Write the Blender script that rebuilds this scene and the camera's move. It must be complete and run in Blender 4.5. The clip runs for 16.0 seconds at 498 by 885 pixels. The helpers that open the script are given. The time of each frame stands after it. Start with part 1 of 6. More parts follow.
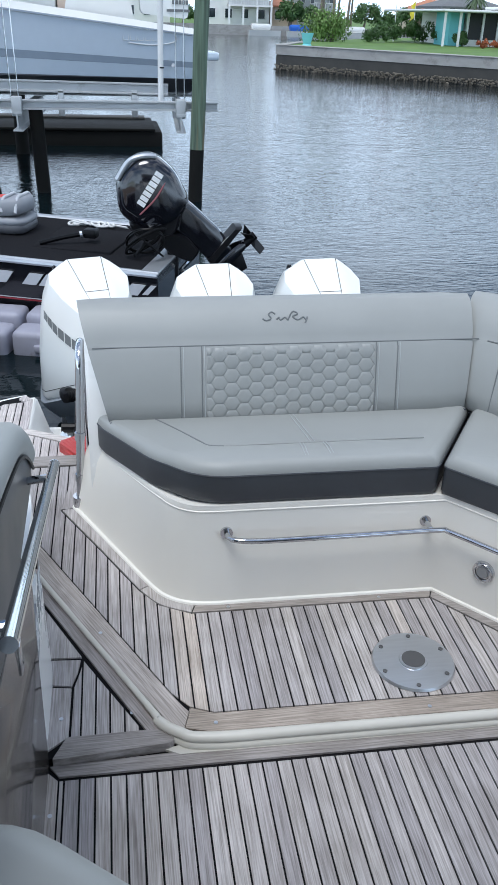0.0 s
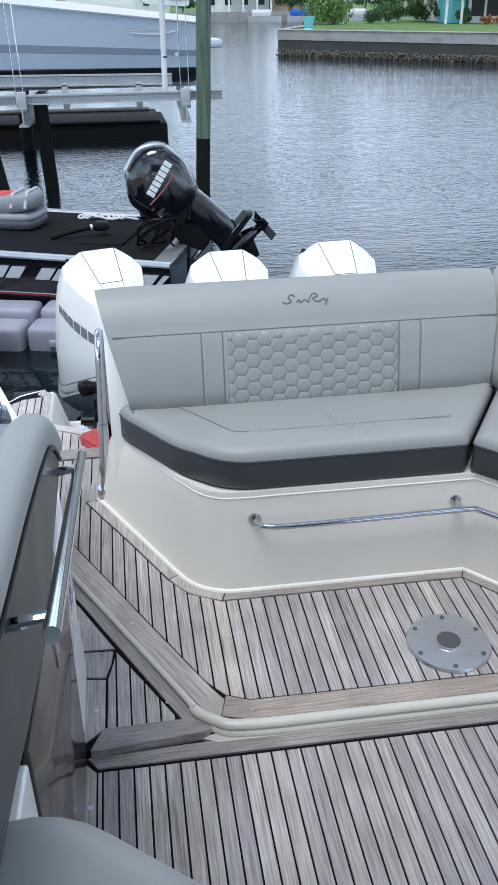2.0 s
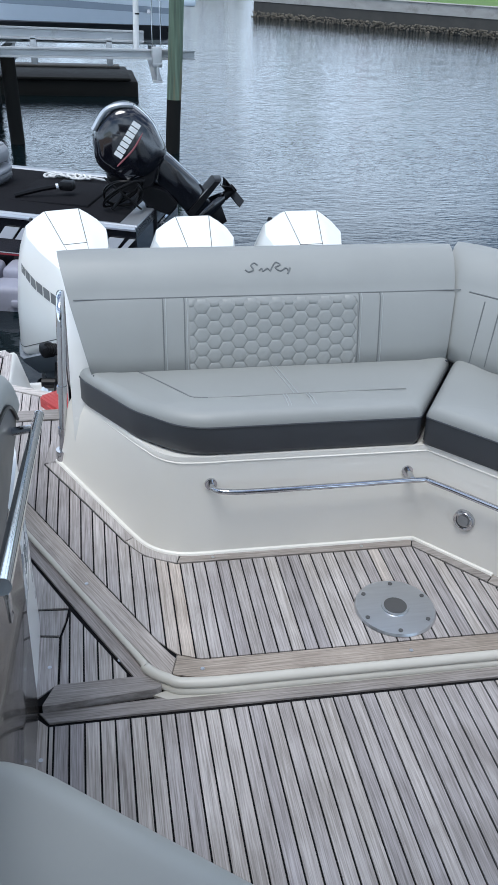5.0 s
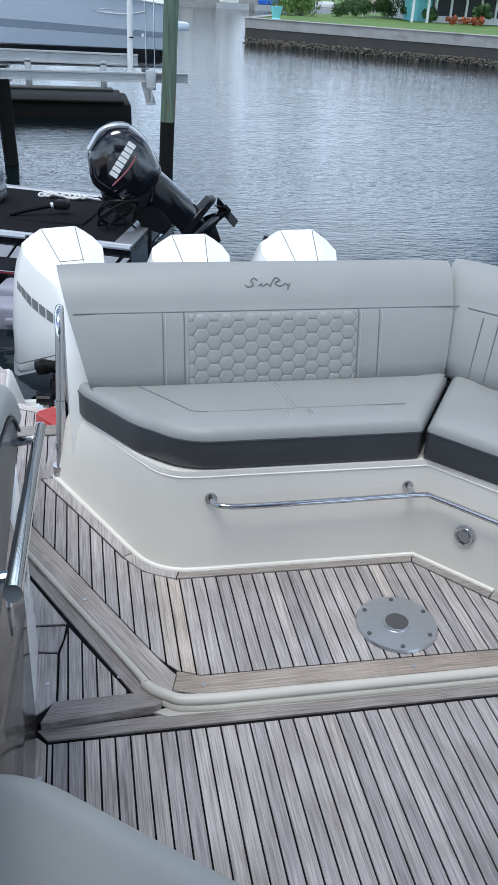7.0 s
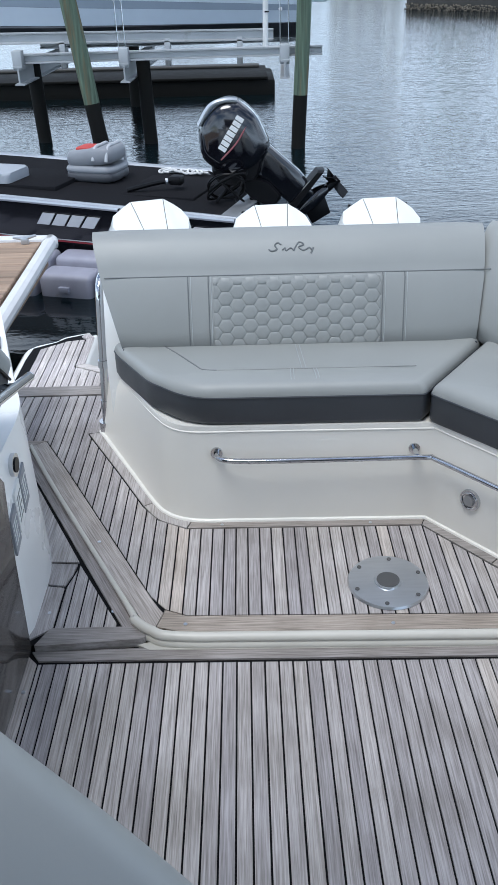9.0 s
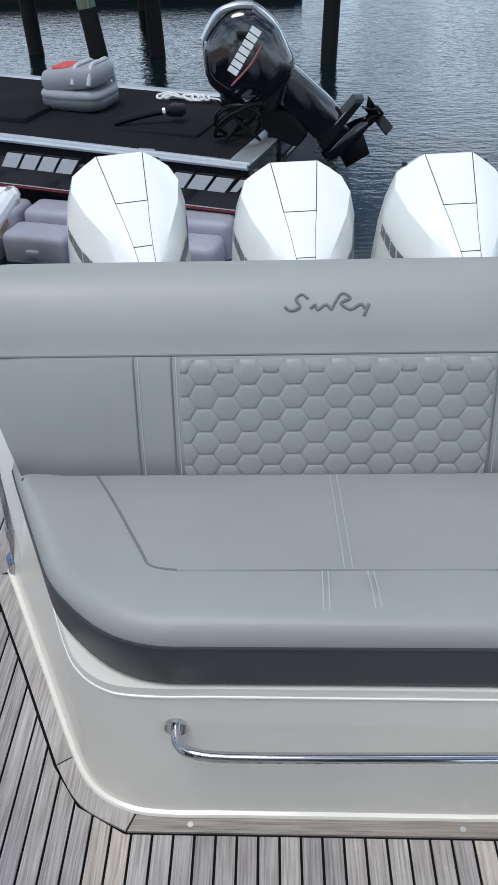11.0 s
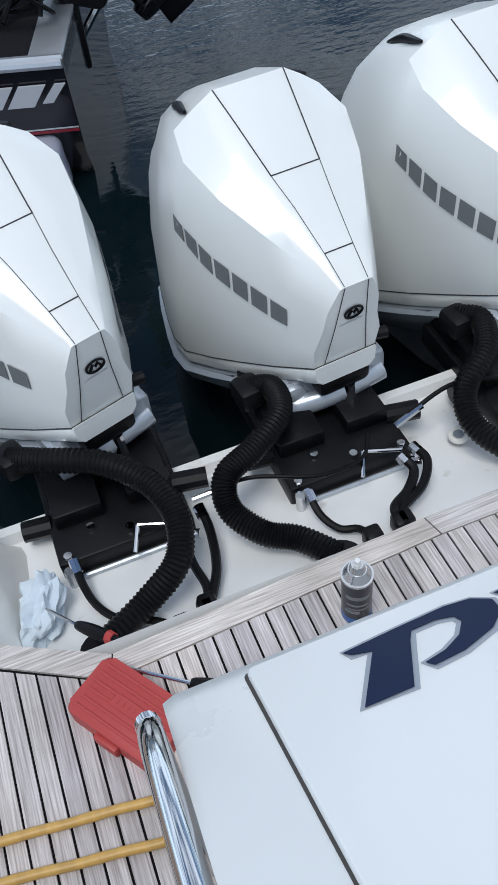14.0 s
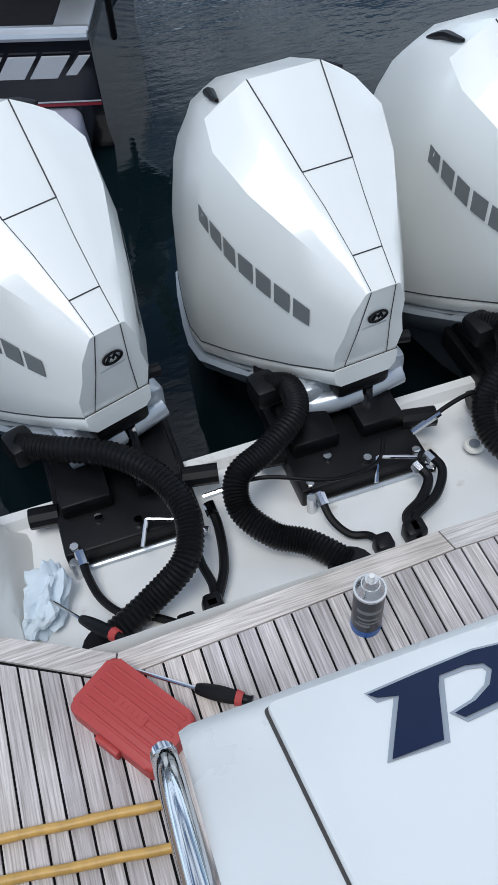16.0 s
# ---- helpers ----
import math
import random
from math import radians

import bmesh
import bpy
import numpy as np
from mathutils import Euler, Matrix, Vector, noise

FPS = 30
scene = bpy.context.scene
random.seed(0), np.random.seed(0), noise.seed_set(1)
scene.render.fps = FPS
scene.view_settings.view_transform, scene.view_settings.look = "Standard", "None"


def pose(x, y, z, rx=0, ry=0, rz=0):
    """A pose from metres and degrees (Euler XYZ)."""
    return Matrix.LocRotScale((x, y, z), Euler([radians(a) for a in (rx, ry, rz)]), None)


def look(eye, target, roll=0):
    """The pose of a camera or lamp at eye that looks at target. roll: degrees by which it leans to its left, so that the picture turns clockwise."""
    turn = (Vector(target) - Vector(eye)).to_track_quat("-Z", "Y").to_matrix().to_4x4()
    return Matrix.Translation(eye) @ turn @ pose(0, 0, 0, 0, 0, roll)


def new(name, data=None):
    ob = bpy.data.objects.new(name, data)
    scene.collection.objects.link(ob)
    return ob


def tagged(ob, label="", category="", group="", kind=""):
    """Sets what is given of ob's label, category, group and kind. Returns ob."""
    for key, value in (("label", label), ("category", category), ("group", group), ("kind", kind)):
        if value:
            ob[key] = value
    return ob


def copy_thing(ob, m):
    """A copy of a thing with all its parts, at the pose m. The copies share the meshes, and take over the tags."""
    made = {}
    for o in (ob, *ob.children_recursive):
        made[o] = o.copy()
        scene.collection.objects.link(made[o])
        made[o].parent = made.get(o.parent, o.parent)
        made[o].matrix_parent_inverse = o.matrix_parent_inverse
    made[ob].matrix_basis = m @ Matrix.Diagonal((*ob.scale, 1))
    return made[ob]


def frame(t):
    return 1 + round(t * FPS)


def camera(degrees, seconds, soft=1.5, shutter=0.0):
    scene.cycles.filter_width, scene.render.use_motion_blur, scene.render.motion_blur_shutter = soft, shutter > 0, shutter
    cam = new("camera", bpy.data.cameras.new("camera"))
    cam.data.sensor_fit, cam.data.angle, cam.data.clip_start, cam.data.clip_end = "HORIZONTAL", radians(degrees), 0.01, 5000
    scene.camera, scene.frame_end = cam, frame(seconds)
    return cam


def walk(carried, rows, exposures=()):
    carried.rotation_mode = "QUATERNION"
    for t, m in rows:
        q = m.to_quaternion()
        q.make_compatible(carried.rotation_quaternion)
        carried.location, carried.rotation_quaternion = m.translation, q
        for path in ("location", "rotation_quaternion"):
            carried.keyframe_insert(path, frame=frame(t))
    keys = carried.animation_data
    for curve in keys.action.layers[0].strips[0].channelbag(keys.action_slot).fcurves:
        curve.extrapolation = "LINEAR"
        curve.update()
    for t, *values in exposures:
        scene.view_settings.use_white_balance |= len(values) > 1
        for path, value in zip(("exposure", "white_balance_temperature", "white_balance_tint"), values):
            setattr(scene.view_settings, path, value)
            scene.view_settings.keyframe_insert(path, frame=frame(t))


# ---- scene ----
cam = camera(33.7, 16.0, 1.1)
PATH = [
    (0, (-0.239, 0.053, 1.758), (0.061, 1.802, 0.835), 2.0),
    (0.5, (-0.292, 0.042, 1.775), (0.006, 1.787, 0.843), 2.2),
    (1, (-0.288, 0.042, 1.774), (0.009, 1.786, 0.842), 1.9),
    (1.5, (-0.277, 0.067, 1.742), (0.01, 1.811, 0.805), 0.9),
    (2, (-0.268, 0.076, 1.732), (-0.006, 1.819, 0.786), -0.6),
    (2.5, (-0.275, 0.072, 1.752), (-0.036, 1.808, 0.788), -1.8),
    (3, (-0.264, 0.085, 1.728), (-0.029, 1.817, 0.757), -2.0),
    (3.5, (-0.265, 0.102, 1.713), (-0.01, 1.826, 0.732), -1.4),
    (4, (-0.256, 0.076, 1.719), (0.03, 1.784, 0.718), -0.2),
    (4.5, (-0.282, 0.013, 1.743), (0.083, 1.704, 0.74), 2.6),
    (5, (-0.255, 0.038, 1.744), (0.089, 1.729, 0.733), 2.5),
    (5.2, (-0.251, 0.052, 1.731), (0.095, 1.74, 0.716), 2.6),
    (7.3, (-0.29, 0.042, 1.717), (0.082, 1.755, 0.755), 3.0),
    (7.5, (-0.281, 0.039, 1.723), (0.04, 1.756, 0.749), 1.7),
    (8, (-0.154, -0.003, 1.733), (-0.005, 1.73, 0.746), -1.8),
    (8.5, (-0.017, -0.075, 1.735), (0.055, 1.653, 0.732), -2.0),
    (9, (0.193, -0.131, 1.719), (0.185, 1.591, 0.702), -1.5),
    (9.2, (0.271, -0.076, 1.708), (0.236, 1.639, 0.681), -1.1),
    (11.3, (0.233, 1.587, 1.515), (0.172, 3.185, 0.313), -1.8),
    (11.5, (0.178, 1.714, 1.51), (0.129, 3.302, 0.294), -2.0),
    (12, (0.033, 2.1, 1.466), (0.024, 3.647, 0.199), -2.7),
    (12.5, (-0.142, 2.398, 1.437), (-0.074, 3.866, 0.081), -3.6),
    (13, (-0.264, 2.603, 1.409), (-0.091, 4.015, 0.003), -5.5),
    (13.5, (-0.294, 2.879, 1.383), (-0.031, 4.215, -0.082), -7.6),
    (14, (-0.343, 3.022, 1.377), (0.013, 4.291, -0.127), -7.7),
    (14.5, (-0.382, 3.082, 1.391), (0.039, 4.301, -0.137), -6.3),
    (15, (-0.358, 3.079, 1.384), (0.072, 4.282, -0.155), -5.4),
    (15.5, (-0.359, 3.082, 1.387), (0.046, 4.289, -0.156), -4.8),
    (16, (-0.358, 3.099, 1.394), (-0.016, 4.327, -0.147), -4.6),
]
walk(cam, [(t, look(eye, target, roll)) for t, eye, target, roll in PATH], [(0, 0.21, 6080, 8), (9.2, 0.16, 6080, 8), (11.3, -0.06, 6280, 8), (12.0, -0.2, 6280, 8), (12.5, -0.23, 6280, 8), (13.0, -0.23, 6220, 8), (13.5, -0.23, 6180, 8), (16, -0.23, 6160, 8)])

# ---- light: bright, partly clouded sky, soft sun high over the bow ----
world = bpy.data.worlds.new("sky")
scene.world = world
world.use_nodes = True
wn, wl = world.node_tree.nodes, world.node_tree.links
wn.clear()
w_out = wn.new("ShaderNodeOutputWorld")
w_bg = wn.new("ShaderNodeBackground")
w_sky = wn.new("ShaderNodeTexSky")
w_sky.sky_type, w_sky.sun_disc = "NISHITA", False
SUN_EL, SUN_AZ = 70.0, 218.0
w_sky.sun_elevation, w_sky.sun_rotation = radians(SUN_EL), radians(SUN_AZ)
w_sky.dust_density, w_sky.ozone_density = 0.3, 2.2
w_co = wn.new("ShaderNodeTexCoord")
w_map = wn.new("ShaderNodeMapping")
w_map.inputs["Scale"].default_value = (1.6, 1.6, 4.2)
w_map.inputs["Location"].default_value = (0.35, 0.2, 0.0)
w_noise = wn.new("ShaderNodeTexNoise")
w_noise.inputs["Scale"].default_value, w_noise.inputs["Detail"].default_value = 1.9, 8.0
w_noise.inputs["Roughness"].default_value = 0.58
w_ramp = wn.new("ShaderNodeValToRGB")
w_ramp.color_ramp.elements[0].position, w_ramp.color_ramp.elements[1].position = 0.465, 0.61
w_mix = wn.new("ShaderNodeMix")
w_mix.data_type = "RGBA"
w_sep = wn.new("ShaderNodeSeparateXYZ")
w_low = wn.new("ShaderNodeMapRange")
w_low.inputs["From Min"].default_value, w_low.inputs["From Max"].default_value = 0.0, 0.55
w_low.inputs["To Min"].default_value, w_low.inputs["To Max"].default_value = 1.0, 0.0
w_cloud = wn.new("ShaderNodeMix")
w_cloud.data_type = "RGBA"
w_cloud.inputs["A"].default_value, w_cloud.inputs["B"].default_value = (11.5, 12.1, 13.2, 1), (13.0, 15.8, 19.2, 1)
w_cover = wn.new("ShaderNodeMath")
w_cover.operation, w_cover.inputs[1].default_value = "MULTIPLY_ADD", 0.11
wl.new(w_co.outputs["Generated"], w_sep.inputs["Vector"])
wl.new(w_sep.outputs["Z"], w_low.inputs["Value"])
wl.new(w_low.outputs["Result"], w_cloud.inputs["Factor"])
wl.new(w_cloud.outputs["Result"], w_mix.inputs["B"])
wl.new(w_low.outputs["Result"], w_cover.inputs[0])
wl.new(w_noise.outputs["Fac"], w_cover.inputs[2])
wl.new(w_co.outputs["Generated"], w_map.inputs["Vector"])
wl.new(w_map.outputs["Vector"], w_noise.inputs["Vector"])
wl.new(w_cover.outputs["Value"], w_ramp.inputs["Fac"])
wl.new(w_ramp.outputs["Color"], w_mix.inputs["Factor"])
wl.new(w_sky.outputs["Color"], w_mix.inputs["A"])
wl.new(w_mix.outputs["Result"], w_bg.inputs["Color"])
w_bg.inputs["Strength"].default_value = 0.115
wl.new(w_bg.outputs["Background"], w_out.inputs["Surface"])

sun_data = bpy.data.lights.new("sun", "SUN")
sun_data.energy, sun_data.angle, sun_data.color = 2.0, radians(26), (1.0, 0.965, 0.92)
sun = new("sun", sun_data)
az, el = radians(SUN_AZ), radians(SUN_EL)
sun_way = Vector((math.sin(az) * math.cos(el), math.cos(az) * math.cos(el), math.sin(el)))
sun.matrix_world = look(sun_way * 60, (0, 0, 0))


# ---- materials ----
def material(name, color, rough=0.5, metal=0.0, vary=0.0, scale=(6, 6, 6), bump=0.0, bump_scale=60.0, coat=0.0, per_object=0.0, dirt=None, spec=0.5):
    m = bpy.data.materials.new(name)
    m.use_nodes = True
    n, l = m.node_tree.nodes, m.node_tree.links
    b = n["Principled BSDF"]
    b.inputs["Base Color"].default_value = (*color, 1)
    b.inputs["Roughness"].default_value, b.inputs["Metallic"].default_value = rough, metal
    b.inputs["Coat Weight"].default_value, b.inputs["Coat Roughness"].default_value = coat, 0.06
    b.inputs["Specular IOR Level"].default_value = spec
    co = n.new("ShaderNodeTexCoord")
    mp = n.new("ShaderNodeMapping")
    mp.inputs["Scale"].default_value = scale
    l.new(co.outputs["Object"], mp.inputs["Vector"])
    src = None
    if vary:
        noise_a = n.new("ShaderNodeTexNoise")
        noise_a.inputs["Scale"].default_value, noise_a.inputs["Detail"].default_value = 1.0, 7.0
        l.new(mp.outputs["Vector"], noise_a.inputs["Vector"])
        hsv = n.new("ShaderNodeHueSaturation")
        hsv.inputs["Color"].default_value = (*color, 1)
        rng = n.new("ShaderNodeMapRange")
        rng.inputs["From Min"].default_value, rng.inputs["From Max"].default_value = 0.25, 0.75
        rng.inputs["To Min"].default_value, rng.inputs["To Max"].default_value = 1 - vary, 1 + vary
        l.new(noise_a.outputs["Fac"], rng.inputs["Value"])
        value = rng.outputs["Result"]
        if per_object:
            info = n.new("ShaderNodeObjectInfo")
            r2 = n.new("ShaderNodeMapRange")
            r2.inputs["To Min"].default_value, r2.inputs["To Max"].default_value = 1 - per_object, 1 + per_object
            l.new(info.outputs["Random"], r2.inputs["Value"])
            mul = n.new("ShaderNodeMath")
            mul.operation = "MULTIPLY"
            l.new(value, mul.inputs[0]), l.new(r2.outputs["Result"], mul.inputs[1])
            value = mul.outputs["Value"]
        l.new(value, hsv.inputs["Value"])
        src = hsv.outputs["Color"]
        rr = n.new("ShaderNodeMapRange")
        rr.inputs["To Min"].default_value, rr.inputs["To Max"].default_value = max(0.02, rough * 0.8), min(1, rough * 1.2)
        l.new(noise_a.outputs["Fac"], rr.inputs["Value"]), l.new(rr.outputs["Result"], b.inputs["Roughness"])
    if dirt:
        noise_d = n.new("ShaderNodeTexNoise")
        noise_d.inputs["Scale"].default_value, noise_d.inputs["Detail"].default_value = dirt[1], 9.0
        noise_d.inputs["Roughness"].default_value = 0.65
        l.new(mp.outputs["Vector"] if len(dirt) > 3 else co.outputs["Object"], noise_d.inputs["Vector"])
        rd = n.new("ShaderNodeValToRGB")
        rd.color_ramp.elements[0].position, rd.color_ramp.elements[1].position = dirt[2], dirt[2] + 0.18
        l.new(noise_d.outputs["Fac"], rd.inputs["Fac"])
        mx = n.new("ShaderNodeMix")
        mx.data_type = "RGBA"
        mx.inputs["B"].default_value = (*dirt[0], 1)
        if src is None:
            mx.inputs["A"].default_value = (*color, 1)
        else:
            l.new(src, mx.inputs["A"])
        l.new(rd.outputs["Color"], mx.inputs["Factor"])
        src = mx.outputs["Result"]
    if src is not None:
        l.new(src, b.inputs["Base Color"])
    if bump:
        noise_b = n.new("ShaderNodeTexNoise")
        noise_b.inputs["Scale"].default_value, noise_b.inputs["Detail"].default_value = bump_scale, 4.0
        l.new(co.outputs["Object"], noise_b.inputs["Vector"])
        bp = n.new("ShaderNodeBump")
        bp.inputs["Strength"].default_value, bp.inputs["Distance"].default_value = bump, 0.002
        l.new(noise_b.outputs["Fac"], bp.inputs["Height"])
        l.new(bp.outputs["Normal"], b.inputs["Normal"])
    return m


def teak_material(name, color, along="y"):
    """Weathered, silvered teak: long fine grain, paler and browner planks, fine grooves."""
    m = bpy.data.materials.new(name)
    m.use_nodes = True
    n, l = m.node_tree.nodes, m.node_tree.links
    b = n["Principled BSDF"]
    b.inputs["Roughness"].default_value = 0.72
    co, info = n.new("ShaderNodeTexCoord"), n.new("ShaderNodeObjectInfo")
    shift = n.new("ShaderNodeVectorMath")
    shift.operation = "MULTIPLY_ADD"
    shift.inputs[1].default_value = (17.0, 23.0, 5.0)
    l.new(info.outputs["Random"], shift.inputs[0])
    l.new(co.outputs["Object"], shift.inputs[2])
    mp = n.new("ShaderNodeMapping")
    mp.vector_type = "TEXTURE"
    mp.inputs["Scale"].default_value = (1 / 7, 1 / 260, 1 / 60) if along == "x" else (1 / 260, 1 / 7, 1 / 60)
    mp.inputs["Rotation"].default_value = (0, 0, radians(28) if along == "diagonal" else 0)
    l.new(shift.outputs["Vector"], mp.inputs["Vector"])
    grain = n.new("ShaderNodeTexNoise")
    grain.inputs["Scale"].default_value, grain.inputs["Detail"].default_value = 1.0, 6.0
    grain.inputs["Roughness"].default_value = 0.6
    l.new(mp.outputs["Vector"], grain.inputs["Vector"])
    blot = n.new("ShaderNodeTexNoise")
    blot.inputs["Scale"].default_value, blot.inputs["Detail"].default_value = 5.0, 5.0
    l.new(co.outputs["Object"], blot.inputs["Vector"])
    ramp = n.new("ShaderNodeValToRGB")
    ramp.color_ramp.elements[0].position, ramp.color_ramp.elements[0].color = 0.31, (color[0] * 0.52, color[1] * 0.5, color[2] * 0.48, 1)
    ramp.color_ramp.elements[1].position, ramp.color_ramp.elements[1].color = 0.67, (color[0] * 1.22, color[1] * 1.22, color[2] * 1.22, 1)
    l.new(grain.outputs["Fac"], ramp.inputs["Fac"])
    tint = n.new("ShaderNodeMix")
    tint.data_type, tint.blend_type = "RGBA", "MULTIPLY"
    tint.inputs["Factor"].default_value = 1.0
    tramp = n.new("ShaderNodeValToRGB")
    tramp.color_ramp.elements[0].color, tramp.color_ramp.elements[1].color = (0.74, 0.74, 0.78, 1), (1.14, 1.06, 0.96, 1)
    e = tramp.color_ramp.elements.new(0.85)
    e.color = (1.0, 1.0, 1.0, 1)
    l.new(info.outputs["Random"], tramp.inputs["Fac"])
    l.new(ramp.outputs["Color"], tint.inputs["A"]), l.new(tramp.outputs["Color"], tint.inputs["B"])
    t2 = n.new("ShaderNodeMix")
    t2.data_type, t2.blend_type = "RGBA", "MULTIPLY"
    t2.inputs["Factor"].default_value = 1.0
    bramp = n.new("ShaderNodeValToRGB")
    bramp.color_ramp.elements[0].position, bramp.color_ramp.elements[0].color = 0.33, (0.84, 0.83, 0.82, 1)
    bramp.color_ramp.elements[1].position, bramp.color_ramp.elements[1].color = 0.62, (1.08, 1.08, 1.1, 1)
    l.new(blot.outputs["Fac"], bramp.inputs["Fac"])
    l.new(tint.outputs["Result"], t2.inputs["A"]), l.new(bramp.outputs["Color"], t2.inputs["B"])
    l.new(t2.outputs["Result"], b.inputs["Base Color"])
    bp = n.new("ShaderNodeBump")
    bp.inputs["Strength"].default_value, bp.inputs["Distance"].default_value = 0.35, 0.001
    l.new(grain.outputs["Fac"], bp.inputs["Height"]), l.new(bp.outputs["Normal"], b.inputs["Normal"])
    return m


TEAK = teak_material("weathered teak", (0.465, 0.436, 0.414))
TEAK_PALE = teak_material("sun-bleached teak", (0.66, 0.61, 0.575))
TEAK_PALE_X = teak_material("sun-bleached teak across", (0.61, 0.58, 0.555), "x")
TEAK_X = teak_material("weathered teak across", (0.33, 0.305, 0.283), "x")
TEAK_EDGE = teak_material("weathered teak margin", (0.43, 0.39, 0.355), "diagonal")
CAULK = material("black caulk", (0.006, 0.006, 0.007), 0.85, vary=0.2)
CAULK.node_tree.nodes["Principled BSDF"].inputs["Specular IOR Level"].default_value = 0.15
GEL = material("white gelcoat", (0.80, 0.79, 0.75), 0.22, vary=0.03, scale=(3, 3, 3), coat=0.5)
GEL_WARM = material("cream gelcoat", (0.80, 0.775, 0.71), 0.3, vary=0.03, scale=(2, 2, 2), coat=0.4)
GEL_COLD = material("white deck gelcoat", (0.80, 0.805, 0.785), 0.28, vary=0.02, scale=(2, 2, 2), coat=0.3)
WELL = material("white splash well gelcoat", (0.80, 0.80, 0.78), 0.4, vary=0.05, scale=(4, 4, 4), dirt=((0.42, 0.38, 0.3), 7.0, 0.62))
VINYL = material("light grey vinyl", (0.300, 0.308, 0.294), 0.46, vary=0.04, scale=(5, 5, 5), bump=0.03, bump_scale=420)
VINYL_DARK = material("charcoal vinyl", (0.042, 0.047, 0.054), 0.45, vary=0.08, bump=0.12, bump_scale=420)
STITCH = material("pale stitching", (0.40, 0.42, 0.42), 0.7)
# dark tone paints the shade inside seams and folds; also the badge's thread
SEAM = material("seam shade and badge thread", (0.16, 0.17, 0.17), 0.7)
STEEL = material("polished stainless steel", (0.58, 0.585, 0.60), 0.08, 1.0, vary=0.02)
BRUSHED = material("brushed aluminium", (0.62, 0.64, 0.67), 0.33, 1.0, vary=0.06, scale=(8, 90, 8))
COWL = material("pearl white cowl paint", (0.82, 0.825, 0.785), 0.3, vary=0.015, scale=(2, 2, 2), coat=0.45)
COWL_LINE = material("panel gap", (0.03, 0.03, 0.03), 0.6)
DECAL = material("grey decal", (0.16, 0.17, 0.17), 0.45)
DECAL_PALE = material("silver decal", (0.55, 0.57, 0.58), 0.4)
GREY_CAST = material("grey painted casting", (0.30, 0.33, 0.36), 0.35, 0.3, vary=0.08)
SILVER_CAST = material("silver painted casting", (0.50, 0.54, 0.58), 0.3, 0.5, vary=0.06)
BLACK = material("black plastic", (0.005, 0.005, 0.006), 0.4, vary=0.15, spec=0.2)
RUBBER = material("black rubber", (0.004, 0.004, 0.0045), 0.42, vary=0.15, spec=0.18)
BLACK_PAINT = material("glossy black paint", (0.006, 0.006, 0.009), 0.12, vary=0.1, coat=0.8)
NAVY = material("navy lettering", (0.004, 0.013, 0.05), 0.45, vary=0.1, spec=0.2)
OUTLINE = material("silver grey lettering edge", (0.33, 0.36, 0.4), 0.35)
RED = material("red case plastic", (0.42, 0.05, 0.045), 0.5, vary=0.08, bump=0.15, bump_scale=200)
RED_CLOTH = material("red fabric", (0.5, 0.06, 0.05), 0.8, vary=0.1)
BAMBOO = material("varnished bamboo pole", (0.55, 0.33, 0.09), 0.4, vary=0.25, scale=(30, 6, 6))
PAPER = material("pale blue paper towel", (0.62, 0.70, 0.76), 0.85, vary=0.06, scale=(30, 30, 30))
CARPET = material("charcoal boat carpet", (0.014, 0.014, 0.016), 0.95, vary=0.3, scale=(60, 60, 60), bump=0.6, bump_scale=300, spec=0.05)
ALU = material("dull aluminium", (0.50, 0.52, 0.54), 0.4, 0.8, vary=0.1, scale=(3, 3, 3))
GALV = material("weathered lift aluminium", (0.46, 0.475, 0.48), 0.5, 0.35, vary=0.12, scale=(2, 2, 2), dirt=((0.28, 0.27, 0.25), 3.0, 0.6))
SKIFF_SIDE = material("black skiff hull paint", (0.010, 0.010, 0.013), 0.18, vary=0.1, coat=0.5)
SKIFF_LOW = material("grey skiff hull", (0.17, 0.175, 0.19), 0.3, vary=0.1)
PLASTIC_DOCK = material("lavender grey plastic float", (0.33, 0.33, 0.39), 0.55, vary=0.1, dirt=((0.16, 0.15, 0.13), 5.0, 0.6))
GREY_SEAT = material("grey seat vinyl", (0.24, 0.25, 0.27), 0.5, vary=0.08)
ROPE = material("white rope", (0.68, 0.68, 0.66), 0.8, vary=0.1, scale=(40, 40, 40))
HULL_BLUE = material("ice blue hull gelcoat", (0.53, 0.60, 0.67), 0.2, vary=0.02, coat=0.5)
HULL_GREY = material("slate hull stripe", (0.30, 0.35, 0.41), 0.25, vary=0.03)
HULL_DARK = material("dark antifouling paint", (0.05, 0.055, 0.065), 0.5, vary=0.15)
PILING = material("green treated piling", (0.105, 0.15, 0.105), 0.85, vary=0.6, scale=(22, 22, 1.2), bump=0.9, bump_scale=35, dirt=((0.17, 0.11, 0.05), 0.35, 0.50, True))
PILING_WET = material("wet dark piling", (0.008, 0.008, 0.007), 0.8, vary=0.3, bump=0.8, bump_scale=40)
PILING_WET.node_tree.nodes["Principled BSDF"].inputs["Specular IOR Level"].default_value = 0.2
CONCRETE = material("weathered concrete", (0.33, 0.32, 0.30), 0.9, vary=0.18, scale=(1.2, 1.2, 3), dirt=((0.16, 0.15, 0.13), 0.9, 0.55))
BEAD = material("grey cream bead", (0.55, 0.53, 0.475), 0.35, vary=0.05)
CONCRETE_WET = material("tide stained concrete", (0.045, 0.042, 0.036), 0.7, vary=0.3, scale=(2, 2, 2))
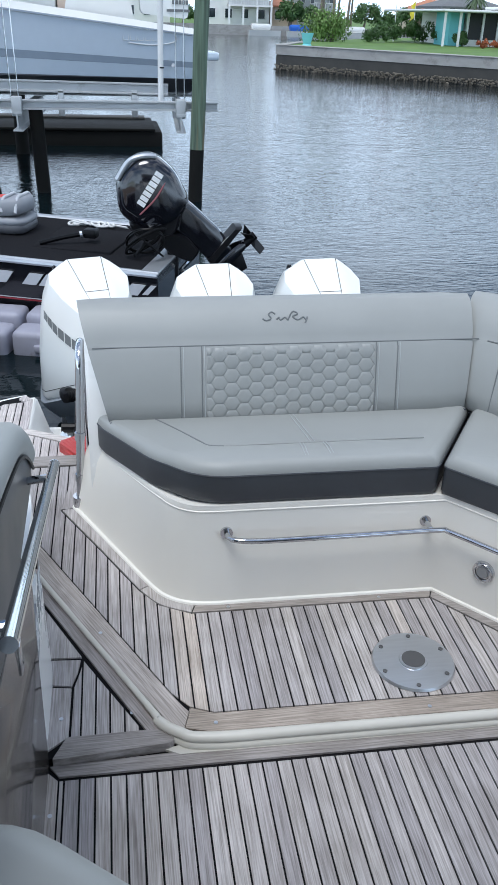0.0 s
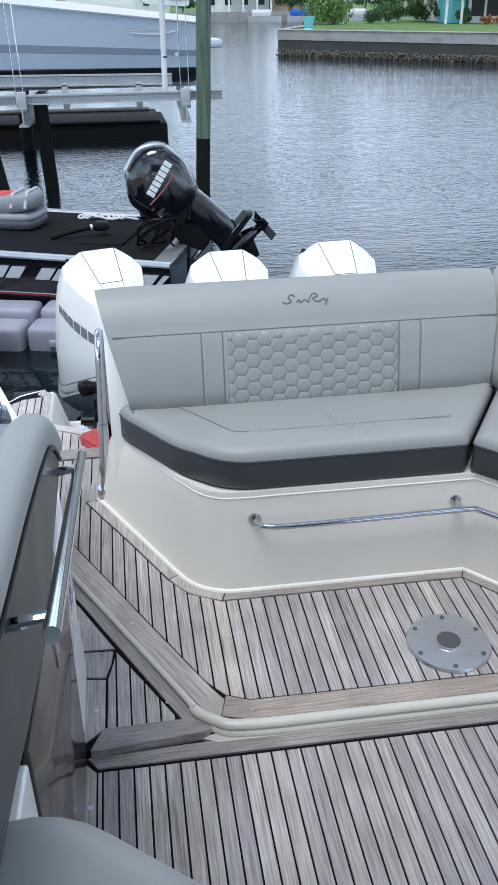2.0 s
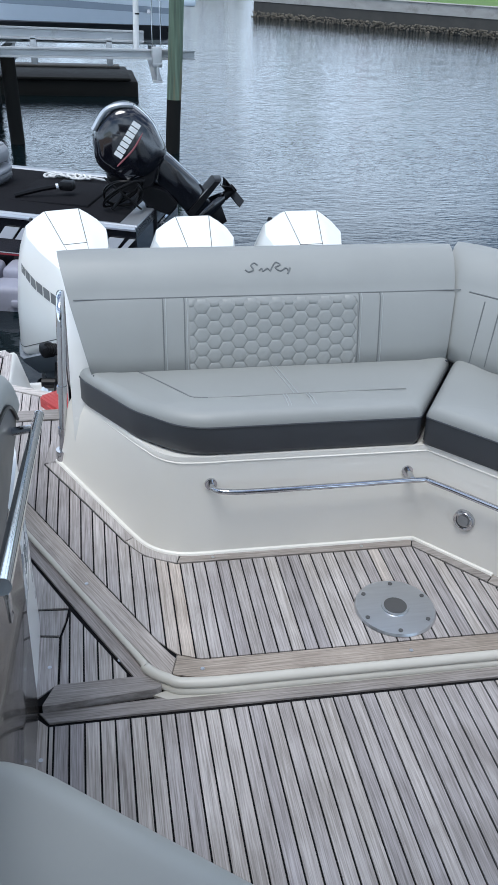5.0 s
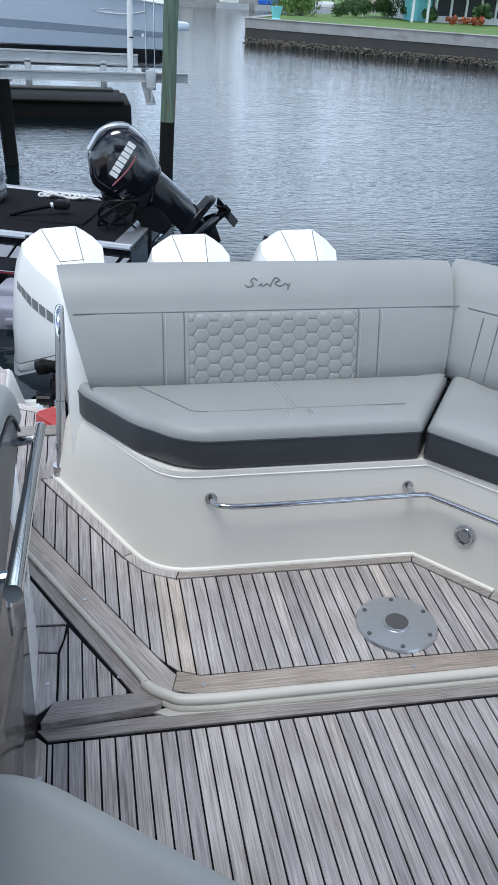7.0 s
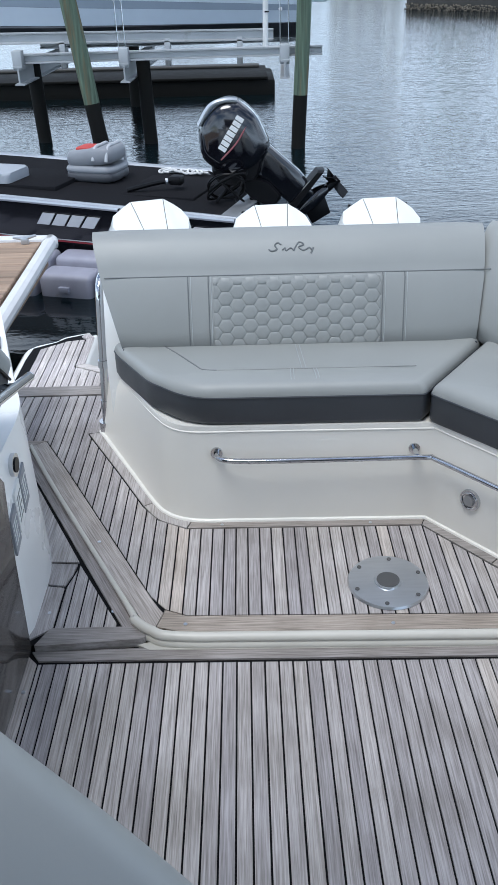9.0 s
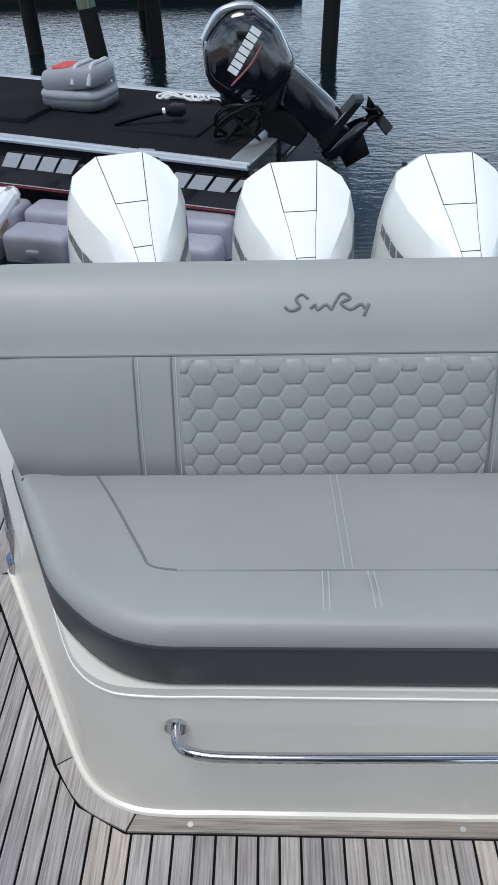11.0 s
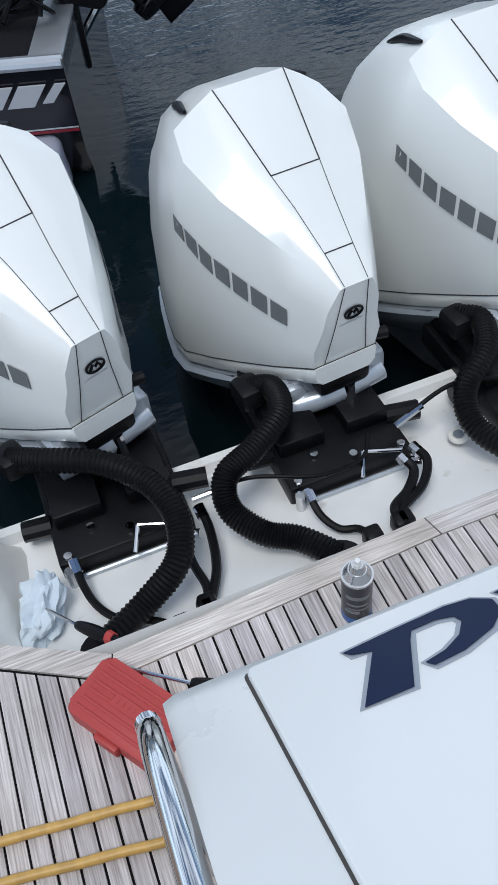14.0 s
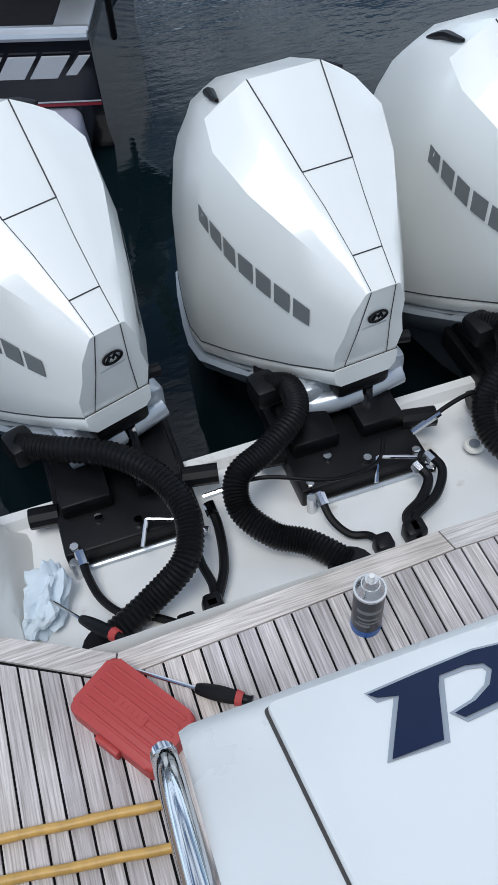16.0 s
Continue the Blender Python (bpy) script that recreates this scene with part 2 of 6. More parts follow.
OYSTER = material("oyster shells", (0.15, 0.13, 0.10), 0.9, vary=0.4, scale=(4, 4, 4))
LAWN = material("mown lawn", (0.09, 0.17, 0.03), 0.95, vary=0.3, scale=(0.8, 0.8, 0.8), dirt=((0.16, 0.2, 0.05), 0.5, 0.55))
LEAF = material("shrub leaves", (0.05, 0.11, 0.025), 0.6, vary=0.4, scale=(1.5, 1.5, 1.5))
LEAF_LIGHT = material("weeping leaves", (0.13, 0.22, 0.05), 0.6, vary=0.35, scale=(1.5, 1.5, 1.5))
PALM_LEAF = material("palm fronds", (0.045, 0.075, 0.03), 0.6, vary=0.3)
TRUNK = material("palm trunk bark", (0.22, 0.18, 0.14), 0.9, vary=0.2, scale=(3, 3, 12))
STUCCO = material("white stucco", (0.74, 0.73, 0.70), 0.85, vary=0.05, scale=(1, 1, 1))
STUCCO_TEAL = material("turquoise stucco", (0.22, 0.62, 0.66), 0.85, vary=0.05, scale=(1, 1, 1))
STUCCO_PEACH = material("peach stucco", (0.66, 0.52, 0.42), 0.85, vary=0.05, scale=(1, 1, 1))
STUCCO_GREY = material("grey stucco", (0.42, 0.43, 0.44), 0.85, vary=0.05, scale=(1, 1, 1))
SHINGLE = material("grey shingles", (0.14, 0.145, 0.15), 0.9, vary=0.2, scale=(3, 3, 8))
TERRACOTTA = material("terracotta tiles", (0.45, 0.19, 0.11), 0.85, vary=0.2, scale=(3, 3, 8))
WINDOW = material("dark window glass", (0.02, 0.028, 0.035), 0.06)
SCREEN = material("dark screen mesh", (0.03, 0.03, 0.032), 0.7, vary=0.2)
FLOWER = material("red croton leaves", (0.35, 0.09, 0.03), 0.7, vary=0.4, scale=(4, 4, 4))
FLAG_RED = material("faded red flag cloth", (0.45, 0.06, 0.08), 0.8, vary=0.15)
FLAG_YELLOW = material("yellow flag cloth", (0.75, 0.6, 0.05), 0.8, vary=0.1)
TARP = material("blue tarpaulin", (0.02, 0.12, 0.5), 0.6, vary=0.2)
DOCK_WOOD = material("brown dock boards", (0.34, 0.24, 0.17), 0.8, vary=0.3, scale=(2, 40, 10), per_object=0.2, bump=0.4, bump_scale=80)
BUMPER = material("white dock bumper", (0.68, 0.68, 0.68), 0.55, vary=0.08)
PANEL_GLOSS = material("glossy taupe panel", (0.075, 0.067, 0.061), 0.10, vary=0.05, spec=0.25)
LABEL_WHITE = material("white sticker", (0.75, 0.75, 0.73), 0.4)
CAN_STEEL = material("spray can steel", (0.6, 0.6, 0.6), 0.25, 0.9, vary=0.05)
CAN_BLACK = material("printed black can label", (0.02, 0.022, 0.03), 0.3, vary=0.2)
CAN_BLUE = material("blue can rim", (0.02, 0.10, 0.32), 0.35)


def water_material():
    m = bpy.data.materials.new("canal water")
    m.use_nodes = True
    n, l = m.node_tree.nodes, m.node_tree.links
    b = n["Principled BSDF"]
    b.inputs["Base Color"].default_value = (0.003, 0.008, 0.010, 1)
    b.inputs["Roughness"].default_value, b.inputs["IOR"].default_value = 0.04, 1.34
    co = n.new("ShaderNodeTexCoord")
    # calm in the lee of the dock, ripples growing out in the canal
    sep = n.new("ShaderNodeSeparateXYZ")
    l.new(co.outputs["Object"], sep.inputs["Vector"])
    open_water = n.new("ShaderNodeMapRange")
    open_water.inputs["From Min"].default_value, open_water.inputs["From Max"].default_value = 6.5, 12.5
    open_water.inputs["To Min"].default_value, open_water.inputs["To Max"].default_value = 0.13, 1.0
    l.new(sep.outputs["Y"], open_water.inputs["Value"])
    last = None
    for scale, strength, dist, stretch in ((0.45, 0.10, 0.20, 1.7), (2.6, 0.24, 0.040, 2.4), (8.0, 0.45, 0.020, 2.2)):
        mp = n.new("ShaderNodeMapping")
        mp.inputs["Scale"].default_value = (scale, scale * stretch, scale)
        mp.inputs["Rotation"].default_value = (0, 0, radians(-18))
        l.new(co.outputs["Object"], mp.inputs["Vector"])
        t = n.new("ShaderNodeTexNoise")
        t.inputs["Scale"].default_value, t.inputs["Detail"].default_value = 1.0, 3.0
        l.new(mp.outputs["Vector"], t.inputs["Vector"])
        bp = n.new("ShaderNodeBump")
        amount = n.new("ShaderNodeMath")
        amount.operation = "MULTIPLY"
        amount.inputs[1].default_value = strength
        l.new(open_water.outputs["Result"], amount.inputs[0])
        l.new(amount.outputs["Value"], bp.inputs["Strength"])
        bp.inputs["Distance"].default_value = dist
        l.new(t.outputs["Fac"], bp.inputs["Height"])
        if last:
            l.new(last.outputs["Normal"], bp.inputs["Normal"])
        last = bp
    l.new(last.outputs["Normal"], b.inputs["Normal"])
    return m


WATER = water_material()


# ---- builders ----
BASES = {}


def thing(name, at=(0, 0, 0), label="", category="", group="", kind="", rz=0.0):
    """An empty at the base of a thing; its parts are given in place when rz is 0, else in its own axes."""
    ob = new(name)
    ob.empty_display_size = 0.1
    ob.location, ob.rotation_euler = at, (0, 0, radians(rz))
    BASES[ob.name] = Vector(at) if rz == 0 else Vector((0, 0, 0))
    return tagged(ob, label, category, group, kind)


def mesh_of(name, bm, mat, smooth=True, angle=35):
    bmesh.ops.recalc_face_normals(bm, faces=bm.faces)
    me = bpy.data.meshes.new(name)
    if smooth:
        for f in bm.faces:
            f.smooth = True
        for e in bm.edges:
            if len(e.link_faces) == 2 and e.calc_face_angle(0) > radians(angle):
                e.smooth = False
    bm.to_mesh(me)
    bm.free()
    me.materials.append(mat)
    return me


def part(name, bm, mat, parent=None, label="", smooth=True, angle=35):
    base = Vector((0, 0, 0))
    up = parent
    while up is not None:
        base = BASES.get(up.name, base)
        up = up.parent
    if base.length:
        bmesh.ops.translate(bm, vec=-base, verts=bm.verts)
    ob = new(name, mesh_of(name, bm, mat, smooth, angle))
    ob.parent = parent
    return tagged(ob, label)


def structure(name, bm, mat, label, smooth=True, category=""):
    return tagged(part(name, bm, mat, None, label, smooth), label, category or name.rstrip("_0123456789").replace("_", " "), "", "structure")


def box(x0, x1, y0, y1, z0, z1, bevel=0.0, segs=2, bm=None):
    bm = bm or bmesh.new()
    made = bmesh.ops.create_cube(bm, size=1.0, matrix=Matrix.Translation(((x0 + x1) / 2, (y0 + y1) / 2, (z0 + z1) / 2)) @ Matrix.Diagonal((x1 - x0, y1 - y0, z1 - z0, 1)))
    if bevel:
        vs = set(made["verts"])
        es = [e for e in bm.edges if e.verts[0] in vs and e.verts[1] in vs]
        bmesh.ops.bevel(bm, geom=es, offset=bevel, segments=segs, affect="EDGES", profile=0.5, clamp_overlap=True)
    return bm


def prism(pts, z0, z1, bevel=0.0, segs=3, bottom=False, bm=None, rake=(0, 0)):
    """An upright block over an outline, its top edge rounded."""
    bm = bm or bmesh.new()
    lo = [bm.verts.new((x, y, z0)) for x, y in pts]
    hi = [bm.verts.new((x + rake[0], y + rake[1], z1)) for x, y in pts]
    n = len(pts)
    top = bm.faces.new(hi)
    bm.faces.new(lo[::-1])
    for i in range(n):
        bm.faces.new((lo[i], lo[(i + 1) % n], hi[(i + 1) % n], hi[i]))
    if bevel:
        es = list(top.edges)
        bmesh.ops.bevel(bm, geom=es, offset=bevel, segments=segs, affect="EDGES", profile=0.5, clamp_overlap=True)
    return bm


def rounded(pts, radius, segs=6):
    """An outline with its corners rounded; radius is one number or one for each corner."""
    out, n = [], len(pts)
    for i in range(n):
        p, a, c = Vector(pts[i]), Vector(pts[i - 1]), Vector(pts[(i + 1) % n])
        r = radius[i] if isinstance(radius, (list, tuple)) else radius
        r = min(r, (a - p).length * 0.48, (c - p).length * 0.48)
        if r < 1e-4:
            out.append(tuple(p))
            continue
        s, e = p + (a - p).normalized() * r, p + (c - p).normalized() * r
        for k in range(segs + 1):
            t = k / segs
            q = s * (1 - t) ** 2 + p * 2 * t * (1 - t) + e * t * t
            out.append(tuple(q))
    return out


def smooth_line(pts, per=8):
    pts = [Vector(p) for p in pts]
    out = []
    for i in range(len(pts) - 1):
        p0, p1, p2, p3 = pts[max(i - 1, 0)], pts[i], pts[i + 1], pts[min(i + 2, len(pts) - 1)]
        for k in range(per):
            t = k / per
            out.append(0.5 * (2 * p1 + (p2 - p0) * t + (2 * p0 - 5 * p1 + 4 * p2 - p3) * t * t + (3 * p1 - p0 - 3 * p2 + p3) * t ** 3))
    out.append(pts[-1])
    return out


def tube(pts, r, sides=10, per=8, bm=None, ribs=0.0, round_path=True):
    """A tube along a smooth line; ribs makes it a corrugated hose."""
    bm = bm or bmesh.new()
    line = smooth_line(pts, per) if round_path and len(pts) > 2 else [Vector(p) for p in pts]
    rings, up = [], None
    for i, p in enumerate(line):
        d = (line[min(i + 1, len(line) - 1)] - line[max(i - 1, 0)]).normalized()
        if up is None:
            up = Vector((0, 0, 1)) if abs(d.z) < 0.9 else Vector((1, 0, 0))
        side = d.cross(up).normalized()
        up = side.cross(d).normalized()
        rr = (r(i / (len(line) - 1)) if callable(r) else r) * (1 + (ribs if i % 2 else -ribs))
        rings.append([bm.verts.new(p + side * (rr * math.cos(a)) + up * (rr * math.sin(a))) for a in (2 * math.pi * k / sides for k in range(sides))])
    for a, b in zip(rings, rings[1:]):
        for k in range(sides):
            bm.faces.new((a[k], a[(k + 1) % sides], b[(k + 1) % sides], b[k]))
    bm.faces.new(rings[0][::-1]), bm.faces.new(rings[-1])
    return bm


def loft(rings, bm=None, close=True, caps=True):
    bm = bm or bmesh.new()
    vs = [[bm.verts.new(p) for p in ring] for ring in rings]
    n = len(vs[0])
    for a, b in zip(vs, vs[1:]):
        for k in range(n if close else n - 1):
            bm.faces.new((a[k], a[(k + 1) % n], b[(k + 1) % n], b[k]))
    if caps:
        bm.faces.new(vs[0][::-1]), bm.faces.new(vs[-1])
    return bm


def disc(c, r, depth, axis="z", segs=32, r2=None, bm=None):
    bm = bm or bmesh.new()
    turn = {"z": Matrix.Identity(4), "y": Matrix.Rotation(radians(90), 4, "X"), "x": Matrix.Rotation(radians(90), 4, "Y")}[axis]
    bmesh.ops.create_cone(bm, cap_ends=True, segments=segs, radius1=r, radius2=r if r2 is None else r2, depth=depth, matrix=Matrix.Translation(c) @ turn)
    return bm


def clip_side(pts, a, keep_more):
    """The part of an outline on one side of x = a."""
    out = []
    for i, p in enumerate(pts):
        q = pts[(i + 1) % len(pts)]
        inside = lambda v: (v[0] >= a) == keep_more or abs(v[0] - a) < 1e-9
        if inside(p):
            out.append(p)
        if inside(p) != inside(q):
            t = (a - p[0]) / (q[0] - p[0])
            out.append((a, p[1] + t * (q[1] - p[1])))
    return out


def tidy(pts):
    out = []
    for p in pts:
        if not out or (Vector(p) - Vector(out[-1])).length > 0.002:
            out.append(p)
    if len(out) > 2 and (Vector(out[0]) - Vector(out[-1])).length < 0.002:
        out.pop()
    return out


def planks(owner, outline, z, x0, pitch=0.0405, gap=0.0052, thick=0.008, mat=None):
    """Teak planks along the boat, cut to an outline."""
    xs = [p[0] for p in outline]
    x = x0 + math.floor((min(xs) - x0) / pitch) * pitch
    while x < max(xs):
        piece = tidy(clip_side(clip_side(outline, x + gap / 2, True), x + pitch - gap / 2, False))
        if len(piece) > 2 and max(p[1] for p in piece) - min(p[1] for p in piece) > 0.015:
            part("plank", prism(piece, z - thick, z + random.uniform(-0.0004, 0.0004)), mat or TEAK, owner, smooth=False)
        x += pitch


def strip(owner, inner, outer, z, mat=None, thick=0.010, name="teak_border", gap=0.003):
    """A teak margin board between two lines with the same number of points."""
    # leave room for the caulk along the inner edge and at both ends
    inn = [Vector(a).lerp(Vector(b), min(0.3, 0.006 / max(0.02, (Vector(a) - Vector(b)).length))) for a, b in zip(inner, outer)]
    out = [Vector(p) for p in outer]
    for line in (inn, out):
        length = (line[1] - line[0]).length
        line[0] = line[0].lerp(line[1], min(0.2, 0.002 / length))
        line[-1] = line[-1].lerp(line[-2], min(0.2, 0.002 / length))
    bm = prism([tuple(p) for p in inn] + [tuple(p) for p in out[::-1]], z - thick, z)
    return part(name, bm, mat or TEAK_X, owner, smooth=False)

# ======== water and the boat's own structure ========
WATER_Z = -0.8
bm = bmesh.new()
bmesh.ops.create_grid(bm, x_segments=2, y_segments=2, size=1500, matrix=Matrix.Translation((0, 0, WATER_Z)))
structure("water", bm, WATER, "blue grey rippled canal water reflecting clouds")

# upper cockpit deck
OUT = [(-0.95, 2.80), (-0.715, 2.79), (-0.556, 2.474), (-0.160, 1.748), (-0.108, 1.708), (-0.033, 1.684), (1.7, 1.655)]
INN = [(-0.93, 2.85), (-0.66, 2.83), (-0.505, 2.545), (-0.135, 1.845), (-0.085, 1.785), (-0.02, 1.757), (1.7, 1.720)]
FOOT = [(-0.445, 2.90), (-0.291, 2.60), (-0.169, 2.362), (-0.111, 2.285), (-0.028, 2.238), (0.795, 2.228), (0.995, 1.996), (1.36, 1.60)]
FOOT_CURVE = [tuple(p) for p in smooth_line([Vector((*p, 0)) for p in FOOT[:4] + [(-0.040, 2.247), (0.04, 2.2365), (0.14, 2.236), (0.30, 2.234)]], 8)]
FOOT_CURVE = [p[:2] for p in FOOT_CURVE] + FOOT[5:]
FOOT_OUT = [(-0.497, 2.875), (-0.336, 2.575), (-0.212, 2.335), (-0.147, 2.248), (-0.045, 2.193), (0.775, 2.183), (0.958, 1.962), (1.32, 1.57)]
deck_upper = structure("deck_upper", prism(OUT + [(1.75, 1.655), (1.75, 3.34), (-0.97, 3.34)], -0.30, -0.004), CAULK, "weathered teak cockpit deck with black caulked seams", category="deck")
planks(deck_upper, [(-0.45, 3.235), (-0.497, 2.875)] + FOOT_OUT[1:] + [(1.32, 1.73), (1.3, 1.73)] + INN[:0:-1][1:] + [(-0.66, 2.83), (-0.90, 2.85), (-0.90, 3.235)], 0.0, 0.008)
curve = lambda pts: [tuple(p)[:2] for p in smooth_line([Vector((*p, 0)) for p in pts], 5)]
strip(deck_upper, curve(INN[1:5]), curve(OUT[1:5]), 0.002, TEAK_EDGE)
strip(deck_upper, curve(INN[4:6]) + [INN[6]], curve(OUT[4:6]) + [OUT[6]], 0.002, TEAK_X)
strip(deck_upper, [INN[0], INN[1]], [OUT[0], OUT[1]], 0.002)
strip(deck_upper, FOOT_OUT[0:3], FOOT[0:3], 0.002, TEAK)
strip(deck_upper, curve(FOOT_OUT[2:5]), curve(FOOT[2:5]), 0.002, TEAK)
for i in (4, 5, 6):
    strip(deck_upper, [FOOT_OUT[i], FOOT_OUT[i + 1]], [FOOT[i], FOOT[i + 1]], 0.002, TEAK_X)
strip(deck_upper, [(-0.95, 3.24), (-0.42, 3.24)], [(-0.95, 3.335), (-0.42, 3.335)], 0.002)
strip(deck_upper, [(-0.497, 2.88), (-0.45, 2.88)], [(-0.452, 3.235), (-0.405, 3.235)], 0.002, TEAK)

# moulded bead round the step, and the lower deck
bead_line = [(-0.722, 2.80, -0.006), (-0.559, 2.474, -0.006), (-0.207, 1.815, -0.006), (-0.177, 1.748, -0.006), (-0.124, 1.701, -0.006), (-0.04, 1.673, -0.006), (0.3, 1.664, -0.006), (1.72, 1.640, -0.006)]


def bead_r(t):
    """Slim beside the corner panel, full along the step."""
    return 0.0095 + 0.006 * min(1.0, max(0.0, (t - 0.27) / 0.15))


bead_bm = tube(bead_line, bead_r, 12, 6)
tube([(x, y - 0.002, -0.031) for x, y, z in bead_line], lambda t: bead_r(t) + 0.001, 12, 6, bead_bm)
structure("step_trim", bead_bm, BEAD, "cream moulded bead along the step edge", category="trim")
structure("step_filler", prism([(-0.165, 1.674), (-0.125, 1.652), (1.72, 1.622), (1.72, 1.645), (-0.10, 1.69)], -0.05, -0.0365), BEAD, "cream moulded foot of the step", category="trim")
deck_lower = structure("deck_lower", prism([(-0.51, -1.6), (1.75, -1.6), (1.75, 1.68), (-0.03, 1.69), (-0.2, 1.76), (-0.72, 2.80), (-0.82, 2.80), (-0.51, 2.1)], -0.30, -0.045), CAULK, "weathered grey teak lower deck with black seams", category="deck")
planks(deck_lower, [(-0.445, -1.4), (1.7, -1.4), (1.7, 1.578), (-0.445, 1.605)], -0.04, 0.012)
strip(deck_lower, [(-0.50, -1.4), (-0.50, 1.66)], [(-0.45, -1.4), (-0.45, 1.608)], -0.039, TEAK)
strip(deck_lower, [(-0.445, 1.612), (-0.10, 1.608), (1.72, 1.584)], [(-0.475, 1.654), (-0.12, 1.662), (1.72, 1.632)], -0.038)
# raised corner panel beside the step
corner = structure("deck_corner", prism([(-0.50, 1.665), (-0.16, 1.695), (-0.19, 1.745), (-0.73, 2.80), (-0.81, 2.80), (-0.50, 2.10)], -0.05, -0.024), CAULK, "triangular raised teak panel beside the step", category="deck")
planks(corner, [(-0.419, 1.729), (-0.222, 1.729), (-0.391, 2.032), (-0.400, 1.985), (-0.416, 1.921)], -0.02, 0.012)
part("nosing", prism(rounded([(-0.466, 1.654), (-0.15, 1.674), (-0.135, 1.688), (-0.16, 1.722), (-0.22, 1.728), (-0.43, 1.728)], [0.006, 0.012, 0.012, 0.012, 0.004, 0.004], 4), -0.05, -0.014, 0.010), TEAK_X, corner)


def panel_x(y):
    return -0.209 - (y - 1.713) * 0.528


def groove_x(y):
    return -0.150 - (y - 1.687) * 0.5126


def side_x(y):
    return -0.455 - (y - 2.045) * 0.43


# one long margin board beside the bead, and the short ones round the panel
strip(corner, [(panel_x(1.728), 1.728), (panel_x(2.79), 2.79)], [(groove_x(1.70), 1.70), (groove_x(2.79), 2.79)], -0.016, TEAK_EDGE)
strip(corner, [(-0.421, 1.733), (-0.418, 1.918)], [(-0.500, 1.672), (-0.500, 1.932)], -0.018, TEAK)
strip(corner, [(-0.418, 1.924), (-0.401, 1.985), (-0.394, 2.036)], [(-0.500, 1.938), (-0.500, 1.99), (-0.500, 2.046)], -0.018, TEAK)
strip(corner, [(panel_x(2.05) - 0.003, 2.045), (panel_x(2.79) - 0.003, 2.79)], [(side_x(2.045) - 0.05, 2.052), (side_x(2.79), 2.79)], -0.018, TEAK)

# hull below the decks
bm = bmesh.new()
loft([[(x * w, y, z) for x, z in ((-1.35, -0.28), (1.75, -0.28), (1.75, -0.60), (1.3, -1.25), (-0.9, -1.25), (-1.30, -0.60))] for y, w in ((-4.0, 1.0), (0.0, 1.0), (3.32, 1.0))], bm)
structure("hull", bm, GEL, "white moulded boat hull", category="hull")

# transom block behind the lounge, sloping aft
prof = [(2.80, 0.02), (2.80, 0.40), (2.950, 0.775), (2.965, 0.786), (2.985, 0.776), (3.03, 0.740), (3.45, 0.457), (3.485, 0.424), (3.50, 0.37), (3.52, -0.25), (3.3, -0.25)]
bm = loft([[(x, y, z) for y, z in prof] for x in (-0.368, -0.353, 1.735, 1.75)])
for v in bm.verts:
    if v.co.x < -0.360 or v.co.x > 1.745:
        v.co.z -= 0.012 if v.co.z > 0.3 else 0
        v.co.y += 0.006 if v.co.z < 0.6 and v.co.y < 2.9 else 0
transom_block = structure("transom", bm, GEL_COLD, "white moulded transom sloping down to the swim platform", category="transom")
slope = Vector((0, 3.45 - 3.03, 0.457 - 0.740)).normalized()
norm = Vector((0, -slope.z, slope.y)) * -1
norm = norm if norm.z > 0 else -norm


def on_slope(x, s, h=0.0):
    """A point on the sloping transom top: s metres down the slope, h above it."""
    p = Vector((x, 3.03, 0.740)) + slope * s + norm * h
    return p


hatch = thing("transom_hatch", tuple(on_slope(-0.26, 0.53)), "large white hinged hatch in the transom top", "hatch")
pts = rounded([(-0.262, 0.046), (1.66, 0.046), (1.66, 0.516), (-0.262, 0.516)], [0.035, 0.035, 0.012, 0.012], 6)
bm = loft([[on_slope(x, s, h) for x, s in [(0.7 + (x - 0.7) * k, 0.31 + (s - 0.31) * (1 - (1 - k) * 4)) for x, s in pts]] for k, h in ((1, 0.001), (1, 0.007), (0.998, 0.010))])
part("lid", bm, GEL_COLD, hatch)
gap_pts = rounded([(-0.265, 0.043), (1.664, 0.043), (1.664, 0.520), (-0.2665, 0.520)], [0.04, 0.04, 0.012, 0.012], 6)
part("seal", loft([[on_slope(x, s, h) for x, s in gap_pts] for h in (0.0005, 0.002)]), material("dark hatch seal", (0.06, 0.055, 0.05), 0.7), hatch)
for k in range(22):
    part("hinge_knuckle", tube([on_slope(-0.13 + k * 0.04, 0.044, 0.006), on_slope(-0.094 + k * 0.04, 0.044, 0.006)], 0.0042, 8, 1), STEEL, hatch)


# the name on the hatch, as far as it can be read, reading from the cockpit
name_sign = thing("name_lettering", tuple(on_slope(-0.17, 0.40)), "navy blue letters with silver edge on the hatch", "lettering")
P_LINE = [(-0.154, 0.462), (-0.086, 0.468), (-0.016, 0.472), (0.016, 0.466), (0.035, 0.447), (0.031, 0.420), (0.004, 0.394), (-0.041, 0.376), (-0.080, 0.372), (-0.086, 0.383), (-0.058, 0.390), (-0.032, 0.406), (-0.016, 0.429), (-0.018, 0.444), (-0.038, 0.452), (-0.070, 0.451), (-0.080, 0.433), (-0.115, 0.352), (-0.172, 0.352), (-0.124, 0.442), (-0.146, 0.451)]
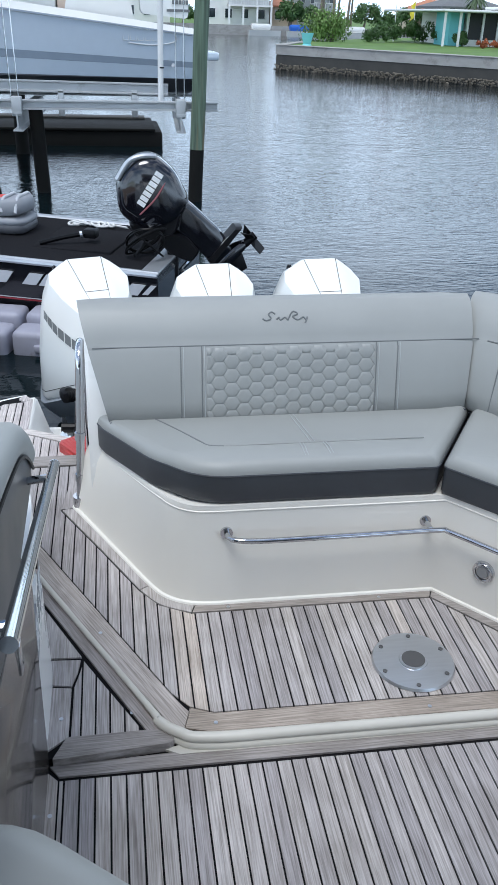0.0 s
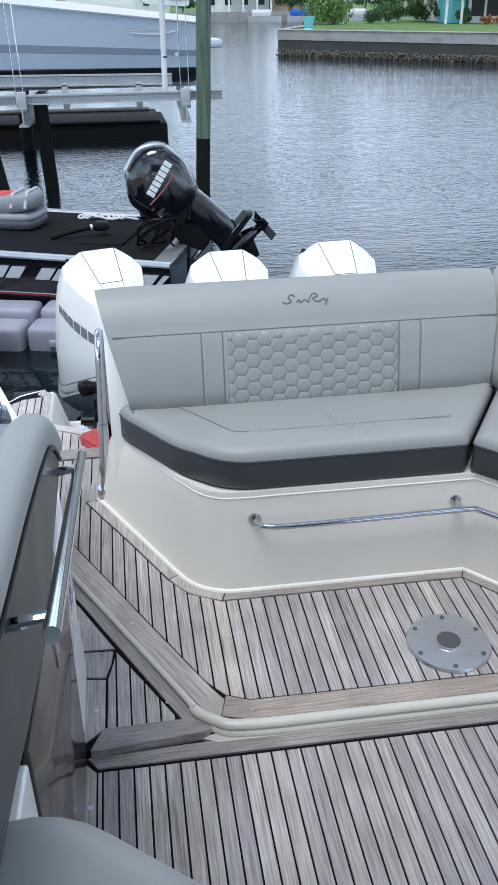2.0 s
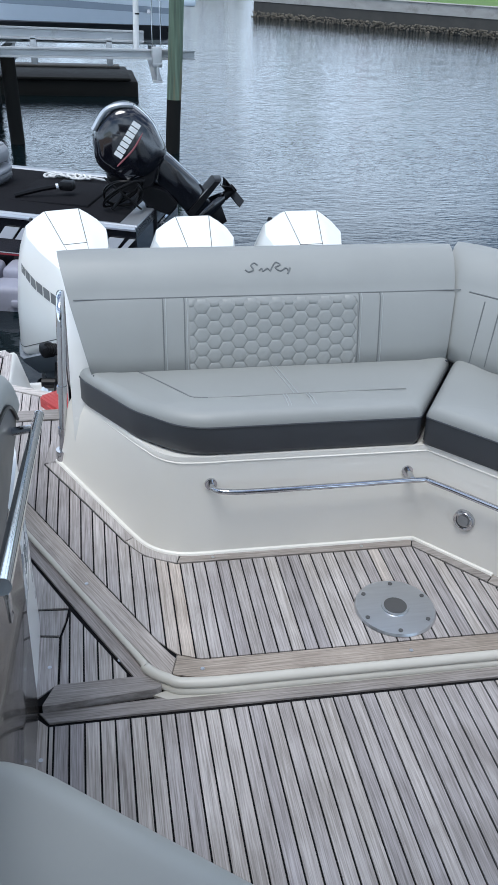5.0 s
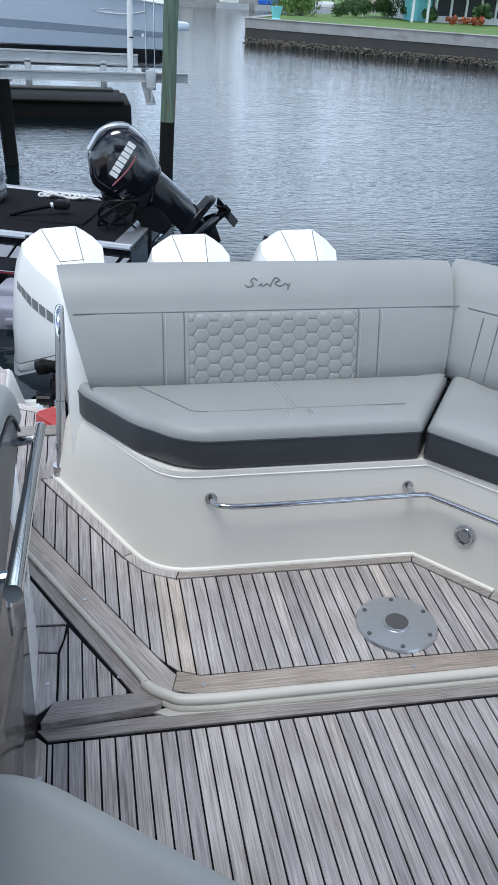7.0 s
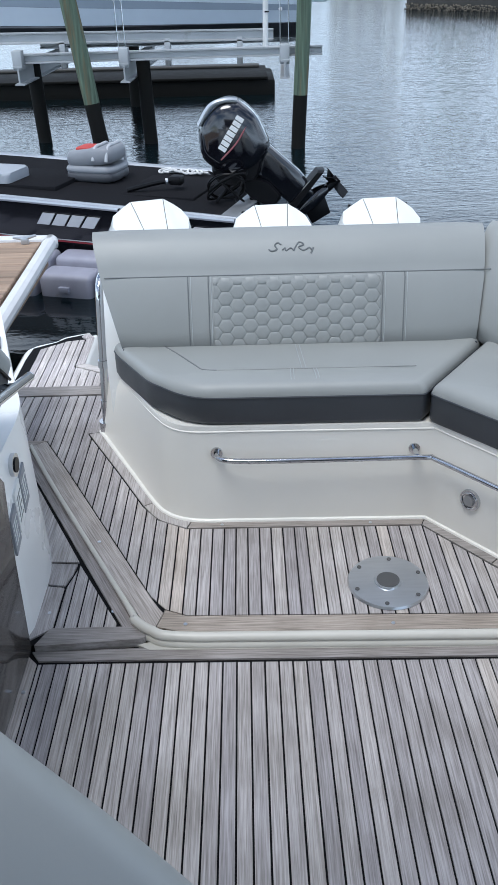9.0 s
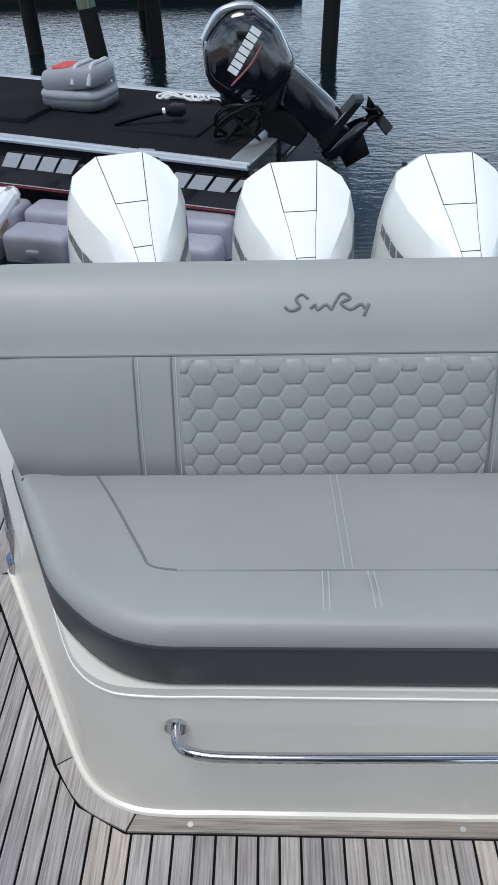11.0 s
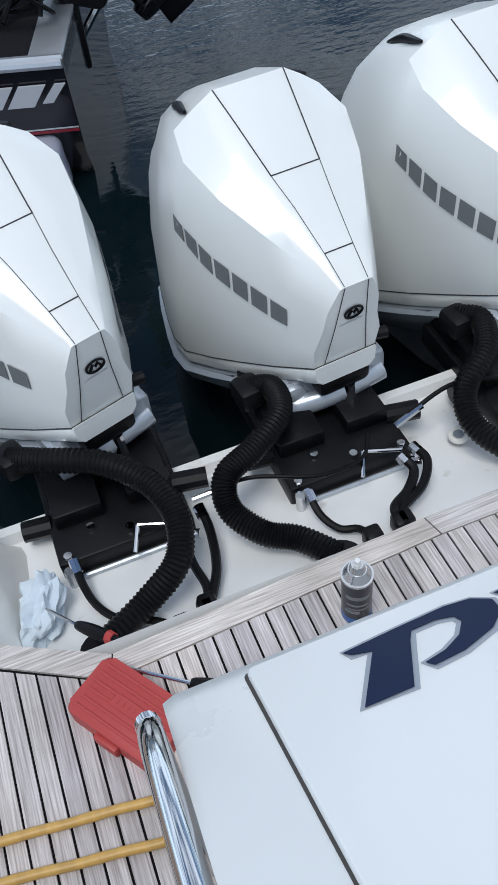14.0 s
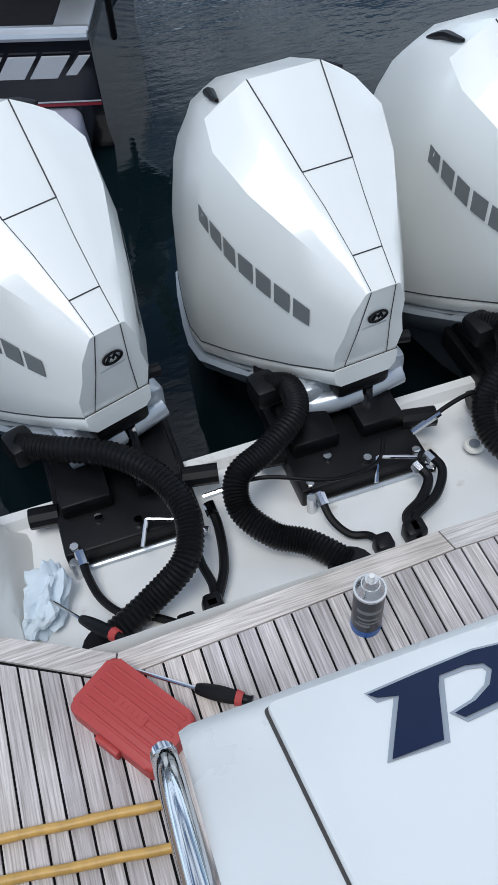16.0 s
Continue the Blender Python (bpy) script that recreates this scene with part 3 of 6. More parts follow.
U_LINE = [(0.044, 0.458), (0.102, 0.466), (0.082, 0.404), (0.094, 0.382), (0.116, 0.390), (0.144, 0.466), (0.200, 0.466), (0.162, 0.368), (0.180, 0.360), (0.170, 0.350), (0.130, 0.352), (0.114, 0.364), (0.084, 0.350), (0.054, 0.354), (0.034, 0.378), (0.054, 0.444)]


def flat_letter(outline, grow, lift):
    """A letter face on the slope, grown outwards by some millimetres."""
    pts = []
    for i, p in enumerate(outline):
        way = (Vector(outline[(i + 1) % len(outline)]) - Vector(outline[i - 1])).normalized()
        pts.append((p[0] - way.y * grow, p[1] + way.x * grow))
    return loft([[on_slope(x, s, h) for x, s in pts] for h in (lift - 0.0006, lift)])


for outline in (P_LINE, U_LINE):
    part("letter_edge", flat_letter(outline, 0.0065, 0.0112), OUTLINE, name_sign, smooth=False)
    part("letter_face", flat_letter(outline, 0.0, 0.0130), NAVY, name_sign, smooth=False)

drain = thing("transom_drain", (-0.27, 3.0, 0.76), "small steel drain fitting in the white transom top", "fitting")
part("fitting", disc((-0.27, 3.002, 0.762), 0.006, 0.008, "z", 14, 0.005), BRUSHED, drain)

# grab rail beside the transom
grab = thing("grab_rail", (-0.42, 2.88, 0.02), "polished stainless steel grab rail beside the transom", "rail")
part("tube", tube([(-0.418, 2.90, 0.05), (-0.404, 2.905, 0.30), (-0.391, 2.915, 0.55), (-0.388, 2.945, 0.632), (-0.387, 3.02, 0.648), (-0.387, 3.12, 0.612), (-0.388, 3.29, 0.548), (-0.389, 3.40, 0.495), (-0.390, 3.445, 0.445), (-0.392, 3.458, 0.37), (-0.397, 3.462, -0.22)], 0.0160, 12, 8), STEEL, grab)
for z in (0.12, 0.30):
    part("ferrule", tube([(-0.417 + 0.05 * (z - 0.07), 2.902, z), (-0.417 + 0.05 * (z - 0.04), 2.903, z + 0.03)], 0.0195, 12), STEEL, grab)
part("foot", disc((-0.418, 2.90, 0.028), 0.03, 0.05), STEEL, grab)

# swim platform
PLAT_Z = -0.245
plat_out = [(-1.10, 3.3), (1.75, 3.3), (1.75, 3.985), (0.33, 3.99), (-0.45, 3.955), (-0.742, 4.115), (-0.745, 4.49), (-0.80, 4.56), (-0.92, 4.50), (-0.97, 4.44), (-1.09, 4.36), (-1.10, 4.2)]
platform = structure("swim_platform", prism(plat_out, -0.33, PLAT_Z - 0.006), CAULK, "teak swim platform with black seams", category="platform")
planks(platform, [(-1.04, 3.40), (1.7, 3.40), (1.7, 3.918), (0.345, 3.928), (-0.475, 3.893), (-0.80, 4.075), (-0.80, 4.46), (-0.90, 4.44), (-1.04, 4.33)], PLAT_Z, 0.018, 0.0425, mat=TEAK_PALE)
edge_o = [(-0.80, 4.558), (-0.747, 4.49), (-0.744, 4.113), (-0.452, 3.952), (0.33, 3.987), (1.74, 3.982)]
edge_i = [(-0.83, 4.50), (-0.796, 4.46), (-0.796, 4.078), (-0.472, 3.890), (0.345, 3.924), (1.74, 3.914)]
for i in range(len(edge_o) - 1):
    strip(platform, edge_i[i:i + 2], edge_o[i:i + 2], PLAT_Z + 0.003, TEAK_PALE if i < 2 else TEAK_PALE_X, 0.014)
strip(platform, [(-1.10, 3.34), (1.74, 3.34)], [(-1.10, 3.394), (1.74, 3.394)], PLAT_Z + 0.002, TEAK_PALE_X)
structure("platform_rub_strip", tube([(-1.10, 3.3, -0.285), (-1.115, 4.2, -0.285), (-1.09, 4.375, -0.285), (-0.97, 4.455, -0.285), (-0.92, 4.52, -0.285), (-0.79, 4.58, -0.285)], 0.03, 10, 6), GEL, "white edge of the swim platform", category="trim")

# splash well that carries the engines
well = [(3.99, -0.255), (4.005, -0.33), (4.04, -0.42), (4.12, -0.47), (4.30, -0.50), (4.50, -0.515), (4.545, -0.505), (4.56, -0.475), (4.59, -0.475), (4.60, -0.53), (4.60, -1.25), (3.95, -1.25), (3.95, -0.33)]
bm = loft([[(x, y, z) for y, z in well] for x in (-0.75, 1.75)])
structure("splash_well", bm, WELL, "white moulded splash well below the engines", category="well")
bm = loft([[(-0.741, y, -0.247), (-0.725, y, -0.262), (-0.665, y, -0.47), (-0.60, y, -0.53), (-0.80, y, -0.53), (-0.80, y, -0.255)] for y in (4.0, 4.50, 4.53)])
structure("well_side", bm, GEL, "white side wall of the splash well", category="well")
# white coaming and cabinet side along the passage
COAM = [(-0.487, 0.5), (-0.487, 1.70), (-0.476, 1.74), (-0.476, 1.98), (-0.490, 2.08), (-0.570, 2.30), (-0.670, 2.62), (-0.800, 3.02), (-0.86, 3.16), (-0.95, 3.20), (-1.35, 3.20), (-1.35, 0.5)]
structure("coaming", prism(rounded(COAM, [0.01, 0.01, 0.01, 0.05, 0.08, 0.2, 0.2, 0.1, 0.05, 0.03, 0.02, 0.02], 5), -0.30, 0.58, 0.035, 4, rake=(-0.012, -0.01)), GEL_COLD, "white moulded side coaming along the walkway", category="coaming")

# unseen hardtop roof, added over the cockpit to shade the forward deck
shade_roof_bm = prism(rounded([(-1.30, -3.6), (1.85, -3.6), (1.85, 0.28), (-1.30, 0.28)], 0.25, 6), 2.28, 2.36, 0.03)
structure("hardtop", shade_roof_bm, GEL, "unseen white hardtop added over the cockpit for its shade", category="roof")
for hx in (-1.22, 1.77):
    structure("hardtop_support", tube([(hx, -1.2, -0.3), (hx, -0.9, 0.9), (hx, -0.4, 2.30)], 0.045, 12, 6), GEL, "unseen white post added below the hardtop", category="post")

# unseen dark wall, added to darken reflections and cut light from forward
structure("bulkhead", box(-1.25, 1.75, -3.5, -3.4, -0.3, 2.28), material("dark reflection blocker", (0.03, 0.03, 0.034), 0.25, vary=0.1), "unseen dark wall ahead of the cockpit, added to darken reflections", category="bulkhead")

# ======== lounge ========
lounge = thing("corner_lounge", (0.4, 2.55, 0.0), "corner lounge with light grey vinyl cushions on a cream moulded base", "lounge")
def sag(y, z):
    """The seat falls towards the backrest."""
    return z - 0.072 * min(1.0, max(0.0, (y - 2.33) / 0.42))


BASE_RING = FOOT_CURVE + [(1.36, 0.9), (1.74, 0.9), (1.74, 2.9), (-0.375, 2.9)]


def base_lean(pts, share):
    """The base's outline further up: its free end leans in under the seat."""
    return [(x + 0.20 * share * max(0.0, -0.028 - x) * (1.0 if y < 2.899 or x < -0.4 else 0.6), y) for x, y in pts]


lounge_base = part("base", loft([[(x, y, sag(y, z) if z > 0.3 else z) for x, y in base_lean(BASE_RING, k)] for k, z in ((0.0, -0.01), (0.35, 0.12), (0.7, 0.25), (1.0, 0.372), (1.05, 0.381), (1.15, 0.386))]), GEL_WARM, lounge, "cream moulded base", angle=60)
part("foot_cove", tube([(x, y, 0.001) for x, y in FOOT_CURVE[:-1]], 0.010, 8, 1, round_path=False), GEL_WARM, lounge_base)
part("lip", tube([(x, y, sag(y, 0.364)) for x, y in base_lean(FOOT_CURVE, 1.0)], 0.0028, 8, 1, round_path=False), GEL_WARM, lounge_base)


def cushion(outline, z0, zb, z1, label, edge=0.040, slopes=True):
    """A seat cushion: charcoal side band below, light vinyl top with a rolled edge and a sunk inner panel."""
    cx, cy = sum(p[0] for p in outline) / len(outline), sum(p[1] for p in outline) / len(outline)
    shrink = lambda d: [tuple(Vector(p) + (Vector((cx, cy)) - Vector(p)).normalized() * d) for p in outline]
    low = (lambda x, y, z: sag(y, z)) if slopes else (lambda x, y, z: z - 0.072 * min(1.0, max(0.0, ((x - 0.772) * 0.731 + (y - 2.235) * 0.682 - 0.10) / 0.42)))
    rings = []
    for k in range(7):
        a = math.radians(90 * k / 6)
        rings.append((edge * (1 - math.cos(a)) * 1.1, zb + (z1 - zb) * math.sin(a)))
    rings += [(0.10, z1 + 0.002), (0.16, z1)]
    sections = [[(x, y, low(x, y, z)) for x, y in shrink(d)] for d, z in rings]
    inner = shrink(0.16)
    for k in (0.86, 0.72, 0.58, 0.44, 0.3, 0.16):
        ring = [(cx + (x - cx) * k, cy + (y - cy) * k) for x, y in inner]
        sections.append([(x, y, low(x, y, z1)) for x, y in ring])
    own = part("seat_cushion", loft(sections), VINYL, lounge, label)
    part("side_band", loft([[(x, y, low(x, y, z)) for x, y in shrink(d)] for d, z in ((0.008, z0), (0.0, z0 + 0.012), (0.0, zb))]), VINYL_DARK, own, "charcoal vinyl side band")
    part("piping", tube([(x, y, low(x, y, zb)) for x, y in outline] + [(*outline[0], low(*outline[0], zb))], 0.0032, 6, 1, round_path=False), VINYL_DARK, own)
    return own


seat_out = rounded([(-0.335, 2.80), (-0.308, 2.735), (-0.142, 2.36), (-0.005, 2.238), (0.757, 2.232), (1.105, 2.80)], [0.01, 0.04, 0.16, 0.14, 0.015, 0.01], 8)
seat = cushion(seat_out, 0.389, 0.488, 0.530, "light grey vinyl seat with rolled edge")
# the fold's shade is drawn as a dark line on the flat seat
fold = smooth_line([(-0.125, 2.715, 0), (-0.067, 2.599, 0), (0.005, 2.442, 0), (0.031, 2.391, 0), (0.079, 2.377, 0)], 6)
part("fold", tube([(p.x, p.y, sag(p.y, 0.5305)) for p in fold], 0.0026, 6, 1, round_path=False), SEAM, seat, "seat fold with its shade painted as a dark line")
part("cross_seam", tube([(0.079 + k * 0.084, 2.377, sag(2.377, 0.5312)) for k in range(9)], 0.0022, 6, 1, round_path=False), VINYL, seat)
for (xa, ya), (xb, yb) in (((0.362, 2.705), (0.366, 2.380)), ((0.376, 2.705), (0.380, 2.380)), ((0.327, 2.372), (0.324, 2.258)), ((0.337, 2.372), (0.334, 2.258)), ((0.404, 2.372), (0.409, 2.258)), ((0.414, 2.372), (0.419, 2.258))):
    pts = [(xa + (xb - xa) * k / 8, ya + (yb - ya) * k / 8) for k in range(9)]
    part("seam", tube([(x, y, sag(y, 0.5315) - 0.011 * max(0.0, (2.29 - y) / 0.032) ** 2) for x, y in pts], 0.0016, 5, 1, round_path=False), STITCH, seat)
seat2_out = rounded([(0.773, 2.232), (0.962, 2.02), (1.31, 1.62), (1.72, 1.9), (1.72, 2.2), (1.125, 2.80)], [0.015, 0.02, 0.02, 0.02, 0.02, 0.01], 4)
cushion(seat2_out, 0.389, 0.488, 0.530, "light grey vinyl corner seat", slopes=False)

# backrest
BACK = [(2.735, 0.432), (2.712, 0.453), (2.722, 0.52), (2.760, 0.70), (2.775, 0.715), (2.786, 0.745), (2.835, 0.812), (2.875, 0.842), (2.912, 0.853), (2.938, 0.839), (2.945, 0.79), (2.84, 0.432)]


def backrest_bm(x_of, n=14):
    """Sweeps the backrest's section between its ends, rounding them off."""
    rings = []
    for k in range(n + 1):
        u = k / n
        e = min(u, 1 - u)
        soft = 0.016 * max(0, 1 - e * n) ** 2
        rings.append([(x_of(u, z), y + (2.84 - y) * soft * 6, z + (0.65 - z) * soft) for y, z in BACK])
    return loft(rings)


back = part("backrest", backrest_bm(lambda u, z: (-0.288 - (z - 0.448) * 0.235) * (1 - u) + (1.044 + (z - 0.448) * 0.055) * u), VINYL, lounge, "light grey vinyl backrest with quilted hexagon panel", angle=75)


def back_y(z):
    pts = BACK[1:9]
    for (y0, z0), (y1, z1) in zip(pts, pts[1:]):
        if z0 <= z <= z1:
            return y0 + (y1 - y0) * (z - z0) / (z1 - z0)
    return pts[-1][0]


def on_back(x, z, out=0.001):
    return (x, back_y(z) - out, z)


part("cross_seam", tube([on_back(-0.335 + k * 0.0708, 0.716, 0.0) for k in range(21)], 0.0022, 6, 1), SEAM, back)
for x0 in (-0.03, 0.045, 0.685, 0.765):
    for dx, mat, r, nm in ((0, SEAM, 0.0022, "seam"), (0.010, STITCH, 0.0014, "stitching")):
        part(nm, tube([on_back(x0 + dx + 0.004 * (z - 0.6), z, 0.0004) for z in (0.466, 0.52, 0.6, 0.7, 0.714)], r, 6, 1), mat, back)
def cut_cell(poly, axis, edge, sign):
    """The part of a flat outline on one side of an edge."""
    out = []
    for i, p in enumerate(poly):
        q = poly[(i + 1) % len(poly)]
        dp, dq = sign * (p[axis] - edge), sign * (q[axis] - edge)
        if dp >= 0:
            out.append(p)
        if dp * dq < 0:
            t = dp / (dp - dq)
            out.append((p[0] + (q[0] - p[0]) * t, p[1] + (q[1] - p[1]) * t))
    return out


# quilted hexagons: soft raised cells
HEXW, z_lo, z_hi, x_lo, x_hi = 0.060, 0.462, 0.710, 0.062, 0.680
R = HEXW / 2
hz = 0.0248
cols = int((x_hi - x_lo) / (R * 1.5)) + 2
for c in range(cols):
    xc = x_lo + c * R * 1.5
    zc = z_lo + (hz if c % 2 else 0.0)
    while zc < z_hi + hz:
        cell = [(xc + R * 0.985 * math.cos(math.radians(60 * k)), zc + hz / 0.866 * 0.982 * math.sin(math.radians(60 * k))) for k in range(6)]
        for axis, edge, sign in ((0, x_lo, 1), (0, x_hi, -1), (1, z_lo, 1), (1, z_hi, -1)):
            cell = cut_cell(cell, axis, edge, sign)
        if len(cell) > 2 and max(p[0] for p in cell) - min(p[0] for p in cell) > 0.012 and max(p[1] for p in cell) - min(p[1] for p in cell) > 0.012:
            mx, mz = sum(p[0] for p in cell) / len(cell), sum(p[1] for p in cell) / len(cell)
            quilt = bmesh.new()
            rings = []
            for sc, o in ((1.0, -0.0006), (0.92, 0.0012), (0.75, 0.0024), (0.4, 0.0032)):
                rings.append([quilt.verts.new(on_back(mx + (x - mx) * sc, mz + (z - mz) * sc, o)) for x, z in cell])
            for a, b in zip(rings, rings[1:]):
                for k in range(len(cell)):
                    quilt.faces.new((a[k], a[(k + 1) % len(cell)], b[(k + 1) % len(cell)], b[k]))
            quilt.faces.new(rings[-1])
            bmesh.ops.remove_doubles(quilt, verts=quilt.verts, dist=1e-5)
            part("quilt_cell", quilt, VINYL, back, angle=80)
        zc += hz * 2
# dark tube drawn as the shadow gap between backrest and seat
part("lower_welt", tube([(-0.284 + k * 0.133, 2.712, 0.456) for k in range(11)], 0.0042, 8, 1), VINYL_DARK, back, "dark line painted for the shadow gap above the seat")
# embroidered badge as a plain flowing mark
mark = bmesh.new()
tube([on_back(0.270 + dx, z, 0.001) for dx, z in ((0.0, 0.795), (0.012, 0.789), (0.03, 0.795), (0.022, 0.807), (0.034, 0.814), (0.046, 0.808))], 0.0030, 6, 5, mark)
tube([on_back(0.320 + dx, z, 0.001) for dx, z in ((0.0, 0.792), (0.01, 0.798), (0.014, 0.790), (0.03, 0.798), (0.04, 0.791))], 0.0028, 6, 5, mark)
tube([on_back(0.368 + dx, z, 0.001) for dx, z in ((-0.008, 0.789), (0.012, 0.814), (0.03, 0.808), (0.012, 0.800), (0.03, 0.790), (0.05, 0.798), (0.06, 0.791), (0.066, 0.798), (0.056, 0.780))], 0.0030, 6, 5, mark)
part("badge", mark, SEAM, back, "dark embroidered mark")

TURN2 = Matrix.Translation((1.056, 2.745, 0.448)) @ Matrix.Rotation(radians(-47), 4, "Z") @ Matrix.Translation((0, -2.735, -0.448))
bm = backrest_bm(lambda u, z: (0.002 - (z - 0.448) * 0.25) * (1 - u) + 0.9 * u)
bm.transform(TURN2)
back2 = part("backrest", bm, VINYL, lounge, "light grey vinyl side backrest", angle=75)
part("cross_seam", tube([TURN2 @ Vector((0.03 + k * 0.2, 2.7745, 0.716)) for k in range(5)], 0.003, 6, 1), SEAM, back2)
for x0 in (0.10, 0.16):
    part("seam", tube([TURN2 @ Vector((x0, back_y(z) - 0.001, z)) for z in (0.47, 0.6, 0.70)], 0.0022, 6, 1), SEAM, back2)

# foot rail along the base
foot_rail = thing("foot_rail", (0.07, 2.23, 0.25), "polished stainless steel rail along the lounge base", "rail")
part("tube", tube([(0.072, 2.236, 0.288), (0.078, 2.20, 0.286), (0.11, 2.178, 0.288), (0.2, 2.172, 0.286), (0.5, 2.172, 0.286), (0.76, 2.172, 0.286), (0.80, 2.150, 0.286), (0.98, 1.945, 0.286), (1.3, 1.58, 0.286)], 0.0095, 12, 8), STEEL, foot_rail)
part("end_flange", disc((0.072, 2.232, 0.286), 0.02, 0.010, "y"), STEEL, foot_rail)
part("bracket", tube([(0.735, 2.232, 0.290), (0.735, 2.20, 0.292), (0.735, 2.176, 0.290)], 0.009, 10), STEEL, foot_rail)
part("bracket_flange", disc((0.735, 2.228, 0.290), 0.019, 0.010, "y"), STEEL, foot_rail)

# courtesy light in the corner base
light = thing("courtesy_light", (0.905, 2.095, 0.165), "round stainless courtesy light in the lounge base", "light", rz=-48.7)
part("bezel", disc((0, 0, 0), 0.038, 0.014, "y", 32, 0.036), STEEL, light)
part("lens", disc((0, -0.008, 0), 0.022, 0.012, "y", 24, 0.018), material("smoked light lens", (0.25, 0.25, 0.25), 0.15), light)
part("rim", tube([(0.028 * math.cos(a), -0.008, 0.028 * math.sin(a)) for a in (k * math.pi / 12 for k in range(25))], 0.004, 8, 1), STEEL, light)

# table socket plate let into the deck
plate = thing("table_base_plate", (0.612, 1.883, 0.0), "round brushed aluminium table socket plate on the deck", "table base")
part("flange", disc((0.612, 1.883, 0.006), 0.128, 0.008, "z", 64, 0.124), BRUSHED, plate)
part("socket_rim", disc((0.612, 1.883, 0.0115), 0.045, 0.005, "z", 40, 0.043), BRUSHED, plate)
part("socket", disc((0.612, 1.883, 0.0135), 0.036, 0.004, "z", 32), material("dark socket", (0.10, 0.10, 0.10), 0.5, 0.4), plate)
for k in range(6):
    a = math.radians(60 * k + 20)
    part("screw", disc((0.612 + 0.108 * math.cos(a), 1.883 + 0.108 * math.sin(a), 0.011), 0.007, 0.003, "z", 12), material("screw recess", (0.15, 0.15, 0.15), 0.4, 0.7) if k == 0 else bpy.data.materials["screw recess"], plate)

# deck screws and plugs in the margins
for x, y, z in ((-0.02, 1.715, 0.002), (0.6, 1.70, 0.002), (-0.34, 2.13, 0.002), (-0.25, 1.80, -0.018), (-0.448, 1.80, -0.018), (-0.45, 2.2, -0.018), (-0.464, 1.50, -0.039), (0.08, 2.212, 0.002), (0.6, 2.205, 0.002)):
    tagged(part("deck_screw", disc((x, y, z + 0.0005), 0.006, 0.002, "z", 12), BRUSHED), "small steel deck screw head in the teak", "screw", "deck screws")

# ======== helm seat module and foreground pad ========
helm = thing("helm_lounge", (-0.8, 1.1, -0.04), "helm seating module with charcoal sides and light grey top", "seat")


def side_slab(pts, x0, x1, bevel=0.0):
    bm = loft([[(x, y, z) for y, z in pts] for x in (x0, x1)])
    if bevel:
        bmesh.ops.bevel(bm, geom=list(bm.edges), offset=bevel, segments=3, affect="EDGES", profile=0.5, clamp_overlap=True)
    return bm


TOP_EDGE = [(0.2, 1.20), (1.0, 1.075), (1.20, 1.045), (1.34, 1.02), (1.49, 0.99), (1.67, 0.945), (1.80, 0.885), (1.90, 0.80)]
part("side_cushion", side_slab(TOP_EDGE + [(1.93, 0.755), (1.88, 0.705), (1.39, 0.686), (1.23, 0.71), (1.0, 0.755), (0.875, 0.82), (0.2, 0.95)], -1.05, -0.470, 0.012), VINYL_DARK, helm, "charcoal vinyl side")
part("edge_roll", tube([(-0.503, y, z - 0.022) for y, z in TOP_EDGE], 0.046, 14, 4), VINYL, helm, "light grey rolled edge")
part("edge_piping", tube([(-0.466, y, z - 0.062) for y, z in TOP_EDGE], 0.0045, 6, 4), BLACK, helm)
part("top_pad", side_slab([(y, z + 0.01) for y, z in TOP_EDGE[:-1]] + [(y, z - 0.05) for y, z in TOP_EDGE[-2::-1]], -1.04, -0.53, 0.01), GREY_SEAT, helm, "blue grey top pad")
part("front_panel", side_slab([(0.55, -0.03), (1.010, -0.03), (0.985, 0.72), (0.55, 0.80)], -0.52, -0.474, 0.006), GEL, helm, "white moulded base panel")
part("panel_gap", side_slab([(1.012, -0.03), (1.028, -0.03), (1.003, 0.72), (0.987, 0.72)], -0.52, -0.482), BLACK, helm)
part("side_panel", side_slab([(1.030, -0.03), (1.66, -0.03), (1.68, 0.35), (1.72, 0.52), (1.60, 0.68), (1.3, 0.675), (1.005, 0.72)], -0.52, -0.474, 0.004), PANEL_GLOSS, helm, "glossy taupe panel")
part("panel_catch", side_slab([(1.40, 0.52), (1.43, 0.52), (1.43, 0.60), (1.40, 0.60)], -0.476, -0.468, 0.002), STEEL, helm)
helm_rail = thing("helm_rail", (-0.44, 1.4, 0.75), "polished stainless grab rail on the helm seat side", "rail")
part("tube", tube([(-0.415, 1.91, 0.74), (-0.410, 1.40, 0.878), (-0.402, 0.93, 1.008)], 0.0130, 16, 8), STEEL, helm_rail)
for y, z in ((1.79, 0.772), (0.99, 0.990)):
    part("standoff", tube([(-0.412, y, z), (-0.50, y, z - 0.012)], 0.010, 10), STEEL, helm_rail)
part("end_cap", disc((-0.415, 1.912, 0.7395), 0.0133, 0.006, "y", 16), STEEL, helm_rail)

pad = thing("lounge_pad", (-0.4, 0.3, -0.04), "light grey vinyl forward lounge with rounded corner", "lounge")
pad_out = rounded([(-0.66, 0.76), (-0.452, 0.893), (-0.22, 0.707), (0.02, 0.520), (0.20, 0.360), (0.42, 0.14), (0.42, -0.9), (-0.62, -0.9)], [0.1, 0.12, 0.1, 0.1, 0.1, 0.1, 0.02, 0.02], 6)


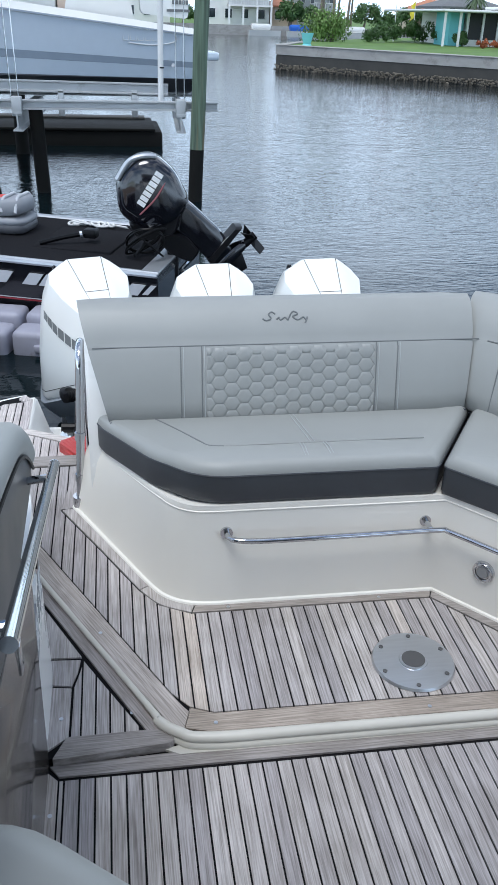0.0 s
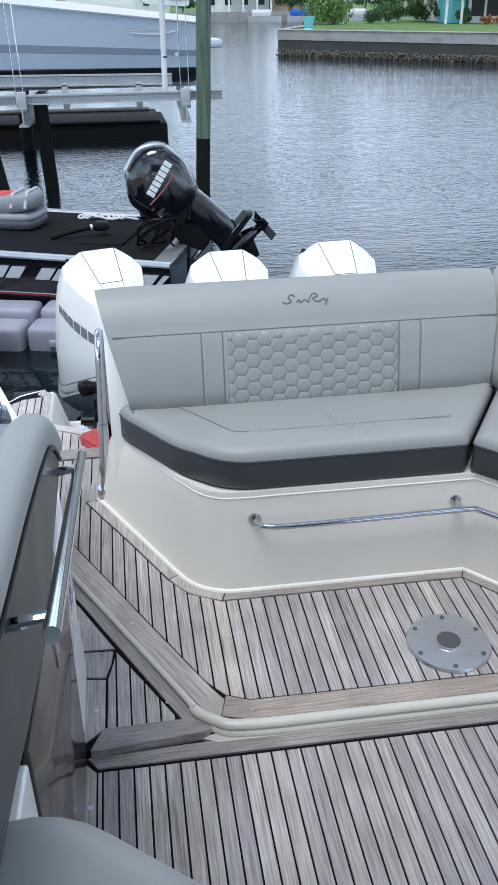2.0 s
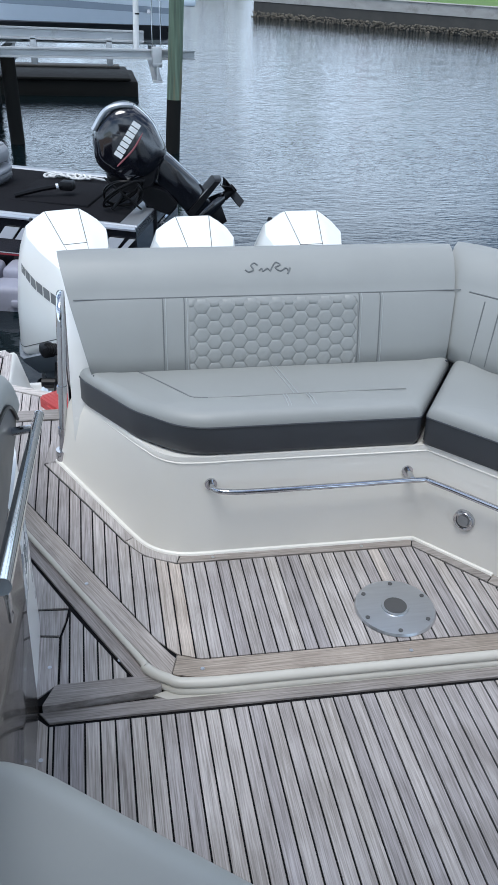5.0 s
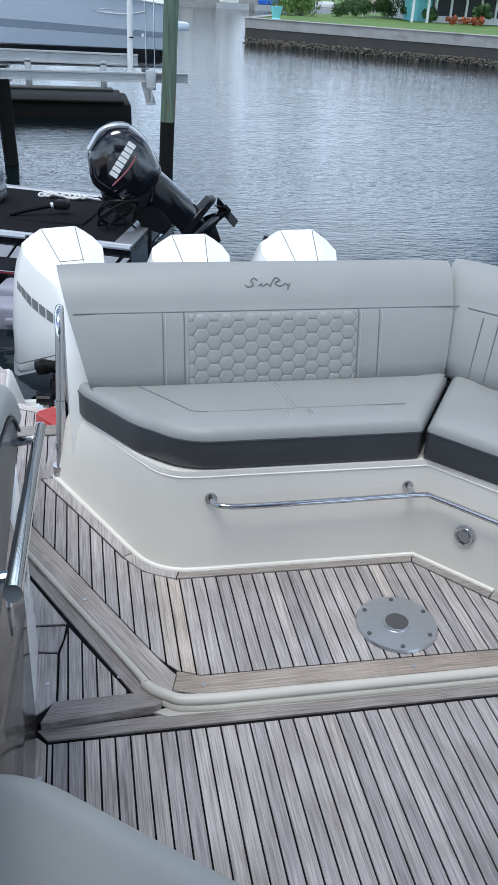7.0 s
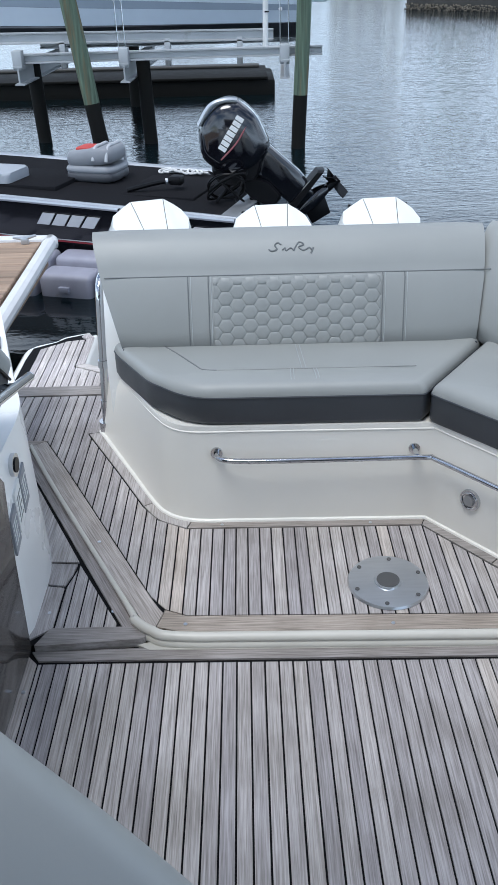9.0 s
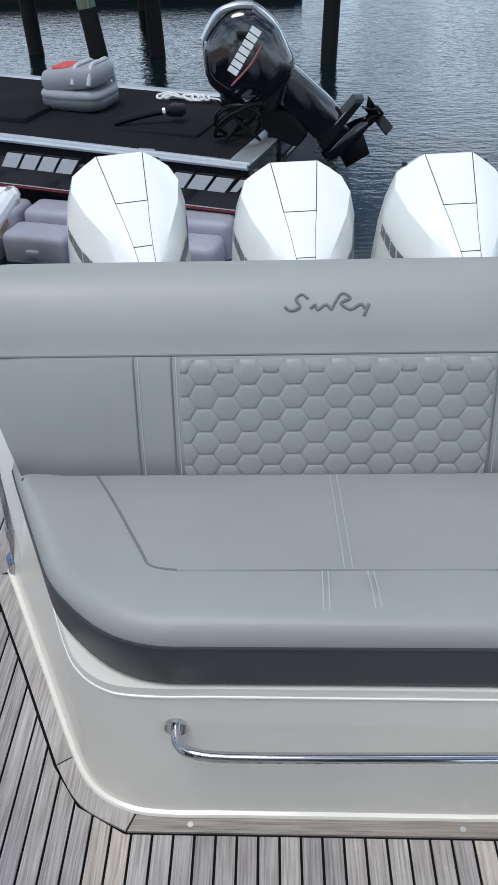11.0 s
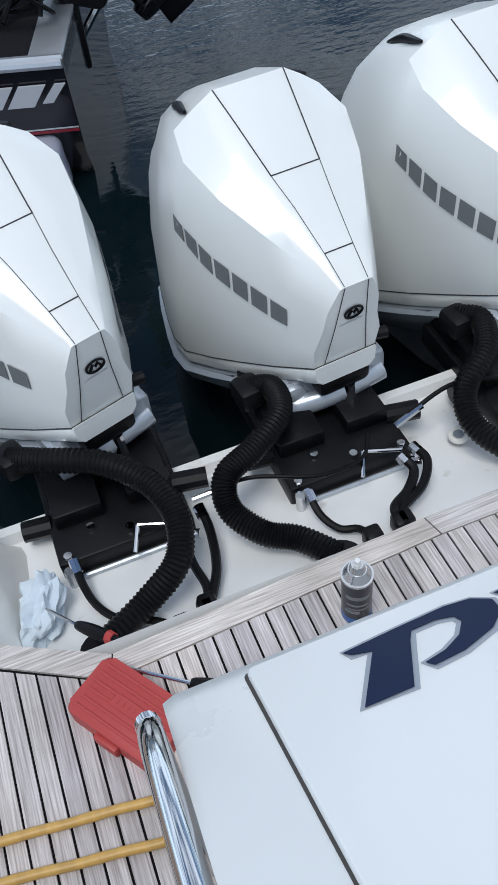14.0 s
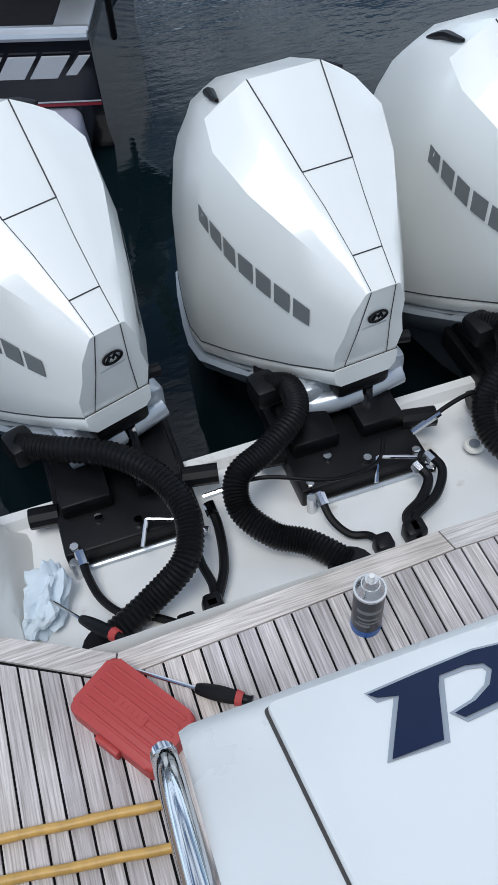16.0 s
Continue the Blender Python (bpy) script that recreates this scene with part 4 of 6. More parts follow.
def inset(pts, d):
    """An outline drawn in by d along its own normals."""
    out, n = [], len(pts)
    for i, p in enumerate(pts):
        t = (Vector(pts[(i + 1) % n]) - Vector(pts[i - 1])).normalized()
        out.append((p[0] + t.y * d, p[1] - t.x * d))
    return out


pad_rings = [[(x, y, z) for x, y in inset(pad_out, d)] for d, z in [(0.0, 0.30), (-0.025, 0.45), (-0.035, 0.66)] + [(-0.035 + 0.095 * (1 - math.cos(math.radians(a))), 0.66 + 0.125 * math.sin(math.radians(a))) for a in range(10, 91, 10)]]
pad_rings += [[(-0.03 + (x + 0.03) * k, -0.1 + (y + 0.1) * k, z) for x, y in inset(pad_out, 0.06)] for k, z in ((0.85, 0.796), (0.6, 0.803), (0.3, 0.806))]
part("cushion", loft(pad_rings), VINYL, pad, angle=179)
part("base", prism([(x - 0.03, y - 0.03) for x, y in pad_out], -0.04, 0.30), GEL_WARM, pad)

# fittings on the coaming
def coam_x(z):
    return -0.474 - 0.012 * (z + 0.3) / 0.88


fit_latch = thing("coaming_cleat", (-0.70, 2.50, 0.58), "polished pull-up cleat in the coaming top", "cleat")
part("plate", prism(rounded([(-0.735, 2.42), (-0.655, 2.45), (-0.690, 2.58), (-0.770, 2.55)], 0.02, 4), 0.575, 0.588, 0.003), BLACK_PAINT, fit_latch)
part("ring", tube([(-0.71 + 0.022 * math.cos(a) * 0.3, 2.50 + 0.045 * math.cos(a), 0.600 + 0.032 * math.sin(a)) for a in (k * math.pi / 10 for k in range(21))], 0.008, 8, 1), STEEL, fit_latch)
port = thing("coaming_ring", (coam_x(0.5), 1.84, 0.5), "round stainless fitting in the coaming", "fitting")
part("bezel", disc((coam_x(0.5) + 0.004, 1.84, 0.50), 0.034, 0.012, "x", 28), STEEL, port)
part("core", disc((coam_x(0.5) + 0.009, 1.84, 0.50), 0.022, 0.008, "x", 24), BLACK, port)
for y0, y1, z0, z1, dark in ((1.86, 1.92, 0.32, 0.44, True), (1.79, 1.85, 0.30, 0.43, False), (1.72, 1.78, 0.27, 0.39, True)):
    stick = thing("label_sticker", (coam_x(z0), (y0 + y1) / 2, z0), "printed notice sticker on the coaming", "sticker", "coaming stickers")
    part("sheet", side_slab([(y0, z0), (y1, z0 + 0.02), (y1, z1 + 0.02), (y0, z1)], coam_x(z0) - 0.004, coam_x(z0) + 0.003), GREY_SEAT if dark else LABEL_WHITE, stick)
    bars = bmesh.new()
    for k in range(5):
        z = z0 + 0.03 + (z1 - z0 - 0.04) * k / 5
        loft([[(coam_x(z0) + d, y, zz) for y, zz in ((y0 + 0.008, z), (y1 - 0.008 - 0.01 * (k % 2), z + 0.014), (y1 - 0.008 - 0.01 * (k % 2), z + 0.018), (y0 + 0.008, z + 0.004))] for d in (0.0, 0.0042)], bars)
    part("print_bar", bars, LABEL_WHITE if dark else DECAL, stick)

# ======== outboard engines ========
E0 = Vector((0.38, 4.47, -0.55))


def cowl_ring(y, p, c, w, b):
    """One section of a cowl, raked aft downwards: panel edge, crease, side and bottom, each (half width, height)."""
    half = [p, ((p[0] + c[0]) / 2, (p[1] + c[1]) / 2 + 0.003), c, ((c[0] + w[0]) / 2 + 0.010, (c[1] + w[1]) / 2), w, ((w[0] + b[0]) / 2 + 0.012, (w[1] + b[1]) / 2), b]
    pts = [(x, z) for x, z in half] + [(-x, z) for x, z in half[::-1]]
    return [(x, y + 0.2 * (0.1 - z), z) for x, z in pts]


STATIONS = [
    (4.470, (0.040, 0.086), (0.050, 0.076), (0.085, -0.06), (0.100, -0.205)),
    (4.580, (0.045, 0.146), (0.103, 0.122), (0.148, -0.05), (0.165, -0.265)),
    (4.700, (0.056, 0.208), (0.160, 0.173), (0.207, -0.02), (0.218, -0.33)),
    (4.820, (0.076, 0.266), (0.215, 0.222), (0.258, 0.01), (0.264, -0.395)),
    (4.960, (0.092, 0.338), (0.252, 0.278), (0.290, 0.05), (0.302, -0.47)),
    (5.070, (0.108, 0.392), (0.228, 0.312), (0.288, 0.07), (0.298, -0.50)),
    (5.200, (0.088, 0.345), (0.190, 0.275), (0.254, 0.04), (0.268, -0.53)),
    (5.360, (0.064, 0.250), (0.150, 0.195), (0.210, -0.02), (0.225, -0.53)),
    (5.460, (0.050, 0.150), (0.120, 0.100), (0.180, -0.06), (0.190, -0.50)),
]

STATIONS = [(y, *[(x * 0.945 + 0.003, z) for x, z in marks]) for y, *marks in STATIONS]


def cowl_point(y, side, frac):
    """A point on the cowl's left (-1) or right side: frac 0 at the crease, 1 at the bottom."""
    for a, b in zip(STATIONS, STATIONS[1:]):
        if a[0] <= y <= b[0]:
            t = (y - a[0]) / (b[0] - a[0])
            mix = lambda i: Vector(a[i]).lerp(Vector(b[i]), t)
            c, w, bo = mix(2), mix(3), mix(4)
            k = [c, (c + w) / 2 + Vector((0.010, 0)), w, (w + bo) / 2 + Vector((0.012, 0)), bo]
            s = frac * 4
            i = min(int(s), 3)
            p = k[i].lerp(k[i + 1], s - i)
            return Vector((E0.x + side * p.x, y + 0.2 * (0.1 - p.y), p.y))


def top_point(y, x, lift=0.0):
    for a, b in zip(STATIONS, STATIONS[1:]):
        if a[0] <= y <= b[0]:
            t = (y - a[0]) / (b[0] - a[0])
            z = a[1][1] + t * (b[1][1] - a[1][1])
            return Vector((E0.x + x, y + 0.2 * (0.1 - z), z + lift))


engine = thing("outboard_engine", tuple(E0), "white outboard engine with faceted cowl on the transom", "outboard engine", "white outboard engines")
bm = loft([[(E0.x + x, y, z) for x, y, z in cowl_ring(*s)] for s in STATIONS])
bmesh.ops.bevel(bm, geom=[e for e in bm.edges if len(e.link_faces) == 2 and e.calc_face_angle(0) > radians(24)], offset=0.010, segments=3, affect="EDGES", profile=0.6, clamp_overlap=True)
cowl = part("cowl", bm, COWL, engine, angle=32)


skirt_rings = []
for i, (dz0, dw) in enumerate(((0.004, -0.004), (-0.004, 0.0), (-0.045, -0.004), (-0.065, -0.022))):
    ring = [(s[4][0] + dw, s[0] + 0.2 * (0.1 - s[4][1]) - (0.01 if j == 0 else 0), s[4][1] + dz0) for j, s in enumerate(STATIONS)]
    skirt_rings.append([(E0.x - x, y, z) for x, y, z in ring] + [(E0.x + x, y, z) for x, y, z in ring[::-1]])
part("lower_cowl", loft(skirt_rings), COWL, engine, "white lower cowl skirt")
seam_ring = [(s[4][0] + 0.0005, s[0] + 0.2 * (0.1 - s[4][1]) - (0.004 if j == 0 else 0), s[4][1] + 0.001) for j, s in enumerate(STATIONS)]
part("skirt_gap", tube([(E0.x - x, y, z) for x, y, z in seam_ring[::-1]] + [(E0.x + x, y, z) for x, y, z in seam_ring], 0.0022, 6, 1, round_path=False), COWL_LINE, engine)
# panel gaps on the top and front
gaps = bmesh.new()
for side in (-1, 1):
    fine = [top_point(y, side * w, 0.0004) for y, w in ((4.472, 0.034), (4.56, 0.040), (4.7, 0.055), (4.80, 0.070))]
    bold = [top_point(y, side * w, 0.0008) for y, w in ((4.80, 0.070), (4.82, 0.072), (4.96, 0.089), (5.069, 0.103))]
    tube(fine, 0.0011, 6, 1, gaps, round_path=False)
    tube(bold, 0.0019, 6, 1, gaps, round_path=False)
    tube([(E0.x + side * x, y + 0.2 * (0.1 - z) - 0.001, z) for x, y, z in ((0.034, 4.470, 0.084), (0.047, 4.469, -0.06), (0.066, 4.468, -0.205))], 0.0012, 6, 1, gaps, round_path=False)
for y, w in ((4.565, 0.040), (4.80, 0.070)):
    tube([top_point(y, -w, 0.001), top_point(y, w, 0.001)], 0.0017, 6, 1, gaps, round_path=False)
part("panel_gap", gaps, COWL_LINE, engine)
# brand marks as plain slanted blocks along each side
for side in (-1, 1):
    for k in range(7):
        u0, u1 = k / 7 + 0.012, (k + 1) / 7 - 0.016
        quad = []
        for u, f in ((u0, 0), (u1, 0), (u1, 1), (u0, 1)):
            y = 4.99 - 0.425 * u - 0.012 * f
            s0 = 0.41 + 0.030 * u
            q = cowl_point(y, side, s0 - 0.02 + f * (0.100 + 0.045 * u))
            quad.append(q + Vector((side * 0.0022, -0.0015, 0.0008)))
        quad2 = [q + Vector((side * 0.0012, -0.0006, 0)) for q in quad]
        part("brand_block", loft([quad, quad2]), DECAL, engine)
# dark air slots behind the shoulder
for side in (-1, 1):
    slot = [top_point(y, side * w, -0.030 - 0.10 * (w - 0.10)) for y, w in ((5.09, 0.178), (5.14, 0.168), (5.19, 0.155), (5.25, 0.140), (5.31, 0.122))]
    part("air_slot", tube(slot, lambda t: 0.014 * math.sin(math.pi * (0.12 + 0.76 * t)), 8, 3), BLACK, engine, "dark air intake slot")
# round badge and strip on the front
badge = bmesh.new()
fy = lambda z: 4.470 + 0.2 * (0.1 - z) - 0.002
tube([(E0.x + 0.003 + 0.026 * math.cos(a), fy(-0.02 + 0.02 * math.sin(a)) - 0.002, -0.02 + 0.020 * math.sin(a)) for a in (k * math.pi / 12 for k in range(25))], 0.0035, 6, 1, badge)
tube([(E0.x - 0.012, fy(-0.03) - 0.002, -0.030), (E0.x - 0.004, fy(-0.01) - 0.002, -0.010), (E0.x + 0.003, fy(-0.02) - 0.002, -0.022), (E0.x + 0.010, fy(-0.01) - 0.002, -0.010), (E0.x + 0.018, fy(-0.03) - 0.002, -0.028)], 0.004, 6, 1, badge, round_path=False)
part("round_badge", badge, BLACK, engine, "black round badge")
part("front_strip", loft([[(E0.x + x, fy(z) - d, z) for x, z in ((-0.034, -0.060), (0.036, -0.056), (0.036, -0.052), (-0.034, -0.056))] for d in (0.0, 0.0015)]), DECAL_PALE, engine)
# castings below the cowl
rings = []
for z, k, dy in ((-0.24, 0.90, 0.0), (-0.34, 0.92, 0.02), (-0.46, 0.80, 0.06), (-0.62, 0.55, 0.12), (-0.85, 0.38, 0.16)):
    rings.append([(E0.x + sx * x * k, 4.62 + (y - 4.62) * 0.88 + dy, min(z, zz)) for sx, x, y, zz in ((-1, 0.10, 4.60, 0), (-1, 0.25, 4.85, -0.42), (-1, 0.31, 5.1, -0.53), (-1, 0.2, 5.5, -0.55), (1, 0.2, 5.5, -0.55), (1, 0.31, 5.1, -0.53), (1, 0.25, 4.85, -0.42), (1, 0.10, 4.60, 0))])
part("midsection", loft(rings), GREY_CAST, engine, "grey painted midsection")
fair = []
for dz0, dw in ((-0.067, 0.0), (-0.080, 0.016), (-0.125, -0.005), (-0.20, -0.08)):
    ring = [(max(0.02, st[4][0] + dw), st[0] + 0.2 * (0.1 - st[4][1]) + (0.05 if j == 0 else 0), st[4][1] + dz0) for j, st in enumerate(STATIONS)]
    fair.append([(E0.x - x, y, z) for x, y, z in ring] + [(E0.x + x, y, z) for x, y, z in ring[::-1]])
part("fairing", loft(fair), GREY_CAST, engine, "grey painted fairing")
part("chin", box(E0.x - 0.08, E0.x + 0.09, 4.53, 4.72, -0.34, -0.26, 0.02), BLACK, engine)
part("swivel_bracket", tube([(E0.x - 0.15, 4.60, -0.395), (E0.x - 0.03, 4.565, -0.37), (E0.x + 0.14, 4.56, -0.345)], 0.036, 12, 4), SILVER_CAST, engine, "silver painted swivel bracket")
part("bracket_arm", box(E0.x + 0.085, E0.x + 0.155, 4.55, 4.74, -0.40, -0.27, 0.022), SILVER_CAST, engine)
part("bracket_arm", box(E0.x - 0.16, E0.x - 0.09, 4.58, 4.78, -0.44, -0.31, 0.022), SILVER_CAST, engine)
part("bracket_pin", tube([(E0.x + 0.02, 4.53, -0.41), (E0.x + 0.02, 4.54, -0.33)], 0.018, 10, 2), STEEL, engine)
part("hose_elbow", box(E0.x - 0.29, E0.x - 0.205, 4.61, 4.71, -0.365, -0.290, 0.022), BLACK, engine, "black hose elbow")
part("flush_port", tube([(E0.x + 0.115, 4.56, -0.20), (E0.x + 0.15, 4.55, -0.20)], 0.018, 10, 2), BLACK, engine)
copy_thing(engine, Matrix.Translation(E0 + Vector((-0.648, 0.084, 0.030))) @ Matrix.Rotation(radians(17.5), 4, "Z"))
copy_thing(engine, Matrix.Translation(E0 + Vector((0.676, -0.035, 0.036))) @ Matrix.Rotation(radians(5), 4, "Z"))
engine.matrix_world = Matrix.Translation(E0 + Vector((0.014, 0.006, 0.0))) @ Matrix.Rotation(radians(5.3), 4, "Z")
# mounts on the transom, which stay put when the engines are steered
M0 = Vector((0.335, 4.42, -0.55))
mount = thing("engine_mount", tuple(M0), "black engine mounting bracket with silver steering ram on the transom", "engine mount", "engine mounts")
part("transom_bracket", box(M0.x - 0.21, M0.x + 0.17, 4.335, 4.8, -0.51, -0.435, 0.008), BLACK, mount, "black transom bracket")
part("bracket_riser", box(M0.x - 0.19, M0.x - 0.05, 4.45, 4.8, -0.4345, -0.38, 0.008), BLACK, mount)
part("bracket_riser", box(M0.x + 0.02, M0.x + 0.15, 4.45, 4.8, -0.4345, -0.38, 0.008), BLACK, mount)
part("tilt_tube", tube([(M0.x + 0.15, 4.47, -0.43), (M0.x + 0.25, 4.45, -0.43)], 0.030, 10, 2), BLACK, mount)
part("tilt_tube", tube([(M0.x - 0.20, 4.49, -0.45), (M0.x - 0.28, 4.5, -0.45)], 0.030, 10, 2), BLACK, mount)
ram = bmesh.new()
for k in range(4):
    tube([(M0.x - 0.17, 4.322, -0.535 + k * 0.013), (M0.x + 0.14, 4.322, -0.535 + k * 0.013)], 0.008, 8, 1, ram)
part("steering_ram", ram, SILVER_CAST, mount)
for dx, y, z in ((0.0, 4.37, -0.425), (-0.18, 4.35, -0.43), (0.14, 4.35, -0.43), (-0.1, 4.42, -0.43)):
    part("bolt", disc((M0.x + dx, y, z), 0.012, 0.02, "z", 8), STEEL, mount)
for line, r in (([(-0.19, 4.31, -0.53), (-0.19, 4.315, -0.44)], 0.014), ([(0.12, 4.31, -0.45), (0.17, 4.28, -0.44)], 0.014), ([(0.02, 4.35, -0.40), (0.12, 4.31, -0.40)], 0.006), ([(0.02, 4.35, -0.40), (-0.01, 4.29, -0.43)], 0.006)):
    part("hydraulic_fitting", tube([(M0.x + x, y, z) for x, y, z in line], r, 8, 2), STEEL, mount)
for dx, dy, dz in ((-0.655, 0.03, 0.0), (0.66, -0.02, 0.0)):
    copy_thing(mount, Matrix.Translation(M0 + Vector((dx, dy, dz))))

# corrugated rigging hoses
for line in (
    [(0.135, 4.655, -0.325), (0.19, 4.60, -0.30), (0.17, 4.50, -0.30), (0.06, 4.42, -0.31), (-0.04, 4.37, -0.32), (-0.06, 4.30, -0.37), (0.0, 4.22, -0.41), (0.08, 4.17, -0.42), (0.155, 4.085, -0.43)],
    [(-0.565, 4.66, -0.29), (-0.48, 4.60, -0.275), (-0.34, 4.52, -0.27), (-0.24, 4.40, -0.27), (-0.205, 4.28, -0.29), (-0.24, 4.18, -0.33), (-0.35, 4.14, -0.40), (-0.48, 4.09, -0.43)],
    [(0.785, 4.63, -0.29), (0.84, 4.56, -0.27), (0.80, 4.46, -0.29), (0.69, 4.38, -0.33), (0.67, 4.28, -0.38), (0.76, 4.17, -0.43), (0.88, 4.10, -0.44)],
):
    hose = thing("rigging_hose", line[-1], "black corrugated rigging hose from engine into the well", "hose", "rigging hoses")
    part("hose", tube(line, 0.0345, 12, 22, ribs=0.06), RUBBER, hose)
    part("flange", disc((line[-1][0], line[-1][1] - 0.02, line[-1][2] + 0.0), 0.062, 0.014, "z", 20), BLACK, hose)
# thinner hydraulic hoses
for line, r in (
    ([(-0.49, 4.36, -0.42), (-0.485, 4.29, -0.45), (-0.465, 4.22, -0.46), (-0.42, 4.16, -0.46), (-0.35, 4.12, -0.45), (-0.28, 4.06, -0.44)], 0.011),
    ([(-0.13, 4.37, -0.40), (-0.125, 4.30, -0.42), (-0.15, 4.18, -0.43), (-0.21, 4.08, -0.44)], 0.013),
    ([(-0.20, 4.30, -0.41), (-0.20, 4.22, -0.43), (-0.19, 4.15, -0.44), (-0.205, 4.09, -0.44)], 0.012),
    ([(0.165, 4.31, -0.42), (0.17, 4.24, -0.45), (0.20, 4.18, -0.46), (0.245, 4.15, -0.45), (0.262, 4.10, -0.44)], 0.011),
    ([(0.44, 4.29, -0.40), (0.455, 4.24, -0.41), (0.41, 4.19, -0.42), (0.355, 4.16, -0.43), (0.35, 4.11, -0.44)], 0.014),
    ([(0.485, 4.31, -0.40), (0.50, 4.25, -0.40), (0.455, 4.19, -0.42), (0.375, 4.15, -0.43), (0.36, 4.11, -0.44)], 0.013),
    ([(-0.14, 4.38, -0.38), (0.02, 4.37, -0.36), (0.20, 4.31, -0.38), (0.34, 4.33, -0.40), (0.39, 4.39, -0.38)], 0.006),
    ([(0.47, 4.38, -0.38), (0.66, 4.42, -0.34), (0.82, 4.40, -0.36), (0.95, 4.36, -0.40)], 0.007),
):
    h = thing("hydraulic_hose", line[-1], "thin black hydraulic hose in the splash well", "hose", "hydraulic hoses")
    part("hose", tube(line, r, 8, 8), RUBBER, h)
    part("fitting", tube([line[0], Vector(line[0]).lerp(Vector(line[1]), 0.5)], r * 1.35, 8), STEEL, h)
    if r > 0.0105 and line[-1][1] < 4.13:
        part("boot", box(line[-1][0] - 0.025, line[-1][0] + 0.025, line[-1][1] - 0.02, line[-1][1] + 0.03, line[-1][2] - 0.03, line[-1][2] + 0.03, 0.012), BLACK, h)
plugp = thing("drain_plug", (0.66, 4.34, -0.49), "cream threaded drain fitting in the well", "fitting")
part("ring", tube([(0.66 + 0.022 * math.cos(a), 4.34 + 0.022 * math.sin(a), -0.475) for a in (k * math.pi / 8 for k in range(17))], 0.009, 8, 1), GEL_WARM, plugp)
part("core", disc((0.66, 4.34, -0.48), 0.016, 0.03, "z", 16), GREY_CAST, plugp)

# ======== loose things on the platform ========
case = thing("tool_case", (-0.45, 3.795, PLAT_Z), "red ribbed plastic tool case on the teak", "tool case", rz=-56)
body = prism(rounded([(-0.115, -0.07), (0.115, -0.07), (0.115, 0.07), (-0.115, 0.07)], 0.02, 4), 0.0, 0.028, 0.004)
part("base", body, RED, case)
part("lid", prism(rounded([(-0.115, -0.07), (0.115, -0.07), (0.115, 0.07), (-0.115, 0.07)], 0.02, 4), 0.030, 0.052, 0.010), RED, case)
for k in range(6):
    y = -0.05 + k * 0.02
    part("rib", box(-0.10, 0.10, y - 0.004, y + 0.004, 0.050, 0.0545, 0.0018, 1), RED, case)
part("name_panel", box(-0.04, 0.04, -0.015, 0.015, 0.050, 0.0555, 0.002, 1), RED, case)
for k in range(5):
    part("name_bar", box(-0.034 + k * 0.014, -0.024 + k * 0.014, -0.006, 0.006, 0.0555, 0.0565), RED, case)
part("latch", box(-0.03, 0.03, -0.082, -0.068, 0.008, 0.04, 0.004), RED, case)
can = thing("spray_can", (0.075, 3.83, PLAT_Z), "black and blue aerosol spray can on the teak", "spray can")
C = (0.075, 3.83)
part("body", disc((*C, PLAT_Z + 0.085), 0.033, 0.13, "z", 32), CAN_BLACK, can)
part("bottom_rim", disc((*C, PLAT_Z + 0.011), 0.0335, 0.022, "z", 32), CAN_BLUE, can)
part("shoulder", disc((*C, PLAT_Z + 0.162), 0.033, 0.024, "z", 32, 0.020), CAN_STEEL, can)
part("collar", disc((*C, PLAT_Z + 0.152), 0.0345, 0.006, "z", 32), CAN_STEEL, can)
part("valve", disc((*C, PLAT_Z + 0.182), 0.018, 0.018, "z", 24, 0.013), CAN_STEEL, can)
part("nozzle", disc((*C, PLAT_Z + 0.197), 0.008, 0.016, "z", 16, 0.006), LABEL_WHITE, can)
lab = bmesh.new()
for k, (z, h, a0, a1) in enumerate(((0.10, 0.012, 200, 300), (0.075, 0.006, 205, 290), (0.06, 0.004, 210, 300), (0.045, 0.010, 195, 260))):
    pts = [(C[0] + 0.0335 * math.cos(math.radians(a)), C[1] + 0.0335 * math.sin(math.radians(a))) for a in range(a0, a1 + 1, 10)]
    loft([[(x, y, PLAT_Z + z + dz) for x, y in pts] + [(C[0] + (x - C[0]) * 0.98, C[1] + (y - C[1]) * 0.98, PLAT_Z + z + dz) for x, y in pts[::-1]] for dz in (0, h)], lab)
part("label_bar", lab, DECAL, can)


def screwdriver(tip, neck, butt, label):
    s = thing("screwdriver", tuple((Vector(tip) + Vector(butt)) / 2), label, "screwdriver", "screwdrivers")
    part("shaft", tube([tip, neck], 0.0042, 8), STEEL, s)
    n, b = Vector(neck), Vector(butt)
    rad = lambda t: 0.010 + 0.007 * math.sin(min(1, t * 1.15) * math.pi) ** 0.7 if t < 0.97 else 0.012
    part("handle", tube([n.lerp(b, k / 8) for k in range(9)], rad, 10, 2), BLACK, s, "black handle")
    part("grip", tube([n.lerp(b, 0.72 + 0.03 * k) for k in range(5)], lambda t: 0.0175 - 0.003 * t, 10, 1), RED, s, "red grip band")


